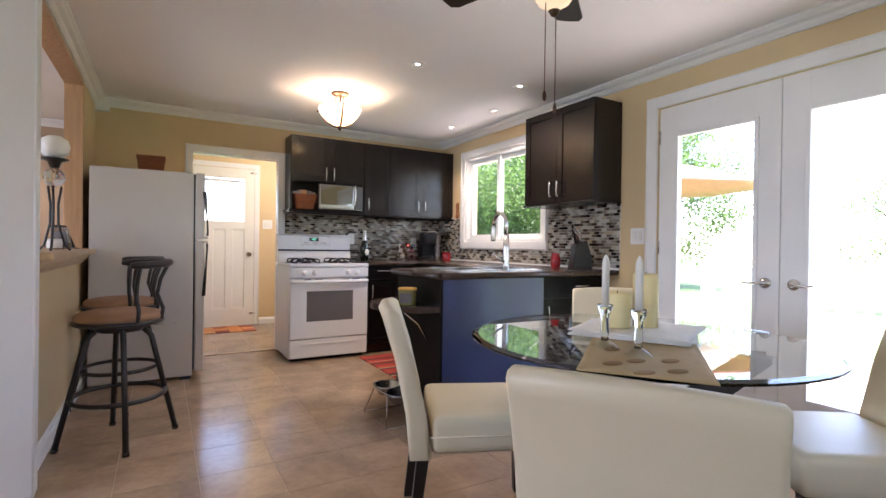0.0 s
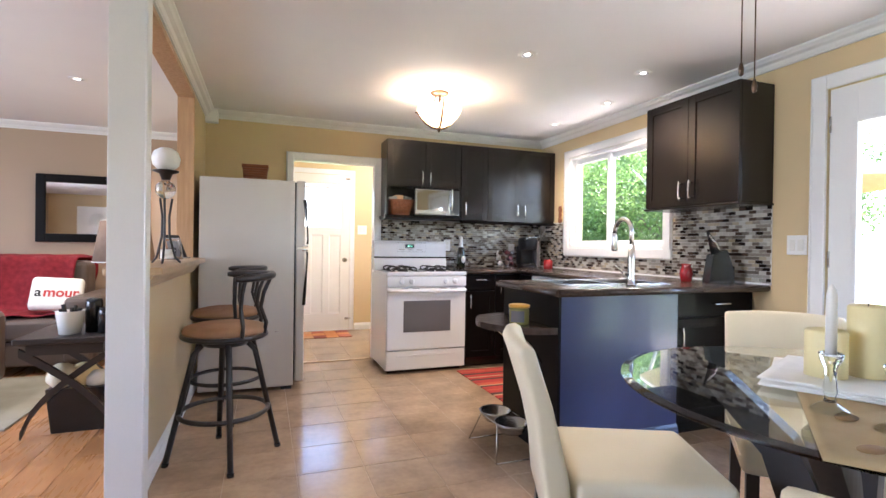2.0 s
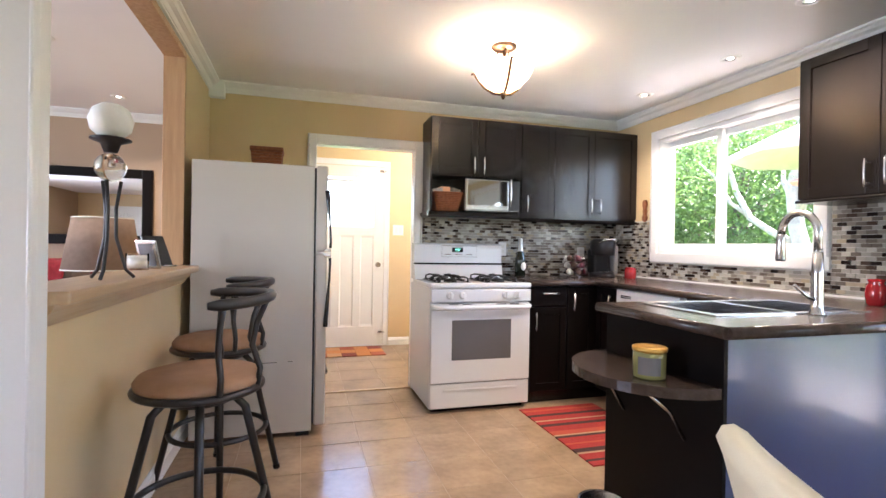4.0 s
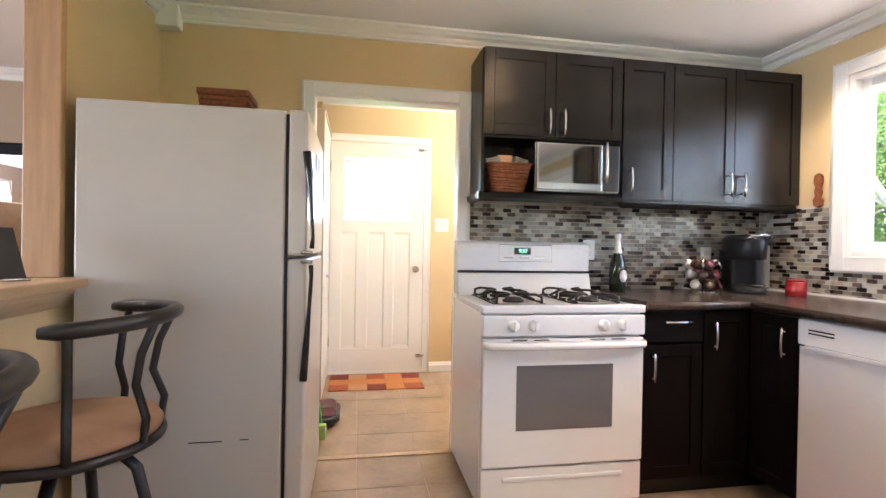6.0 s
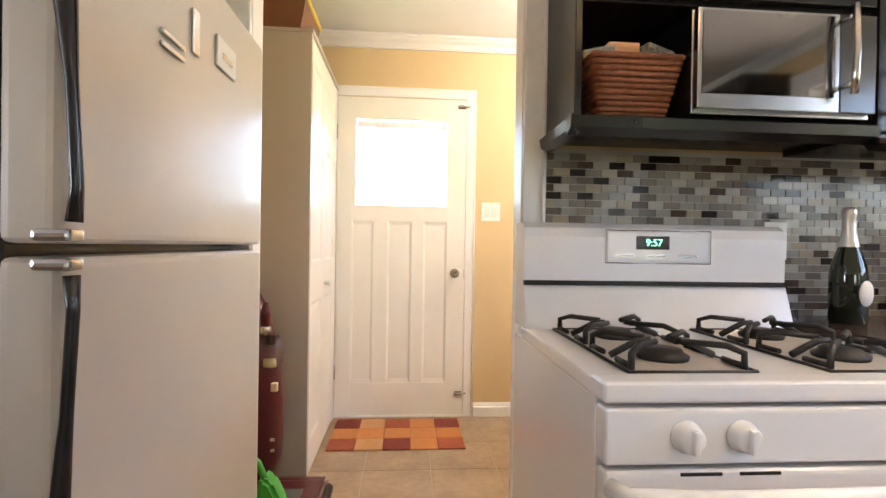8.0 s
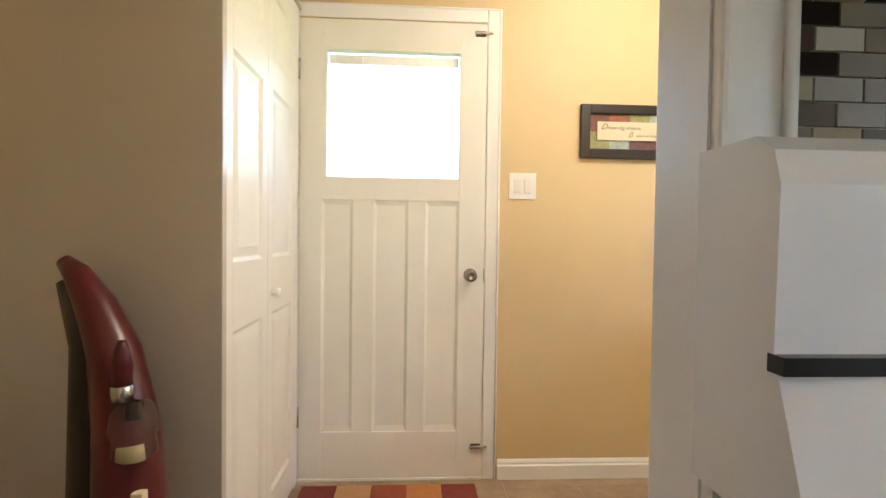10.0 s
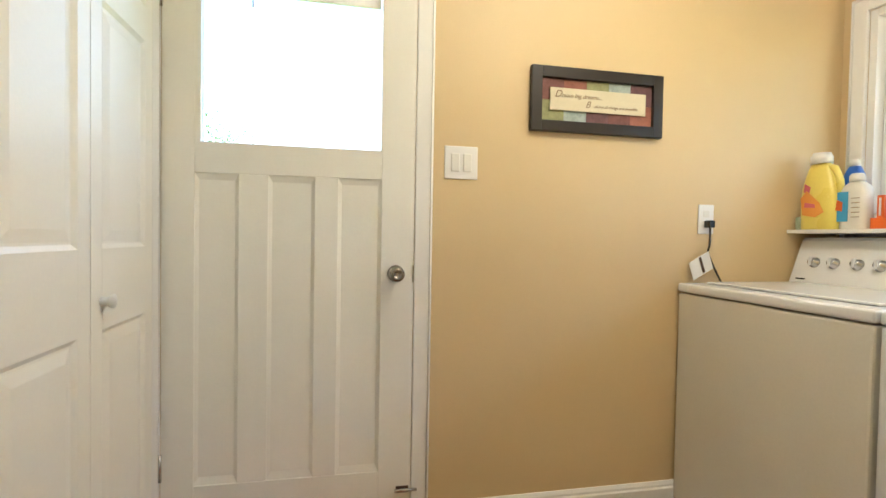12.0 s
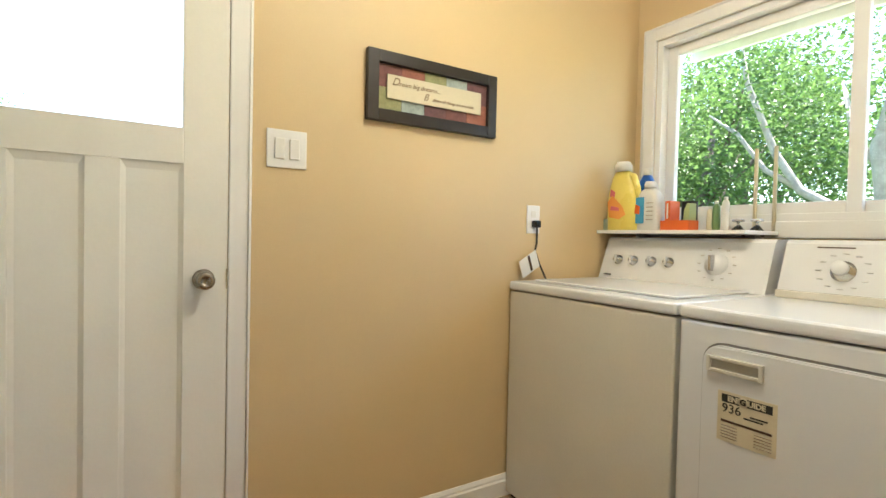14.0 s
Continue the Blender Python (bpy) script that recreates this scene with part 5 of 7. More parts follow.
part("base", oval(0.12, 0.117, CT, CT + 0.045), M_SATIN, cm)
part("column", rbox(3.0, 5.74, CT + 0.03, 3.16, 5.86, CT + 0.24, 0.03, 4), M_SATIN, cm)
part("head", oval(0.112, 0.118, CT + 0.185, CT + 0.325), M_SATIN, cm)
part("handle", rtube([(2.995, 5.66, CT + 0.29), (3.01, 5.615, CT + 0.315), (3.08, 5.60, CT + 0.325), (3.15, 5.615, CT + 0.315), (3.165, 5.66, CT + 0.29)], 0.007, 8), M_STEEL, cm)
part("top_button", rlathe([(0, 0), (0.03, 0), (0.028, 0.004), (0, 0.005)], 3.08, 5.70, CT + 0.326, 20), M_STEEL, cm)
part("water_tank", rbox(3.172, 5.70, CT + 0.02, 3.215, 5.86, CT + 0.27, 0.01), M_GREYGLASS, cm)
part("drip_tray", rlathe([(0, 0), (0.05, 0), (0.05, 0.004), (0, 0.004)], 3.08, 5.66, CT + 0.046, 20), M_STEEL, cm)
pc = thing("pod_carousel", (2.80, 5.72, CT), "chrome wire carousel filled with coffee pods", "pod carousel")
part("wire_base", rtube([(2.80 + 0.07 * math.cos(2 * math.pi * k / 24), 5.72 + 0.07 * math.sin(2 * math.pi * k / 24), CT + 0.005) for k in range(24)], 0.003, 6, True), M_CHROME, pc)
part("centre_rod", rtube([(2.80, 5.72, CT), (2.80, 5.72, CT + 0.20)], 0.004, 8), M_CHROME, pc)
for lev in range(3):
    for k in range(7):
        a = 2 * math.pi * (k + 0.5 * lev) / 7
        m = pose(2.80 + 0.045 * math.cos(a), 5.72 + 0.045 * math.sin(a), CT + 0.035 + 0.055 * lev, 0, 0, math.degrees(a)) @ pose(0, 0, 0, 0, 70, 0)
        part("coffee_pod", rlathe([(0, 0), (0.018, 0), (0.024, 0.042), (0.026, 0.043), (0.026, 0.045), (0, 0.045)], n=14, m=m), (M_PAPER, M_BRONZE, M_MAROON, M_STEEL)[(k + lev) % 4], pc)
bt = thing("wine_bottle", (2.33, 5.80, CT), "dark sparkling wine bottle with silver foil neck", "bottle")
BX, BY = 2.33, 5.80
part("glass_body", rlathe([(0, 0), (0.04, 0), (0.044, 0.006), (0.044, 0.13), (0.04, 0.16), (0.024, 0.21), (0.017, 0.24), (0, 0.24)], BX, BY, CT, 32), M_BOTTLE, bt)
part("foil_neck", rlathe([(0.0245, 0.208), (0.018, 0.24), (0.0155, 0.26), (0.0155, 0.29), (0.018, 0.296), (0.018, 0.31), (0.014, 0.318), (0, 0.32), (0, 0.208)], BX, BY, CT, 24), M_FOIL, bt)
part("label", rlathe([(0, 0), (0.024, 0), (0.024, 0.002), (0, 0.002)], n=20, m=pose(BX + 0.01, BY - 0.0432, CT + 0.085, 90, 0, 8) @ Matrix.Diagonal((1, 1.45, 1, 1))), M_PAPER, bt, "white oval label")
jc = thing("jar_candle", (1.736, 3.50, 0.72), "yellow jar candle with metal lid on the half-round shelf", "candle")
part("jar", rlathe([(0, 0), (0.052, 0), (0.055, 0.004), (0.055, 0.085), (0.05, 0.09), (0, 0.09)], 1.736, 3.50, 0.7205, 32), mat("olive_wax_jar", (0.24, 0.22, 0.075), None, 0.15, coat=0.5), jc)
part("lid", rlathe([(0, 0.09), (0.056, 0.09), (0.058, 0.094), (0.058, 0.104), (0.05, 0.107), (0, 0.106)], 1.736, 3.50, 0.7205, 32), mat("gold_lid", (0.60, 0.34, 0.07), None, 0.3, 0.5), jc)
part("label", rprism([(1.736 + 0.056 * math.cos(radians(a)), 3.50 + 0.056 * math.sin(radians(a))) for a in range(190, 271, 10)] + [(1.736 + 0.054 * math.cos(radians(a)), 3.50 + 0.054 * math.sin(radians(a))) for a in range(270, 189, -10)], 2, 0.735, 0.795), M_GREYGLASS, jc)

# rugs and floor things
rug = thing("striped_rug", (2.42, 4.8, 0), "red striped flat-woven kitchen rug", "rug")
cols = [mat("rug_stripe_%s" % n, c, None, 0.95, scale=40, bump=0.6, fine=300) for n, c in (("red", (0.33, 0.022, 0.018)), ("dark", (0.05, 0.018, 0.016)), ("brick", (0.42, 0.07, 0.03)), ("tan", (0.42, 0.29, 0.17)))]
y = 4.33
for k, (w, c) in enumerate([(0.05, 0), (0.025, 1), (0.07, 0), (0.02, 3), (0.05, 1), (0.06, 0), (0.02, 2), (0.08, 0), (0.03, 1), (0.02, 3), (0.06, 2), (0.08, 0), (0.04, 1), (0.05, 0), (0.02, 3), (0.07, 0), (0.04, 1), (0.06, 0), (0.03, 2), (0.045, 0)]):
    part("stripe", rbox(2.08, y, 0.0, 2.68, y + w, 0.007, 0.0), cols[c], rug)
    y += w
mt = thing("door_mat", (1.07, 7.43, 0), "red and orange patchwork door mat", "mat")
pal = [mat("mat_patch_%s" % n, c, None, 0.95, scale=30, bump=0.6, fine=250) for n, c in (("rust", (0.33, 0.075, 0.03)), ("orange", (0.52, 0.20, 0.06)), ("maroon", (0.20, 0.03, 0.02)), ("peach", (0.50, 0.26, 0.12)))]
for i in range(5):
    for j in range(3):
        part("patch", rbox(0.69 + 0.153 * i, 7.19 + 0.155 * j, 0.0, 0.69 + 0.153 * (i + 1) - 0.002, 7.19 + 0.155 * (j + 1) - 0.002, 0.007, 0.002, 1), pal[(i * 7 + j * 5 + i * j) % 4], mt)
fe = thing("pet_feeder", (1.68, 3.62, 0), "wire pet feeder stand with two steel bowls", "pet feeder")
for y in (3.50, 3.70):
    part("bowl", rlathe([(0, 0.13), (0.06, 0.13), (0.075, 0.15), (0.085, 0.185), (0.095, 0.188), (0.095, 0.184), (0.082, 0.178), (0.068, 0.142), (0, 0.138)], 1.70, y, 0, 28), M_STEEL, fe)
    part("bowl_ring", rtube([(1.70 + 0.088 * math.cos(2 * math.pi * k / 24), y + 0.088 * math.sin(2 * math.pi * k / 24), 0.178) for k in range(24)], 0.004, 6, True), M_CHROME, fe)
for x in (1.61, 1.79):
    part("side_wire", rtube([(x - 0.04 * (1 if x < 1.7 else -1), 3.42, 0.004), (x, 3.50, 0.178), (x, 3.70, 0.178), (x - 0.04 * (1 if x < 1.7 else -1), 3.78, 0.004)], 0.004, 6), M_CHROME, fe)
for y in (3.42, 3.78):
    part("foot_wire", rtube([(1.57, y, 0.004), (1.83, y, 0.004)], 0.004, 6), M_CHROME, fe)

ll = thing("laundry_ceiling_lamp", (2.1, 6.7, ZL), "round white glass flush lamp on the laundry ceiling", "ceiling lamp")
part("base", rlathe([(0, ZL), (0.16, ZL), (0.16, ZL - 0.015), (0.15, ZL - 0.02), (0, ZL - 0.02)], 2.1, 6.7), M_TRIM, ll)
part("dome", rlathe([(0.145, ZL - 0.02), (0.14, ZL - 0.05), (0.10, ZL - 0.085), (0.04, ZL - 0.10), (0, ZL - 0.102)], 2.1, 6.7), M_SHADE, ll, "lit frosted glass dome")


# laundry machines
WX0, WX1 = 2.575, 3.30


def machine(name, y0, y1, label, cat, material, top):
    ob = thing(name, ((WX0 + WX1) / 2, (y0 + y1) / 2, 0), label, cat)
    part("cabinet", rbox(WX0, y0 + 0.003, 0.02, WX1, y1 - 0.003, 0.865, 0.008, 2), material, ob)
    part("kick_base", rbox(WX0 + 0.02, y0 + 0.02, 0, WX1 - 0.02, y1 - 0.02, 0.02), M_DARK, ob)
    part("top", rbox(WX0 - 0.004, y0, 0.869, WX1, y1, 0.905, 0.012, 3), top, ob)
    con = part("console", rprism([(3.10, 0.905), (3.165, 1.085), (3.18, 1.098), (3.295, 1.10), (3.295, 0.905)], 1, y0 + 0.012, y1 - 0.012), top, ob)
    return ob, con


def dial(con, y, z, r, material):
    x = 3.10 + (z - 0.905) * 0.361
    return part("dial", rlathe([(0, 0), (r * 1.3, 0), (r * 1.3, 0.003), (r, 0.005), (r * 0.92, 0.022), (0, 0.024)], n=24, m=pose(x - 0.001, y, z, 0, -70, 0)), material, con)


ws, con = machine("washer", 6.955, 7.70, "white top-loading washing machine with dial console", "washer", M_BISQUE, M_WHITE)
part("lid", rbox(2.66, 7.01, 0.9055, 3.09, 7.645, 0.914, 0.006, 2), M_WHITE, ws)
for y in (7.60, 7.52, 7.43, 7.35):
    d = dial(con, y, 0.995, 0.017, M_STEEL)
    part("dial_grip", rbox(3.10 + 0.032 - 0.032, y - 0.004, 0.985, 3.10 + 0.032 - 0.012, y + 0.004, 1.02, 0.002), M_WHITE, d)
    part("print_line", rbox(3.161, y - 0.03, 1.0455, 3.1525, y + 0.03, 1.0475), M_STEEL, con)
d = dial(con, 7.155, 1.0, 0.034, M_WHITE)
part("dial_grip", rbox(3.085, 7.149, 0.975, 3.112, 7.161, 1.035, 0.003), M_STEEL, d)
for k in range(12):
    a = 2 * math.pi * k / 12
    yy, zz = 7.155 + 0.068 * math.cos(a), 1.0 + 0.06 * math.sin(a)
    xx = 3.10 + (zz - 0.905) * 0.361 - 0.001
    part("dial_mark", rbox(xx - 0.002, yy - 0.006, zz - 0.001, xx, yy + 0.006, zz + 0.001), M_STEEL, con)
part("maker_plate", rbox(3.104, 7.62, 0.925, 3.107, 7.66, 0.93), M_DARK, con)

dr, con = machine("dryer", 6.19, 6.945, "white front-loading dryer with energy label", "dryer", M_WHITE, M_WHITE)
def rounded(y0, z0, y1, z1, r):
    return arc(y1 - r, z1 - r, r, 0, 90, 6) + arc(y0 + r, z1 - r, r, 90, 180, 6) + arc(y0 + r, z0 + r, r, 180, 270, 6) + arc(y1 - r, z0 + r, r, 270, 360, 6)


# No gap is cut: a grey ring stands in for the door's shadow line.
part("painted_door_shadow", rprism(rounded(6.225, 0.285, 6.872, 0.818, 0.055), 0, WX0 - 0.003, WX0 + 0.001), mat("grey_shadow_line", (0.16, 0.15, 0.14), None, 0.7), dr, "thin grey ring painted as the shadow line round the door")
dbm = rprism(rounded(6.230, 0.290, 6.867, 0.812, 0.05), 0, WX0 - 0.016, WX0 - 0.002)
bmesh.ops.bevel(dbm, geom=[e for e in dbm.edges if all(v.co.x < WX0 - 0.0155 for v in e.verts)], offset=0.005, segments=2, affect="EDGES")
dd = part("door", dbm, M_WHITE, dr)
# A raised slab in darker bisque paints the shade of the handle's recess.
hd = part("handle_recess", rbox(WX0 - 0.0185, 6.722, 0.752, WX0 - 0.0155, 6.840, 0.776), mat("handle_recess_shade", (0.42, 0.39, 0.32), None, 0.6), dd)
for bx in ((6.712, 0.743, 6.722, 0.785), (6.840, 0.743, 6.850, 0.785), (6.722, 0.743, 6.840, 0.752), (6.722, 0.776, 6.840, 0.785)):
    part("handle_frame", rbox(WX0 - 0.026, bx[0], bx[1], WX0 - 0.0155, bx[2], bx[3], 0.002), M_BISQUE, hd)
lab = part("energy_label", rbox(WX0 - 0.0175, 6.680, 0.5690, WX0 - 0.0165, 6.820, 0.6980), M_CREAM, dd, "cream energy label with black heading")
part("heading_bar", rbox(WX0 - 0.0182, 6.690, 0.6705, WX0 - 0.0177, 6.810, 0.6911), M_INK, lab)
FACE = Matrix(((0, 0, -1, 0), (-1, 0, 0, 0), (0, 1, 0, 0), (0, 0, 0, 1)))
words("ENER UIDE", 0.0185, M_CREAM, Matrix.Translation((WX0 - 0.0184, 6.750, 0.6808)) @ FACE, "heading_text", lab, 0.0008)
words("936", 0.032, M_INK, Matrix.Translation((WX0 - 0.0182, 6.785, 0.6550)) @ FACE, "number_text", lab)
for y0, y1, z in ((6.700, 6.740, 0.6473), (6.710, 6.755, 0.6404)):
    part("text_bar", rbox(WX0 - 0.0182, y0, z, WX0 - 0.0177, y1, z + 0.004), M_INK, lab)
part("scale_bar", rbox(WX0 - 0.0182, 6.690, 0.6189, WX0 - 0.0177, 6.810, 0.6249), M_BRONZE, lab)
for k in range(5):
    part("text_bar", rbox(WX0 - 0.0181, 6.690, 0.5785 + 0.0075 * k, WX0 - 0.0177, 6.730, 0.5805 + 0.0075 * k), M_STEEL, lab)
    part("text_bar", rbox(WX0 - 0.0181, 6.770, 0.5785 + 0.0075 * k, WX0 - 0.0177, 6.810, 0.5805 + 0.0075 * k), M_STEEL, lab)
part("heading_emblem", rlathe([(0, 0), (0.0125, 0), (0.0125, 0.0006), (0, 0.0006)], n=20, m=pose(WX0 - 0.0184, 6.757, 0.6808, 0, -90)), M_CREAM, lab)
words("G", 0.02, M_INK, Matrix.Translation((WX0 - 0.0192, 6.757, 0.6808)) @ FACE, "heading_text", lab, 0.0008)
d = dial(con, 6.76, 1.0, 0.026, M_CHROME)
part("dial_face", rlathe([(0, 0.0), (0.024, 0.0), (0.021, 0.016), (0, 0.018)], n=20, m=pose(3.11, 6.76, 1.01, 0, -70, 0)), M_WHITE, d)
for k in range(12):
    a = 2 * math.pi * k / 12
    yy, zz = 6.76 + 0.066 * math.cos(a), 1.0 + 0.055 * math.sin(a)
    xx = 3.10 + (zz - 0.905) * 0.361 - 0.001
    part("dial_mark", rbox(xx - 0.002, yy - 0.008, zz - 0.001, xx, yy + 0.008, zz + 0.001), M_STEEL, con)
part("brand_strip", rbox(3.158, 6.74, 1.072, 3.162, 6.84, 1.076), M_BRONZE, con)
part("console_ledge", rbox(3.085, 6.205, 0.905, 3.11, 6.93, 0.93, 0.004), M_BISQUE, con)

# shelf and laundry products
ls = thing("laundry_shelf", (3.25, 7.36, 1.12), "narrow white shelf behind the washing machine", "shelf")
part("board", rbox(3.10, 7.04, 1.115, XE - 0.022, 7.705, 1.13, 0.002), M_TRIM, ls)
part("bracket", rbox(3.30, 7.10, 1.03, XE - 0.001, 7.12, 1.115), M_TRIM, ls)
part("bracket", rbox(3.30, 7.62, 1.03, XE - 0.001, 7.64, 1.115), M_TRIM, ls)
ZS = 1.1305
def jug(name, x, y, h, w, d, m, capm, label, rings, handle=False):
    """A moulded bottle standing on the shelf; rings are (height, width, shift) shares of h and w."""
    ob = thing(name, (x, y, ZS), label, "bottle", "laundry products on the shelf")
    bm = bmesh.new()
    last = None
    for z, sx, dy in rings:
        pts = [bm.verts.new((x + d * max(sx, 0.5) * 0.5 * math.copysign(abs(math.cos(a)) ** 0.65, math.cos(a)), y + dy * w + w * sx * 0.5 * math.copysign(abs(math.sin(a)) ** 0.65, math.sin(a)), ZS + z * h)) for a in [2 * math.pi * q / 24 for q in range(24)]]
        if last:
            for q in range(24):
                bm.faces.new((last[q], last[(q + 1) % 24], pts[(q + 1) % 24], pts[q])).smooth = True
        else:
            bm.faces.new(pts[::-1])
        last = pts
    bm.faces.new(last)
    part("body", bm, m, ob)
    top, shift = rings[-1][0], rings[-1][2] * w
    part("cap", rlathe([(0, h * top), (w * 0.24, h * top), (w * 0.24, h * 0.95), (w * 0.21, h * 0.97), (w * 0.19, h), (0, h)], x, y + shift, ZS, 20), capm, ob)
    if handle:
        part("handle", rtube([(x, y - w * 0.06, ZS + h * 0.83), (x, y - w * 0.30, ZS + h * 0.78), (x, y - w * 0.43, ZS + h * 0.62), (x, y - w * 0.45, ZS + h * 0.42)], [0.012, 0.014, 0.014, 0.016], 10), m, ob)
    return ob


def decal(ob, name, x, pts, material):
    """A flat printed patch on a bottle's front, from outline points in y and z."""
    return part(name, rprism(pts, 0, x, x + 0.002), material, ob)


M_PINK = mat("pink_print", (0.72, 0.16, 0.20), None, 0.5)
M_PEACH = mat("orange_print", (0.85, 0.38, 0.08), (0.80, 0.30, 0.06), 0.5)
M_SKYBLUE = mat("sky_blue_print", (0.06, 0.36, 0.62), None, 0.5)
bj = jug("softener_jug", 3.165, 7.605, 0.315, 0.16, 0.08, mat("pale_yellow_plastic", (0.84, 0.70, 0.16), None, 0.28), M_PAPER, "large yellow fabric softener jug with printed label", ((0, 0.94, 0), (0.02, 1, 0), (0.40, 1, 0), (0.55, 0.90, 0.03), (0.70, 0.72, 0.05), (0.80, 0.58, 0.06), (0.86, 0.44, 0.06)), True)
decal(bj, "label", 3.122, [(7.655, ZS + 0.06), (7.60, ZS + 0.05), (7.565, ZS + 0.07), (7.585, ZS + 0.11), (7.64, ZS + 0.16), (7.665, ZS + 0.13)], M_PEACH)
decal(bj, "label_patch", 3.124, [(7.655, ZS + 0.155), (7.63, ZS + 0.15), (7.625, ZS + 0.175), (7.65, ZS + 0.19)], M_PINK)
decal(bj, "label_stripe", 3.121, [(7.648, ZS + 0.092), (7.60, ZS + 0.088), (7.602, ZS + 0.103), (7.645, ZS + 0.112)], M_PINK)
jug("blue_bottle", 3.285, 7.575, 0.29, 0.075, 0.06, M_BLUE, M_PAPER, "blue plastic detergent bottle", ((0, 0.95, 0), (0.02, 1, 0), (0.62, 1, 0), (0.80, 0.85, 0), (0.90, 0.5, 0)))
wb = jug("white_bottle", 3.175, 7.478, 0.215, 0.105, 0.065, M_PAPER, M_PAPER, "white plastic bottle with blue label", ((0, 0.94, 0), (0.02, 1, 0), (0.66, 1, 0), (0.78, 0.8, 0), (0.86, 0.42, 0)))
decal(wb, "label", 3.140, [(7.525, ZS + 0.03), (7.484, ZS + 0.03), (7.484, ZS + 0.145), (7.525, ZS + 0.145)], M_SKYBLUE)
decal(wb, "label_patch", 3.138, [(7.53, ZS + 0.075), (7.505, ZS + 0.07), (7.503, ZS + 0.105), (7.525, ZS + 0.115)], M_ORANGE)
for k in range(5):
    decal(wb, "text_bar", 3.141, [(7.472, ZS + 0.045 + 0.018 * k), (7.442, ZS + 0.045 + 0.018 * k), (7.442, ZS + 0.048 + 0.018 * k), (7.472, ZS + 0.048 + 0.018 * k)], M_STEEL)
cb = thing("cleaning_box", (3.24, 7.355, ZS), "orange open cardboard box of sponges", "box", "laundry products on the shelf")
part("tray", rbox(3.165, 7.290, ZS, 3.235, 7.420, ZS + 0.042, 0.002), M_ORANGE, cb)
part("standing_panel", rbox(3.165, 7.375, ZS + 0.04, 3.235, 7.398, ZS + 0.125, 0.002), M_ORANGE, cb)
part("panel_text", rbox(3.1635, 7.383, ZS + 0.05, 3.165, 7.390, ZS + 0.115), M_PAPER, cb)
part("can", rlathe([(0, 0), (0.033, 0), (0.033, 0.012), (0.032, 0.014), (0.032, 0.118), (0.033, 0.12), (0.033, 0.128), (0, 0.129)], 3.29, 7.365, ZS, 20), M_INK, cb)
part("sponge", rprism([(7.296, ZS + 0.042), (7.322, ZS + 0.042), (7.318, ZS + 0.085), (7.305, ZS + 0.112), (7.296, ZS + 0.112)], 0, 3.175, 3.225), mat("pale_green_sponge", (0.42, 0.48, 0.22), None, 0.9, bump=0.8, fine=200), cb)
solid("scrub_sponge", rbox(3.135, 7.66, ZS, 3.175, 7.70, ZS + 0.055, 0.008), mat("grey_green_cloth", (0.25, 0.32, 0.20), (0.45, 0.50, 0.36), 0.9, scale=90, bump=0.5), "small grey-green patterned sponge on the shelf", "sponge")
for y, h, m, l in ((7.255, 0.09, M_CREAM, "small cream tube with cap"), (7.232, 0.11, mat("olive_tin", (0.16, 0.26, 0.10), None, 0.4), "small green spray tin"), (7.195, 0.125, M_PAPER, "small white product tube")):
    o = thing("product_tube", (3.26, y, ZS), l + " on the shelf", "tube", "laundry products on the shelf")
    part("tube_body", rlathe([(0, 0), (0.014, 0), (0.016, 0.02), (0.014, h * 0.9), (0.008, h), (0, h)], 3.26, y, ZS, 14), m, o)
    part("tube_cap", rlathe([(0, h), (0.008, h), (0.008, h + 0.012), (0, h + 0.012)], 3.26, y, ZS, 10), M_PAPER, o)
for y in (7.165, 7.095):
    t = thing("water_tap", (3.33, y, 1.13), "small dark metal water tap behind the washer", "tap", "washer taps")
    part("valve_body", rtube([(3.345, y, 1.12), (3.30, y, 1.145), (3.27, y, 1.13)], 0.012, 8), M_DARK, t)
    part("tap_wheel", rtube([(3.30 + 0.018 * math.cos(2 * math.pi * k / 12), y + 0.018 * math.sin(2 * math.pi * k / 12), 1.172) for k in range(12)], 0.005, 6, True), M_CHROME, t)
    part("spindle", rtube([(3.30, y, 1.145), (3.30, y, 1.172)], 0.005, 6), M_CHROME, t)
    part("supply_pipe", rtube([(3.352, y - 0.035, 1.11), (3.352, y - 0.035, 1.46)], 0.0075, 8), M_CREAM, t, "cream supply pipe")

# framed motto
fx0, fx1, fz0, fz1 = 1.92, 2.472, 1.48, 1.724
pf = thing("framed_motto", (2.2, YL, 1.6), "dark framed motto print with painted stone squares", "picture")
for bx in ((fx0, fz0, fx0 + 0.042, fz1), (fx1 - 0.042, fz0, fx1, fz1), (fx0 + 0.042, fz0, fx1 - 0.042, fz0 + 0.042), (fx0 + 0.042, fz1 - 0.042, fx1 - 0.042, fz1)):
    part("frame_bar", rbox(bx[0], YL - 0.026, bx[1], bx[2], YL - 0.001, bx[3], 0.003), M_LEG, pf)
stone = [mat("print_%s" % n, c, tuple(v * 0.6 for v in c), 0.7, scale=25) for n, c in (("maroon", (0.22, 0.085, 0.07)), ("brick", (0.36, 0.13, 0.085)), ("olive", (0.33, 0.33, 0.15)), ("pale_blue", (0.42, 0.48, 0.44)), ("plum", (0.20, 0.09, 0.09)))]
sw = (fx1 - fx0 - 0.084) / 5
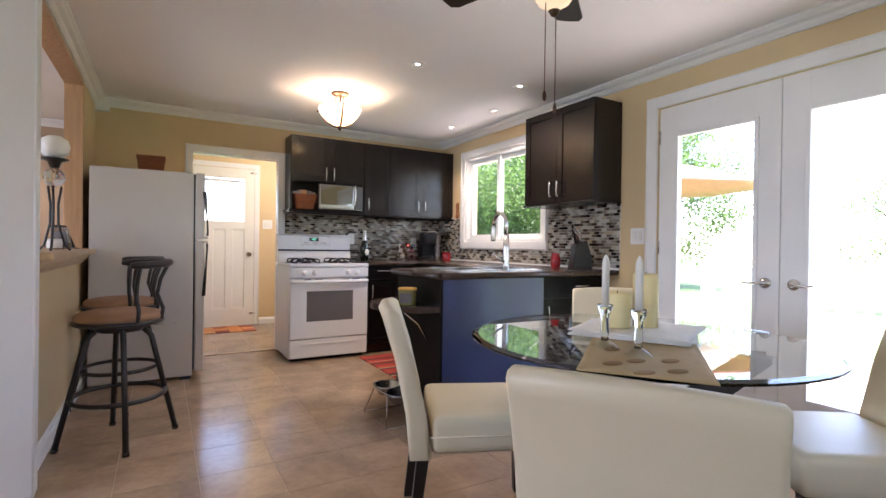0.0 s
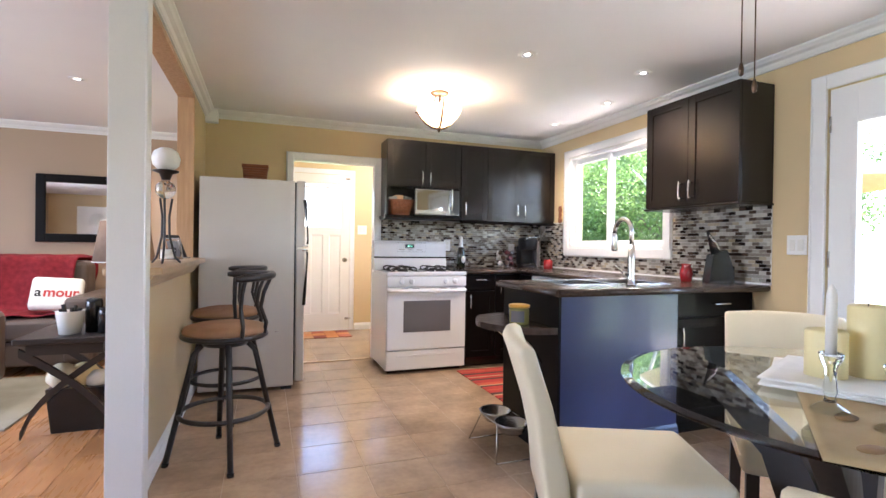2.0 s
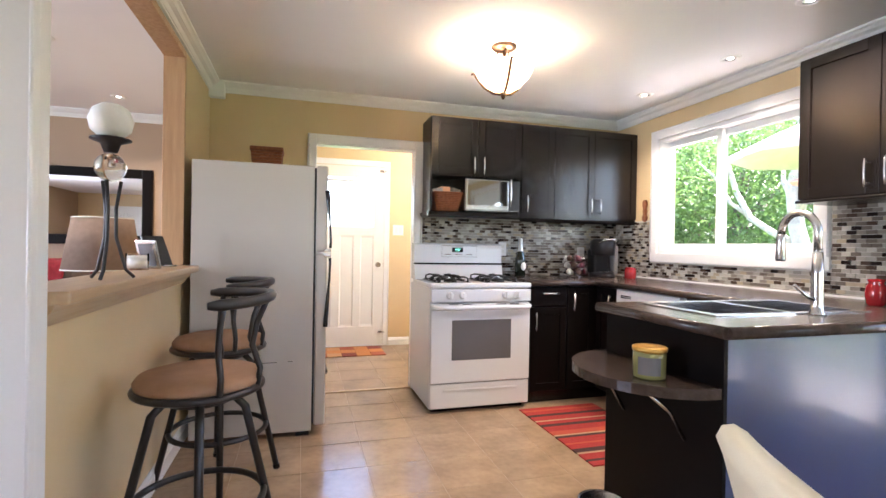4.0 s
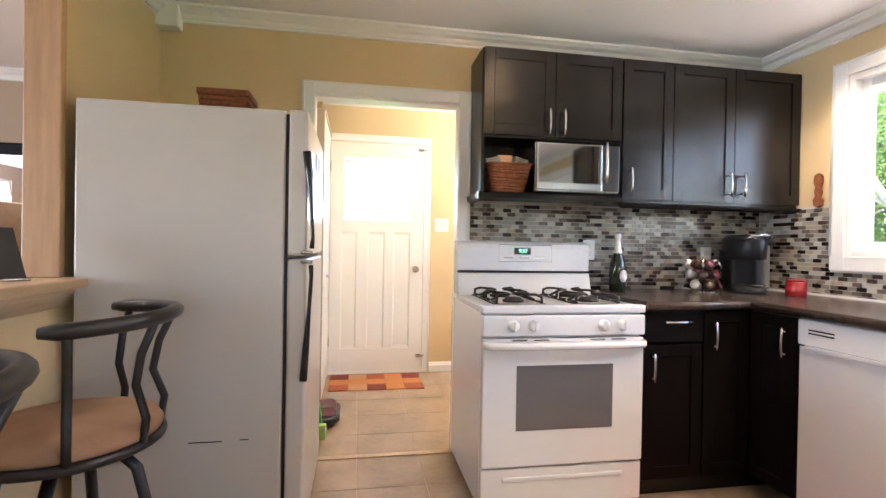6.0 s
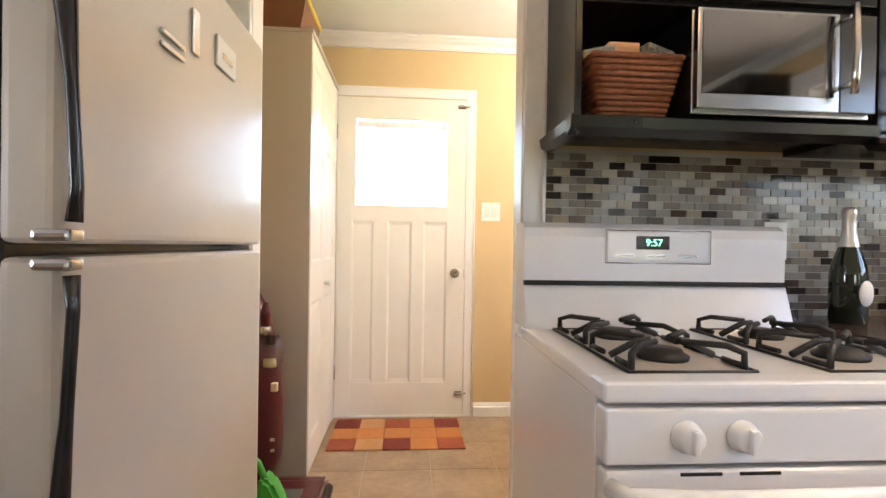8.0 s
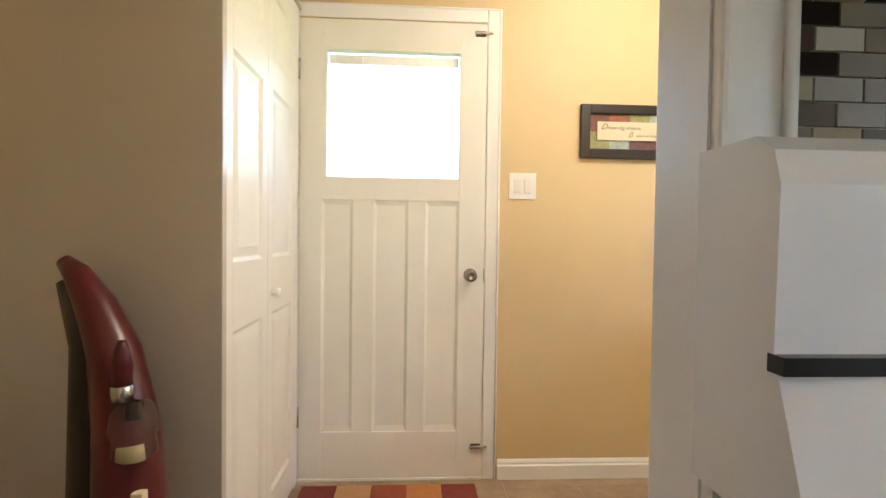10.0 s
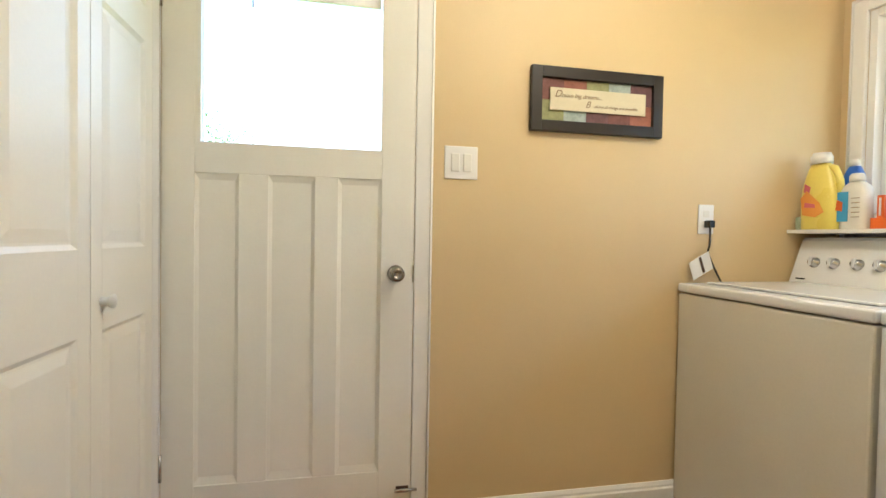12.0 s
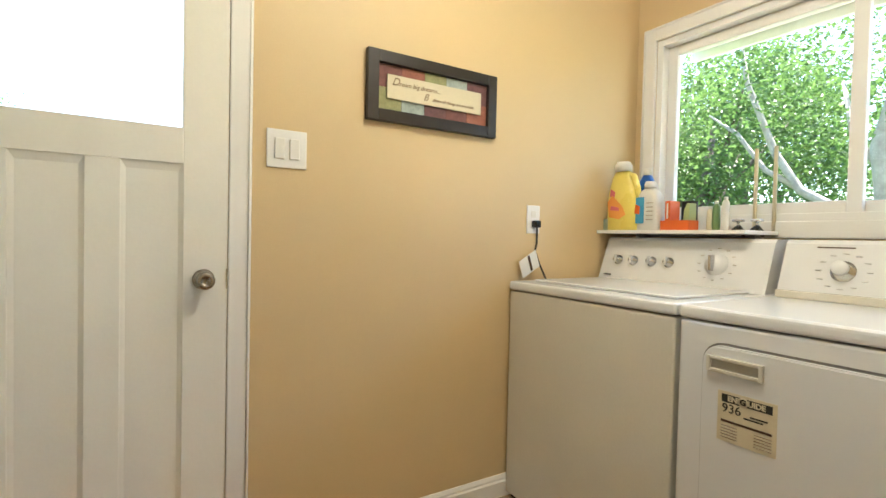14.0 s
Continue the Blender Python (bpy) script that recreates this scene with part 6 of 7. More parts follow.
for j in range(2):
    for i in range(5):
        part("print_square", rbox(fx0 + 0.042 + sw * i, YL - 0.012, fz0 + 0.042 + 0.08 * j, fx0 + 0.042 + sw * (i + 1) - 0.001, YL - 0.0095, fz0 + 0.042 + 0.08 * (j + 1) - 0.001), stone[(i + (0 if j else 2)) % 5], pf)
card = part("motto_card", rbox(fx0 + 0.075, YL - 0.021, fz0 + 0.082, fx1 - 0.075, YL - 0.016, fz1 - 0.078, 0.001), M_CREAM, pf)
M_SCRIPT = mat("sepia_ink", (0.27, 0.18, 0.11), None, 0.7)
words("D", 0.038, M_SCRIPT, pose(fx0 + 0.105, YL - 0.0225, 1.622, 90), "motto_initial", card, shear=0.4)
words("ream big dreams...", 0.023, M_SCRIPT, pose(fx0 + 0.205, YL - 0.0225, 1.618, 90), "motto_line", card, shear=0.25)
words("B", 0.036, M_SCRIPT, pose(fx0 + 0.228, YL - 0.0225, 1.588, 90), "motto_initial", card, shear=0.4)
words("elieve all things are possible.", 0.0165, M_SCRIPT, pose(fx0 + 0.350, YL - 0.0225, 1.584, 90), "motto_line", card, shear=0.25)

# closet with bifold doors
cs = thing("closet", (0.29, 7.28, 0), "tall white closet with panelled bifold doors", "closet")
# Side and top take the darker fridge colour to paint in the closet's shade.
part("side_panel", rbox(XP1 + 0.002, 6.845, 0, 0.66, 6.875, 2.10, 0.003), M_FRIDGE, cs, "plain closet side, its shade painted as darker beige")
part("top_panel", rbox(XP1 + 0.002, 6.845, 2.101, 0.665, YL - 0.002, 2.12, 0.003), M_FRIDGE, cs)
for y0, y1 in ((6.878, 7.255), (7.258, 7.635)):
    d = part("bifold_leaf", rbox(0.628, y0, 0.015, 0.644, y1, 2.095), M_DOOR, cs)
    sunk = ((0.16, 0.83), (1.03, 1.64), (1.74, 1.99))
    a, b = y0 + 0.055, y1 - 0.055
    for q in ((y0, 0.015, a, 2.095), (b, 0.015, y1, 2.095)):
        part("stile", rbox(0.6441, q[0], q[1], 0.655, q[2], q[3], 0.001), M_DOOR, d)
    for z0, z1 in ((0.015, 0.16), (0.83, 1.03), (1.64, 1.74), (1.99, 2.095)):
        part("rail", rbox(0.6441, a, z0, 0.655, b, z1), M_DOOR, d)
    for z0, z1 in sunk:
        bm = bmesh.new()
        def ring(x, g):
            return [bm.verts.new((x, a + g + q[0] * (b - a - 2 * g), z0 + g + q[1] * (z1 - z0 - 2 * g))) for q in ((0, 0), (1, 0), (1, 1), (0, 1))]
        rings = [ring(0.6549, 0.0), ring(0.6465, 0.012), ring(0.6465, 0.018), ring(0.6525, 0.045)]
        for u, v in zip(rings, rings[1:]):
            for q in range(4):
                bm.faces.new((u[q], u[(q + 1) % 4], v[(q + 1) % 4], v[q]))
        bm.faces.new(rings[-1])
        part("raised_panel", bm, M_DOOR, d)
part("knob", rlathe([(0, 0), (0.012, 0), (0.01, 0.012), (0.016, 0.02), (0.018, 0.028), (0, 0.032)], n=16, m=pose(0.655, 7.31, 0.90, 0, 90)), M_TRIM, cs)
part("end_stile", rbox(0.62, 7.638, 0, 0.655, YL - 0.02, 2.10, 0.002), M_TRIM, cs)
bn = thing("storage_bin", (0.4, 7.1, 2.12), "translucent brown storage bin with yellow lid on the closet", "storage bin")
part("bin", rprism([(0.14, 2.121), (0.58, 2.121), (0.61, 2.30), (0.11, 2.30)], 1, 6.93, 7.30), mat("brown_bin", (0.22, 0.09, 0.04), None, 0.25), bn)
part("lid", rbox(0.10, 6.92, 2.30, 0.62, 7.31, 2.325, 0.008), M_YELLOW, bn)
solid("flat_case", rbox(0.05, 6.86, 2.1205, 0.12, 7.25, 2.165, 0.006), M_DARK, "flat black case on the closet", "case")

# vacuum cleaner and green cleaner
vc = thing("vacuum_cleaner", (0.50, 6.66, 0), "maroon upright vacuum cleaner with black back and clear attachments", "vacuum cleaner")
head = rprism([(6.40, 0.012), (6.74, 0.012), (6.74, 0.085), (6.66, 0.11), (6.50, 0.10), (6.42, 0.07)], 0, 0.47, 0.78)
bmesh.ops.bevel(head, geom=head.edges[:], offset=0.014, segments=2, affect="EDGES")
vh = part("floor_head", head, M_MAROON, vc)
part("front_bumper", rtube([(0.475, 6.70, 0.045), (0.475, 6.45, 0.045), (0.51, 6.405, 0.045), (0.74, 6.405, 0.045), (0.782, 6.45, 0.045), (0.782, 6.70, 0.045)], 0.024, 10), M_DARK, vh, "black rounded bumper")
part("window", rbox(0.56, 6.50, 0.098, 0.70, 6.58, 0.108, 0.003), M_GREYGLASS, vh)
shell = rtube([(0.50, 6.66, 0.10), (0.515, 6.66, 0.22), (0.52, 6.67, 0.45), (0.50, 6.69, 0.66), (0.455, 6.72, 0.82), (0.40, 6.74, 0.93), (0.345, 6.755, 1.01), (0.31, 6.76, 1.04)], [0.055, 0.075, 0.078, 0.07, 0.058, 0.045, 0.03, 0.018], 18)
vb = part("body_shell", shell, M_MAROON, vc, "glossy maroon shell")
part("back_spine", rtube([(0.42, 6.70, 0.08), (0.43, 6.71, 0.30), (0.425, 6.72, 0.60), (0.39, 6.745, 0.84), (0.32, 6.765, 0.99)], [0.06, 0.075, 0.07, 0.05, 0.028], 14), M_DARK, vc, "matt black back")
part("badge", rbox(0.555, 6.605, 0.50, 0.582, 6.63, 0.535, 0.004), M_CREAM, vb)
for k in range(2):
    part("print_mark", rbox(0.555, 6.60, 0.25 + 0.045 * k, 0.575, 6.606, 0.262 + 0.045 * k, 0.002), M_CREAM, vb)
part("tool_nozzle", rlathe([(0, 0), (0.02, 0), (0.022, 0.05), (0.014, 0.085), (0.008, 0.10), (0, 0.10)], 0.525, 6.63, 0.77, 16), M_MAROON, vc)
part("tool_collar", rlathe([(0, 0), (0.023, 0), (0.023, 0.035), (0, 0.035)], 0.525, 6.63, 0.735, 16), M_STEEL, vc)
cup = part("clear_cup", rlathe([(0, 0), (0.035, 0), (0.05, 0.015), (0.046, 0.05), (0.054, 0.07), (0.046, 0.11), (0.03, 0.13), (0, 0.13)], 0.545, 6.64, 0.60, 20), M_GLASS, vc, "clear plastic attachment holder")
part("filter", rlathe([(0, 0), (0.013, 0), (0.015, 0.025), (0.01, 0.04), (0, 0.04)], 0.545, 6.64, 0.69, 14), M_BRONZE, cup)
part("brush", rlathe([(0, 0), (0.024, 0), (0.02, 0.03), (0, 0.03)], 0.54, 6.635, 0.608, 14), M_WAX, cup)
gc = thing("green_floor_cleaner", (0.67, 6.31, 0), "bright green plastic floor cleaner standing on the tile", "floor cleaner")
gb = rprism([(0.60, 0.0), (0.70, 0.0), (0.705, 0.10), (0.69, 0.20), (0.65, 0.28), (0.61, 0.30), (0.59, 0.20)], 1, 6.27, 6.36)
bmesh.ops.bevel(gb, geom=gb.edges[:], offset=0.014, segments=3, affect="EDGES")
part("body", gb, M_GREEN, gc)
part("front_tray", rbox(0.655, 6.235, 0.0, 0.735, 6.275, 0.09, 0.012, 3), mat("lime_plastic", (0.30, 0.55, 0.10), (0.45, 0.62, 0.25), 0.3, scale=40), gc, "pale lime front tray")
part("grip", rtube([(0.63, 6.30, 0.27), (0.60, 6.30, 0.34), (0.57, 6.31, 0.36)], 0.012, 8), M_GREEN, gc)

# pass-through sill things
sc = thing("candle_sculpture", (-0.06, 3.99, 1.03), "steel candle stand with glass ball and round white candle", "candle holder")
Zs = 1.0302
for k in range(3):
    a = radians(30 + 120 * k)
    c, d = math.cos(a), math.sin(a)
    part("leg", rtube([(-0.06 + r * c, 3.99 + r * d, Zs + z) for r, z in ((0.075, 0.004), (0.05, 0.03), (0.02, 0.14), (0.018, 0.24), (0.032, 0.335))], 0.006, 8), M_METAL, sc)
bm = bmesh.new()
bmesh.ops.create_uvsphere(bm, u_segments=24, v_segments=14, radius=0.048, matrix=Matrix.Translation((-0.06, 3.99, Zs + 0.38)))
for f in bm.faces:
    f.smooth = True
part("glass_ball", bm, M_GLASS, sc)
part("plate", rlathe([(0, 0.43), (0.02, 0.43), (0.03, 0.46), (0.062, 0.472), (0.06, 0.478), (0, 0.47)], -0.06, 3.99, Zs, 24), M_METAL, sc)
part("round_candle", rlathe([(0, 0.478), (0.035, 0.482), (0.06, 0.505), (0.067, 0.54), (0.055, 0.575), (0.03, 0.592), (0, 0.596)], -0.06, 3.99, Zs, 24), M_WAXW, sc)
pb = thing("photo_frame", (-0.12, 4.72, 1.03), "small silver photo frame leaning on the oak sill", "photo frame")
bm = rbox(-0.05, -0.006, 0, 0.05, 0.006, 0.14, 0.003)
bmesh.ops.transform(bm, matrix=pose(-0.12, 4.70, Zs + 0.002, 18, 0, -20), verts=bm.verts)
part("frame", bm, M_CHROME, pb)
bm = rbox(-0.036, -0.0075, 0.016, 0.036, -0.0062, 0.124)
bmesh.ops.transform(bm, matrix=pose(-0.12, 4.70, Zs + 0.002, 18, 0, -20), verts=bm.verts)
part("photo", bm, M_GREYGLASS, pb)
gj = thing("glass_votive", (-0.15, 4.58, 1.03), "clear glass votive with white wax on the sill", "candle")
part("glass", rlathe([(0, 0), (0.045, 0), (0.047, 0.004), (0.047, 0.075), (0.044, 0.075), (0.043, 0.008), (0, 0.006)], -0.15, 4.60, Zs, 28), M_PANE, gj)
part("wax", rlathe([(0, 0.0065), (0.0425, 0.0085), (0.0425, 0.058), (0, 0.056)], -0.15, 4.60, Zs, 24), M_WAXW, gj)
eb = thing("tablet_on_easel", (-0.13, 4.95, 1.03), "dark digital photo frame on a small easel", "photo frame")
bm = rbox(-0.07, -0.006, 0, 0.07, 0.006, 0.17, 0.003)
bmesh.ops.transform(bm, matrix=pose(-0.13, 4.93, Zs + 0.004, -24, 0, 60), verts=bm.verts)
part("screen", bm, M_DARK, eb)
part("easel_foot", rtube([(-0.19, 4.90, Zs + 0.004), (-0.07, 4.97, Zs + 0.004)], 0.005, 6), M_CHROME, eb)

# living room
mr = thing("wall_mirror", (-1.25, 7.18, 1.5), "wide mirror in dark wooden frame on tan wall", "mirror")
mx0, mx1, mz0, mz1 = -1.75, -0.76, 1.13, 1.82
for bx in ((mx0, mz0, mx0 + 0.085, mz1), (mx1 - 0.085, mz0, mx1, mz1), (mx0 + 0.085, mz0, mx1 - 0.085, mz0 + 0.085), (mx0 + 0.085, mz1 - 0.085, mx1 - 0.085, mz1)):
    part("frame_bar", rbox(bx[0], 7.135, bx[1], bx[2], 7.179, bx[3], 0.01), M_BASE, mr)
part("mirror_glass", rbox(mx0 + 0.08, 7.15, mz0 + 0.08, mx1 - 0.08, 7.16, mz1 - 0.08, 0.004), M_MIRROR, mr)
so = thing("sofa", (-2.1, 6.6, 0), "grey-brown leather sofa against the tan wall", "sofa")
part("base", rbox(-3.3, 6.15, 0.08, -0.95, 7.14, 0.30, 0.03, 3), M_SOFA, so)
for k in range(3):
    x = -3.05 + 0.62 * k
    part("seat_cushion", rbox(x, 6.12, 0.30, x + 0.61, 6.85, 0.47, 0.05, 4), M_SOFA, so)
    part("back_cushion", rbox(x, 6.78, 0.46, x + 0.61, 7.08, 0.95, 0.08, 4), M_SOFA, so)
for x in (-3.3, -1.19):
    part("arm", rbox(x, 6.12, 0.08, x + 0.24, 7.12, 0.66, 0.07, 4), M_SOFA, so)
for x in (-3.2, -1.05):
    part("foot", rbox(x - 0.04, 6.18, 0, x + 0.04, 6.26, 0.08), M_LEG, so)
bm = bmesh.new()
grid = bmesh.ops.create_grid(bm, x_segments=30, y_segments=40, size=0.5)["verts"]
for v in grid:
    u, w = v.co.x, v.co.y + 0.5
    s = w * 1.55
    x = -1.62 + 0.75 * u + 0.05 * math.sin(5 * s)
    if s < 0.45:
        y, z = 7.10, 0.65 + s * 0.75
    elif s < 0.75:
        y, z = 7.10 - (s - 0.45), 0.985
    elif s < 1.2:
        y, z = 6.765 - 0.05 * (s - 0.75), 0.985 - (s - 0.75) * 1.1
    else:
        y, z = 6.74 - (s - 1.2) * 1.4, 0.49
    v.co = (x, y - 0.012 + 0.012 * math.sin(14 * u + 3 * s), z + 0.012 * math.sin(17 * u + 5 * s))
ret = bmesh.ops.extrude_face_region(bm, geom=bm.faces[:])
for v in ret["geom"]:
    if isinstance(v, bmesh.types.BMVert):
        v.co.z += 0.012
        v.co.y -= 0.012
for f in bm.faces:
    f.smooth = True
solid("red_throw", bm, M_REDTH, "fluffy dark red throw over the sofa back", "blanket")
pl = thing("throw_pillow", (-1.33, 6.45, 0.47), "white throw pillow lettered in red on the sofa", "pillow")
bm = bmesh.new()
box(bm, -0.19, -0.05, -0.15, 0.19, 0.05, 0.15, 0.045, 4)
bmesh.ops.transform(bm, matrix=pose(-1.32, 6.42, 0.66, -22, 4, 8), verts=bm.verts)
for f in bm.faces:
    f.smooth = True
part("cover", bm, M_LINEN, pl)
words("a", 0.115, M_INK, pose(-1.32, 6.42, 0.66, -22, 4, 8) @ pose(-0.128, -0.0515, 0.0, 90), "lettering", pl, 0.002)
words("mour", 0.115, M_REDINK, pose(-1.32, 6.42, 0.66, -22, 4, 8) @ pose(0.035, -0.0515, 0.0, 90), "lettering", pl, 0.003)
ac = thing("armchair", (-1.95, 5.3, 0), "brown leather armchair beside the rug", "armchair")
part("base", rbox(-2.35, 4.95, 0.08, -1.45, 5.75, 0.42, 0.05, 4), M_SOFA, ac)
part("arm", rbox(-1.62, 4.92, 0.08, -1.40, 5.75, 0.62, 0.08, 4), M_SOFA, ac)
part("arm", rbox(-2.40, 4.92, 0.08, -2.18, 5.75, 0.62, 0.08, 4), M_SOFA, ac)
part("backrest", rbox(-2.35, 4.85, 0.3, -1.45, 5.08, 0.92, 0.09, 4), M_SOFA, ac)
for x in (-1.5, -2.3):
    part("foot", rbox(x - 0.04, 5.62, 0, x + 0.04, 5.70, 0.08), M_LEG, ac)
et = thing("end_table", (-0.64, 4.75, 0), "dark wood end table with crossed curved legs", "table")
part("tabletop", rbox(-0.88, 4.46, 0.555, -0.40, 5.02, 0.59, 0.008), M_LEG, et)
part("apron", rbox(-0.83, 4.50, 0.49, -0.46, 4.98, 0.554), M_LEG, et)
for y in (4.54, 4.94):
    for sx in (1, -1):
        bm = bmesh.new()
        n = 10
        pts = [(-0.64 + sx * (-0.23 + 0.46 * k / n), 0.015 + 0.48 * (k / n) ** 0.62) for k in range(n + 1)]
        prism(bm, [(x, z - 0.015) for x, z in pts] + [(x, z + 0.032) for x, z in reversed(pts)], 1, y + 0.012 * sx - 0.011, y + 0.012 * sx + 0.011)
        part("curved_leg", bm, M_LEG, et)
wp = thing("white_planter", (-0.66, 4.62, 0.59), "white pot holding dark pens on the end table", "pot")
part("pot", rlathe([(0, 0), (0.055, 0), (0.072, 0.13), (0.075, 0.135), (0.068, 0.135), (0.052, 0.02), (0, 0.02)], -0.66, 4.62, 0.5905, 24), M_PAPER, wp)
for k in range(5):
    a = 1.3 * k
    part("pen", rtube([(-0.66 + 0.02 * math.cos(a), 4.62 + 0.02 * math.sin(a), 0.62), (-0.66 + 0.05 * math.cos(a), 4.62 + 0.05 * math.sin(a), 0.74 + 0.01 * (k % 3))], 0.012, 8), M_DARK, wp)
for x, y, h in ((-0.55, 4.66, 0.20), (-0.47, 4.60, 0.15), (-0.44, 4.72, 0.24)):
    solid("dark_canister", rlathe([(0, 0), (0.045, 0), (0.045, h - 0.02), (0.04, h), (0.02, h + 0.005), (0, h + 0.005)], x, y, 0.5905, 20), M_DARK, "matt black cylindrical canister on the end table", "canister", "canisters on the end table")
tk = thing("toy_basket", (-0.62, 4.76, 0), "black basket with plush toys under the table", "basket")
part("basket", rprism([(-0.75, 0.0), (-0.47, 0.0), (-0.44, 0.26), (-0.78, 0.26)], 1, 4.62, 4.90), M_DARK, tk)
for x, y, z, r, m in ((-0.80, 4.55, 0.335, 0.075, M_CREAM), (-0.62, 4.74, 0.31, 0.08, M_WAX), (-0.54, 4.70, 0.29, 0.06, M_PAPER)):
    bm = bmesh.new()
    bmesh.ops.create_icosphere(bm, subdivisions=3, radius=r)
    for v in bm.verts:
        v.co *= 1 + 0.10 * noise.noise(v.co * 30)
        v.co += Vector((x + (0.09 if x < -0.7 else 0), y + (0.1 if x < -0.7 else 0), z))
    for f in bm.faces:
        f.smooth = True
    part("plush_toy", bm, m, tk)
solid("living_rug", rbox(-3.2, 4.75, -0.002, -1.02, 6.1, 0.014, 0.005), M_RUGL, "grey-green living room area rug", "rug")
M_LSHADE = mat("taupe_shade_fabric", (0.22, 0.145, 0.105), (0.18, 0.12, 0.085), 0.9, scale=30, bump=0.4, fine=300)
fl = thing("floor_lamp", (-0.59, 5.5, 0), "floor lamp with wide taupe fabric shade, unlit", "floor lamp")
part("base", rlathe([(0, 0), (0.14, 0), (0.14, 0.012), (0.05, 0.03), (0.016, 0.045), (0, 0.045)], -0.59, 5.5, 0, 28), M_LEG, fl)
part("pole", rtube([(-0.59, 5.5, 0.04), (-0.59, 5.5, 1.22)], 0.012, 10), M_LEG, fl)
shade = part("shade", rlathe([(0.205, 0.985), (0.208, 0.985), (0.158, 1.30), (0.155, 1.30)], -0.59, 5.5, 0, 36), M_LSHADE, fl, "tapered taupe drum shade")
for z, r in ((0.987, 0.2065), (1.298, 0.1565)):
    part("shade_rim", rtube([(-0.59 + r * math.cos(2 * math.pi * k / 36), 5.5 + r * math.sin(2 * math.pi * k / 36), z) for k in range(36)], 0.004, 6, True), M_LINEN, shade)
part("spider", rtube([(-0.74, 5.5, 1.295), (-0.59, 5.5, 1.22), (-0.44, 5.5, 1.295)], 0.003, 6), M_LEG, fl)
# arched front door on the living room's side
dk = thing("door_4", (-3.6, -1.6, 0), "white front door with small arched window", "door", kind="structure")
part("slab", rbox(-4.05, -1.598, 0.01, -3.15, -1.555, 2.03, 0.003), M_DOOR, dk)
part("arched_pane", rprism([(-3.78, 1.55), (-3.42, 1.55), (-3.42, 1.68)] + arc(-3.6, 1.68, 0.18, 0, 180, 10)[1:], 1, -1.556, -1.55), M_PANE, dk)


# outdoors
solid("ground", rbox(-60, -60, -0.40, 80, 80, -0.36), M_GRASS, "green lawn around the house", "lawn", kind="structure")
# The half beyond the railing is added, unseen, as a sunlight reflector.
dk = thing("deck", (5.0, 4.0, -0.36), "pale grey wooden deck outside the french doors, lengthened unseen to bounce sun", "deck", kind="structure")
part("joist_frame", rbox(3.54, 0.0, -0.36, 6.3, 8.0, -0.14), M_DECK, dk)
for k in range(19):
    part("plank", rbox(3.54 + 0.145 * k, 0.0, -0.139, 3.54 + 0.145 * k + 0.138, 8.0, -0.11, 0.003, 1), M_DECK, dk)
rl = thing("deck_railing", (6.25, 2.2, -0.11), "white painted deck railing with balusters", "railing")
for y in (0.05, 1.5, 2.95, 4.35):
    part("post", rbox(6.2, y - 0.045, -0.11, 6.29, y + 0.045, 0.95, 0.004), M_RAIL, rl)
part("top_rail", rbox(6.19, 0.0, 0.86, 6.30, 4.4, 0.90, 0.004), M_RAIL, rl)
part("bottom_rail", rbox(6.22, 0.0, 0.0, 6.27, 4.4, 0.05, 0.004), M_RAIL, rl)
for k in range(34):
    y = 0.12 + 0.125 * k
    part("baluster", rbox(6.23, y, 0.05, 6.265, y + 0.035, 0.86), M_RAIL, rl)
um = thing("patio_umbrella", (6.9, 5.45, -0.36), "red-brown patio umbrella beside the deck", "umbrella")
part("pole", rtube([(6.9, 5.45, -0.36), (6.9, 5.45, 2.38)], 0.022, 8), M_BARK, um)
part("canopy", rlathe([(0, 2.32), (0.5, 2.18), (1.1, 1.98), (1.3, 1.90), (1.29, 1.88), (1.1, 1.955), (0.5, 2.155), (0, 2.295)], 6.9, 5.45, 0.08, 8), M_CANVASR, um)
gz = thing("patio_umbrella", (6.75, 6.43, -0.36), "beige canvas patio umbrella outside the kitchen window", "umbrella")
part("canopy", rlathe([(0, 2.62), (0.5, 2.42), (1.1, 2.13), (1.1, 2.06), (0.5, 2.38), (0, 2.58)], 6.75, 6.43, 0.28, 8), M_CANVAS, gz)
part("pole", rtube([(6.75, 6.43, -0.36), (6.75, 6.43, 2.88)], 0.022, 8), M_BARK, gz)
# The stretch south of the laundry window is added, unseen, to block sun.
ea = thing("eave", (3.9, 6.5, 2.3), "white panelled eave soffit above the windows, lengthened unseen to block sun", "soffit", kind="structure")
for k in range(23):
    part("soffit_panel", rbox(3.54, -1.76 + 0.42 * k, 2.235, 4.12, -1.76 + 0.42 * k + 0.41, 2.25), M_SOFFIT, ea)
part("fascia", rbox(4.13, -1.76, 2.19, 4.16, 7.9, 2.40), M_SOFFIT, ea)
part("roof_edge", rprism([(3.54, 2.62), (4.18, 2.405), (4.18, 2.42), (3.54, 2.64)], 1, -1.76, 7.9), M_DARK, ea)


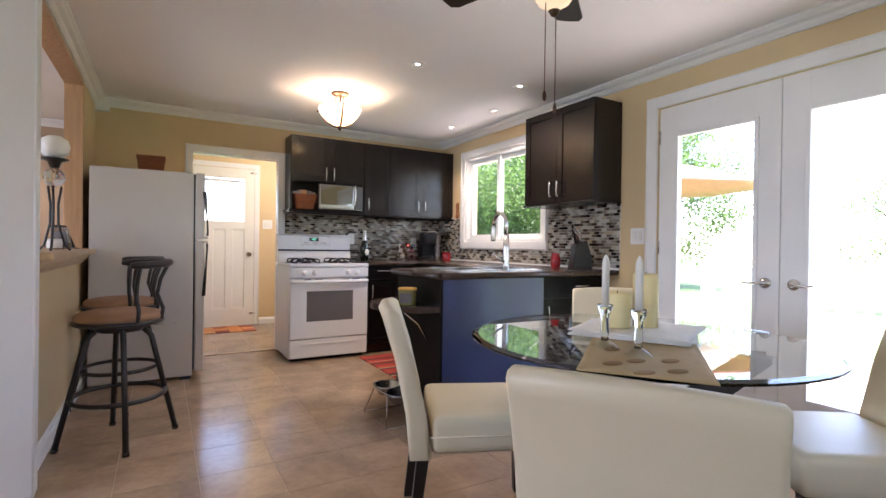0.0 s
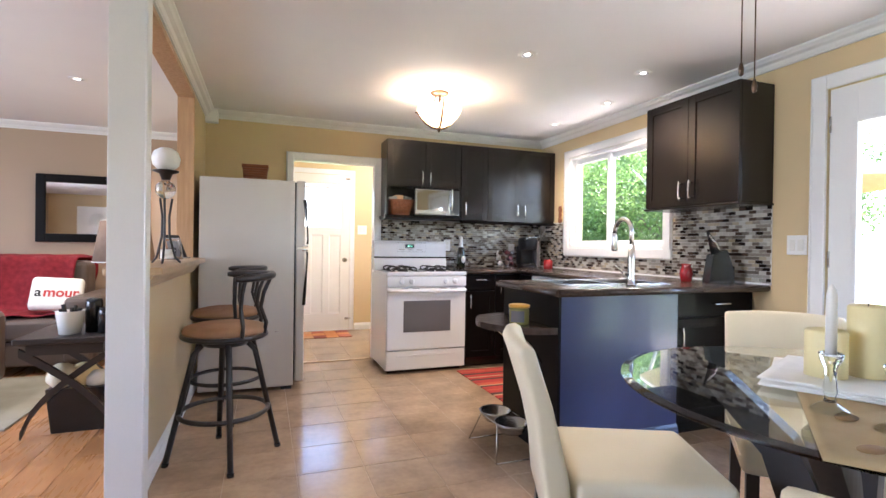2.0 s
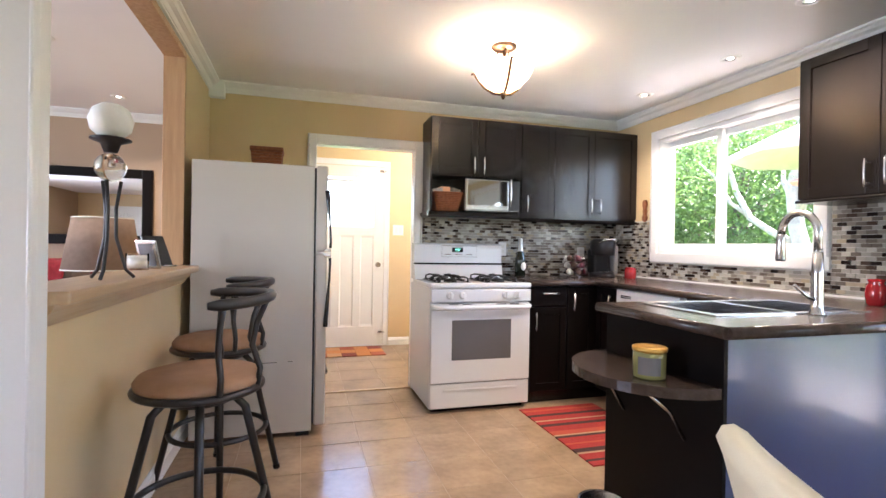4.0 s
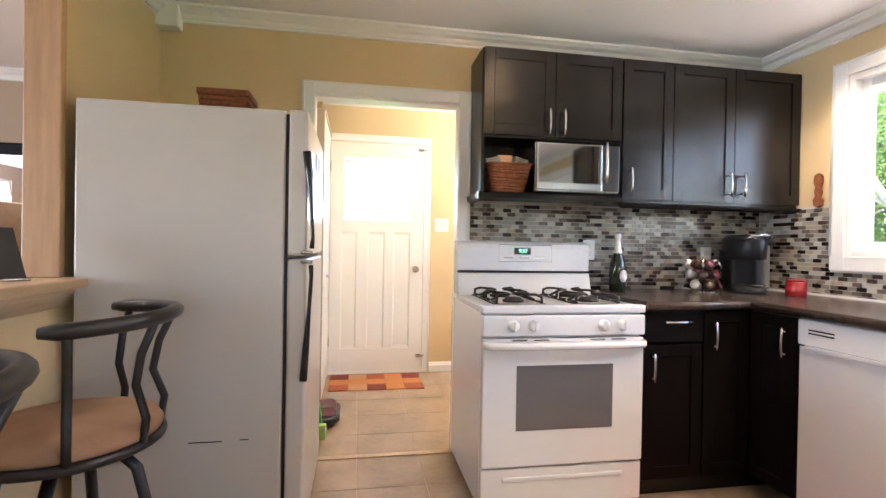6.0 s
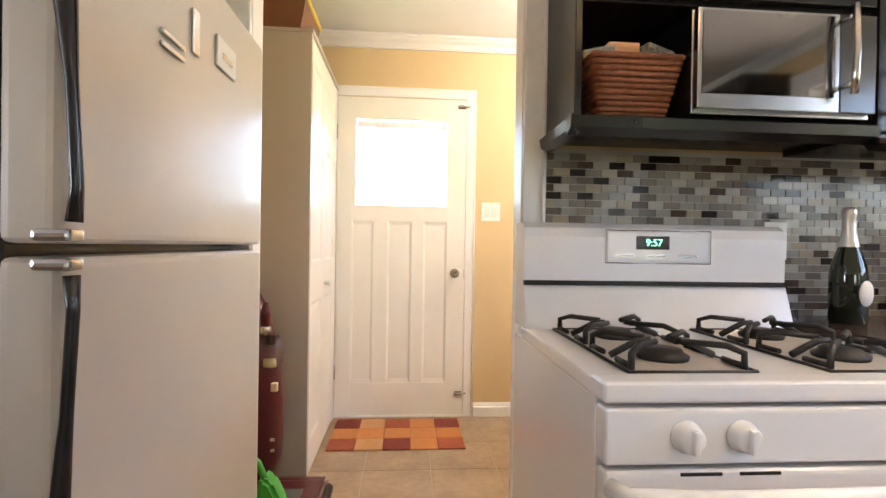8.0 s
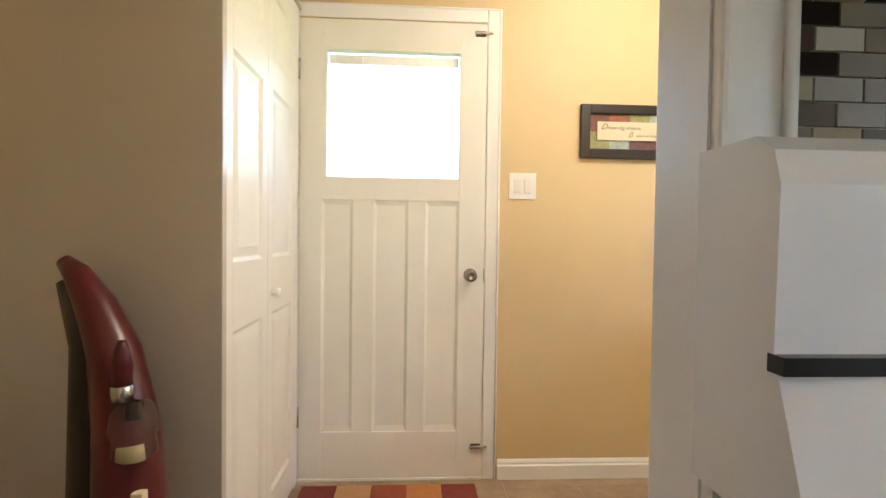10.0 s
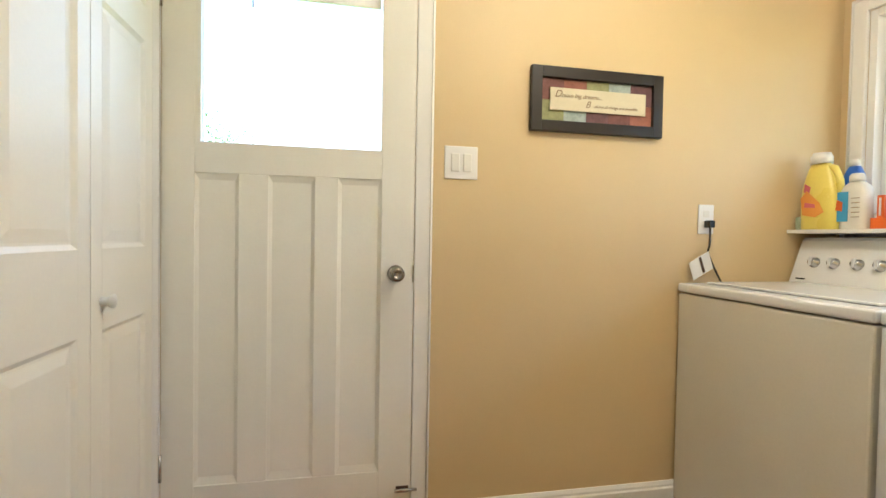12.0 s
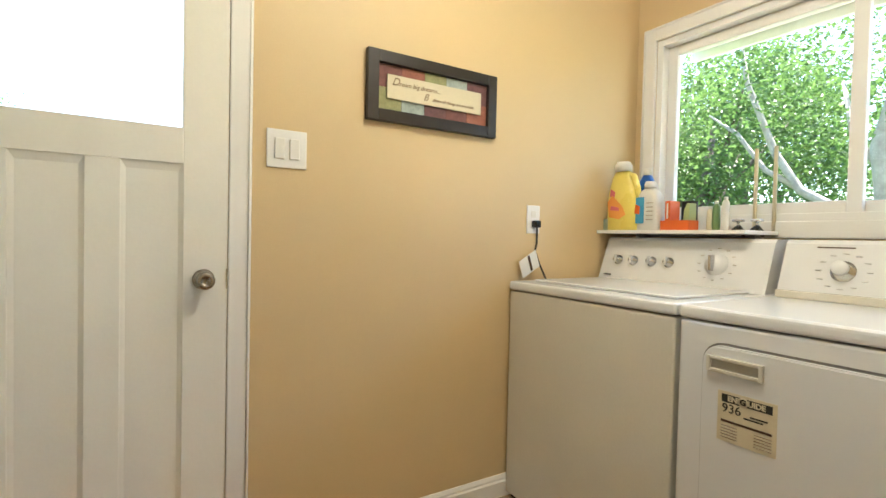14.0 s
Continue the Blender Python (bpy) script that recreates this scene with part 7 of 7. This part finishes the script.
def crown_mesh(seed, n, rx, rz):
    """A loose crown of small leaves in clumps, thinner towards the outside."""
    rnd = random.Random(seed)
    clumps = []
    for _ in range(70):
        a, e, r = rnd.uniform(0, 2 * math.pi), rnd.uniform(-0.9, 1), rnd.uniform(0.25, 1) ** 0.5
        c = math.sqrt(1 - e * e)
        clumps.append((rx * r * c * math.cos(a), rx * r * c * math.sin(a), rz * r * e, rnd.uniform(0.25, 0.5)))
    vs, fs = [], []
    for _ in range(n):
        cx, cy, cz, s = rnd.choice(clumps)
        p = Vector((cx + rnd.gauss(0, s), cy + rnd.gauss(0, s), cz + rnd.gauss(0, s * 0.7)))
        m = Euler((rnd.uniform(-1, 1), rnd.uniform(-1, 1), rnd.uniform(0, 6.3))).to_matrix()
        L, w = rnd.uniform(0.06, 0.11), rnd.uniform(0.02, 0.038)
        k = len(vs)
        for q in ((-L / 2, 0, 0), (0, -w, 0.012), (L / 2, 0, -0.01), (0, w, 0.012)):
            vs.append(p + m @ Vector(q))
        fs.append((k, k + 1, k + 2, k + 3))
    me = bpy.data.meshes.new("crown")
    me.from_pydata(vs, [], fs)
    return me


def leaf_material():
    m = mat("leaf_green", (0.13, 0.20, 0.06), (0.06, 0.115, 0.03), 0.45, scale=1.0, fine=8)
    n, l = m.node_tree.nodes, m.node_tree.links
    p = n["Principled BSDF"]
    src = p.inputs["Base Color"].links[0].from_socket
    geo, hsv, mr = n.new("ShaderNodeNewGeometry"), n.new("ShaderNodeHueSaturation"), n.new("ShaderNodeMapRange")
    mr.inputs[3].default_value, mr.inputs[4].default_value = 0.75, 1.35
    l.new(geo.outputs["Random Per Island"], mr.inputs[0])
    l.new(mr.outputs[0], hsv.inputs["Value"])
    l.new(src, hsv.inputs["Color"])
    l.new(hsv.outputs[0], p.inputs["Base Color"])
    tr, mix, out = n.new("ShaderNodeBsdfTranslucent"), n.new("ShaderNodeMixShader"), n["Material Output"]
    l.new(hsv.outputs[0], tr.inputs["Color"])
    mix.inputs[0].default_value = 0.5
    l.new(p.outputs[0], mix.inputs[1])
    l.new(tr.outputs[0], mix.inputs[2])
    l.new(mix.outputs[0], out.inputs[0])
    return m


M_LEAVES = leaf_material()
crowns = [crown_mesh(k, n, 2.3, 2.1) for k, n in enumerate((24000, 20000, 6000))]
for c in crowns:
    c.materials.append(M_LEAVES)
trnd = random.Random(5)
spots = [(11.5, 12.0, 2.0, 1.25, 0), (14.0, 16.0, 2.2, 1.3, 1), (10.6, 16.2, 2.0, 1.05, 1), (17.0, 5.2, 1.6, 0.9, 2), (20.0, 1.0, 1.8, 1.0, 2), (18.0, 14.5, 2.8, 1.6, 1), (19.5, 19.5, 3.0, 1.7, 0), (9.6, 21.0, 2.4, 1.2, 1), (-5.0, 26.0, 2.5, 1.3, 2), (15.0, 22.0, 3.0, 1.6, 0)]
for k, (x, y, h, s, kind_) in enumerate(spots):
    t = thing("tree", (x, y, -0.38), "leafy green garden tree with forked grey trunk", "tree", "garden trees")
    bm = bmesh.new()
    b = (x, y, -0.38)
    tube(bm, [b, (x + 0.05, y, 0.6), (x - 0.05, y + 0.08, h), (x + 0.1, y, h + 1.2 * s)], [0.17 * s, 0.14 * s, 0.11 * s, 0.04 * s], 10)
    for q in range(6):
        a, z = trnd.uniform(0, 6.28), trnd.uniform(0.7, h + 0.5)
        L = trnd.uniform(0.9, 1.7) * s
        tube(bm, [(x, y, z), (x + 0.45 * L * math.cos(a), y + 0.45 * L * math.sin(a), z + 0.35 * L), (x + L * math.cos(a), y + L * math.sin(a), z + 0.9 * L)], [0.06 * s, 0.04 * s, 0.012 * s], 8)
    part("trunk", bm, M_BARK, t)
    cr = new("crown", crowns[kind_])
    cr.parent = t
    cr.matrix_basis = Matrix.Translation((0, 0, h + 0.9 * s)) @ pose(0, 0, 0, 0, 0, 57 * k) @ Matrix.Diagonal((s, s, s, 1))
M_PALEBARK = mat("pale_bark", (0.36, 0.32, 0.27), (0.22, 0.19, 0.16), 0.9, scale=8, bump=0.6, fine=40)
t = thing("tree", (8.5, 8.05, -0.38), "pale-barked garden tree with crooked limbs", "tree", "garden trees")
part("trunk", rtube([(8.5, 8.05, -0.38), (8.5, 8.07, 1.2), (8.5, 8.19, 1.57), (8.5, 8.28, 2.25), (8.55, 8.15, 3.0), (8.6, 8.3, 4.0)], [0.17, 0.13, 0.12, 0.10, 0.07, 0.03], 12), M_PALEBARK, t)
for pts, rs in (([(8.5, 8.08, 1.25), (8.5, 8.6, 1.5), (8.5, 9.07, 1.79), (8.5, 9.38, 2.3), (8.52, 9.79, 3.37), (8.5, 9.9, 4.1)], [0.07, 0.06, 0.055, 0.05, 0.035, 0.02]), ([(8.5, 9.12, 1.84), (8.5, 9.5, 2.1), (8.5, 9.89, 2.66), (8.5, 10.3, 3.0)], [0.04, 0.035, 0.03, 0.015]), ([(8.5, 8.2, 1.7), (8.5, 7.95, 2.45), (8.5, 7.7, 3.3)], [0.08, 0.06, 0.03]), ([(8.5, 8.22, 1.95), (8.7, 8.6, 2.4), (8.9, 8.8, 3.2)], [0.05, 0.04, 0.02])):
    part("limb", rtube(pts, rs, 10), M_PALEBARK, t)
cr = new("crown", crowns[2])
cr.parent = t
cr.matrix_basis = Matrix.Translation((0.3, 0.6, 4.1)) @ Matrix.Diagonal((0.9, 0.9, 0.75, 1))
hedge = [(9.6, 8.6), (10.4, 10.6), (9.8, 13.0), (12.4, 14.2)]
for k, (x, y) in enumerate(hedge):
    t = thing("shrub", (x, y, -0.38), "dense green garden shrub", "shrub", "garden shrubs")
    part("stems", rtube([(x, y, -0.38), (x + 0.05, y, 0.1), (x, y + 0.05, 0.7)], [0.05, 0.04, 0.02], 8), M_BARK, t)
    cr = new("crown", crowns[k % 2])
    cr.parent = t
    cr.matrix_basis = Matrix.Translation((0, 0, 0.95)) @ pose(0, 0, 0, 0, 0, 91 * k) @ Matrix.Diagonal((0.5, 0.5, 0.48, 1))


# pieces: floor tiles, planks and backsplash mosaic
def shared_box(name, w, d, h, r, material):
    bm = bmesh.new()
    box(bm, 0, 0, 0, w, d, h)
    if r:
        top = [e for e in bm.edges if all(v.co.z > h - 1e-6 for v in e.verts)]
        bmesh.ops.bevel(bm, geom=top, offset=r, segments=1, affect="EDGES")
    return mesh_of(name, bm, material)


P = 0.333
tile = shared_box("tile", P - 0.003, P - 0.003, 0.006, 0.0006, M_TILE)
X0, Y0 = 0.915 - 3 * P - 0.0, 5.96 - 23 * P
for i in range(11):
    for j in range(29):
        x, y = X0 + i * P, Y0 + j * P
        if x < -0.12 - P or x > XE - 0.02 or y > YL or y < -1.6:
            continue
        if x < XP1 and y > 3.1:
            continue
        o = new("tile", tile)
        o.parent = floor
        o.location = (x + 0.0015, y + 0.0015, -0.006)

plank = shared_box("plank", 0.188, 1.2, 0.008, 0.001, M_LAM)
for i in range(14):
    for j in range(6):
        x, y = -0.315 - 0.19 * i, 2.2 + 1.203 * j - 0.4 * (i % 3)
        if y + 1.2 > 7.17:
            continue
        o = new("plank", plank)
        o.parent = floor_living
        o.location = (x, y, -0.008)


def mosaic_material(name, island):
    m = bpy.data.materials.new(name)
    m.use_nodes = True
    n, l = m.node_tree.nodes, m.node_tree.links
    p = n["Principled BSDF"]
    src = n.new("ShaderNodeNewGeometry").outputs["Random Per Island"] if island else n.new("ShaderNodeObjectInfo").outputs["Random"]
    ramp = n.new("ShaderNodeValToRGB")
    ramp.color_ramp.interpolation = "CONSTANT"
    # Tile tones; the beige and brown also carry the east wall's warm light.
    stops = [(0, (0.33, 0.31, 0.27)), (0.2, (0.15, 0.125, 0.10)), (0.36, (0.018, 0.012, 0.010)), (0.49, (0.46, 0.43, 0.37)), (0.66, (0.24, 0.21, 0.175)), (0.80, (0.075, 0.050, 0.036)), (0.9, (0.38, 0.32, 0.23))]
    els = ramp.color_ramp.elements
    for k, (pos, c) in enumerate(stops):
        e = els[k] if k < 2 else els.new(pos)
        e.position, e.color = pos, (*c, 1)
    l.new(src, ramp.inputs[0])
    l.new(ramp.outputs[0], p.inputs["Base Color"])
    p.inputs["Roughness"].default_value = 0.14
    p.inputs["Specular IOR Level"].default_value = 0.22
    geo, no, bp = n.new("ShaderNodeNewGeometry"), n.new("ShaderNodeTexNoise"), n.new("ShaderNodeBump")
    no.inputs["Scale"].default_value, bp.inputs["Strength"].default_value, bp.inputs["Distance"].default_value = 30, 0.05, 0.002
    l.new(geo.outputs["Position"], no.inputs["Vector"])
    l.new(no.outputs[0], bp.inputs["Height"])
    l.new(bp.outputs[0], p.inputs["Normal"])
    return m


M_MOSA, M_MOSB = mosaic_material("glass_mosaic", False), mosaic_material("glass_mosaic_joined", True)
M_JOINT = mat("mosaic_joint", (0.60, 0.57, 0.51), None, 0.85)
bs = thing("backsplash", (2.4, YB, CT), "grey brown and white glass mosaic backsplash", "backsplash", kind="structure")
part("joint_bed", rbox(1.512, YB - 0.004, 0.89, XE - 0.001, YB - 0.0005, 1.41), M_JOINT, bs)
bm = bmesh.new()
for y0, y1, z1 in ((3.265, 4.045, 1.425), (4.045, 5.475, 1.064), (5.475, YB - 0.004, 1.41)):
    box(bm, XE - 0.004, y0, CT, XE - 0.0005, y1, z1)
part("joint_bed", bm, M_JOINT, bs)
TW, TH, G = 0.046, 0.0208, 0.002
def piece(name, w, axis):
    bm = bmesh.new()
    box(bm, 0, -0.0085, 0, w, -0.004, TH) if axis == 1 else box(bm, -0.0085, 0, 0, -0.004, w, TH)
    return mesh_of(name, bm, M_MOSA)


whole = piece("mosaic_tile", TW, 1)
rest = []
count = 0
rows = int((1.408 - 0.90) / (TH + G))
for r in range(rows):
    z = 0.897 + r * (TH + G)
    x = 1.514 - (TW / 2 if r % 2 else 0)
    while x < XE - 0.012:
        a, b = max(x, 1.514), min(x + TW, XE - 0.010)
        if b - a > 0.01:
            if b - a > TW - 1e-4 and 1.5 < a < 2.5 and z > 0.93 and count < 290 and not (RX0 < a < RX1 - 0.06 and z < 1.15):
                o = new("mosaic_tile", whole)
                o.parent = bs
                o.matrix_basis = bs.matrix_basis.inverted() @ Matrix.Translation((a, YB, z))
                count += 1
            else:
                rest.append((a, YB - 0.0085, z, b, YB - 0.004, z + TH))
        x += TW + G
for y0, y1, z1 in ((3.267, 4.043, 1.42), (4.043, 5.473, 1.062), (5.473, YB - 0.011, 1.408)):
    for r in range(26):
        z = 0.897 + r * (TH + G)
        if z + TH > z1:
            break
        y = 3.2 - (TW / 2 if r % 2 else 0)
        while y < y1:
            a, b = max(y, y0), min(y + TW, y1)
            if b - a > 0.008:
                rest.append((XE - 0.0085, a, z, XE - 0.004, b, z + TH))
            y += TW + G
vs, fs = [], []
for x0, y0, z0, x1, y1, z1 in rest:
    k = len(vs)
    vs += [(x, y, z) for x in (x0, x1) for y in (y0, y1) for z in (z0, z1)]
    fs += [tuple(k + q for q in f) for f in ((0, 1, 3, 2), (4, 6, 7, 5), (0, 4, 5, 1), (2, 3, 7, 6), (0, 2, 6, 4), (1, 5, 7, 3))]
me = bpy.data.meshes.new("mosaic_rest")
me.from_pydata(vs, [], fs)
me.materials.append(M_MOSB)
o = new("mosaic_rest", me)
o.parent = bs
o.matrix_basis = bs.matrix_basis.inverted()
o["kind"] = "stuff"
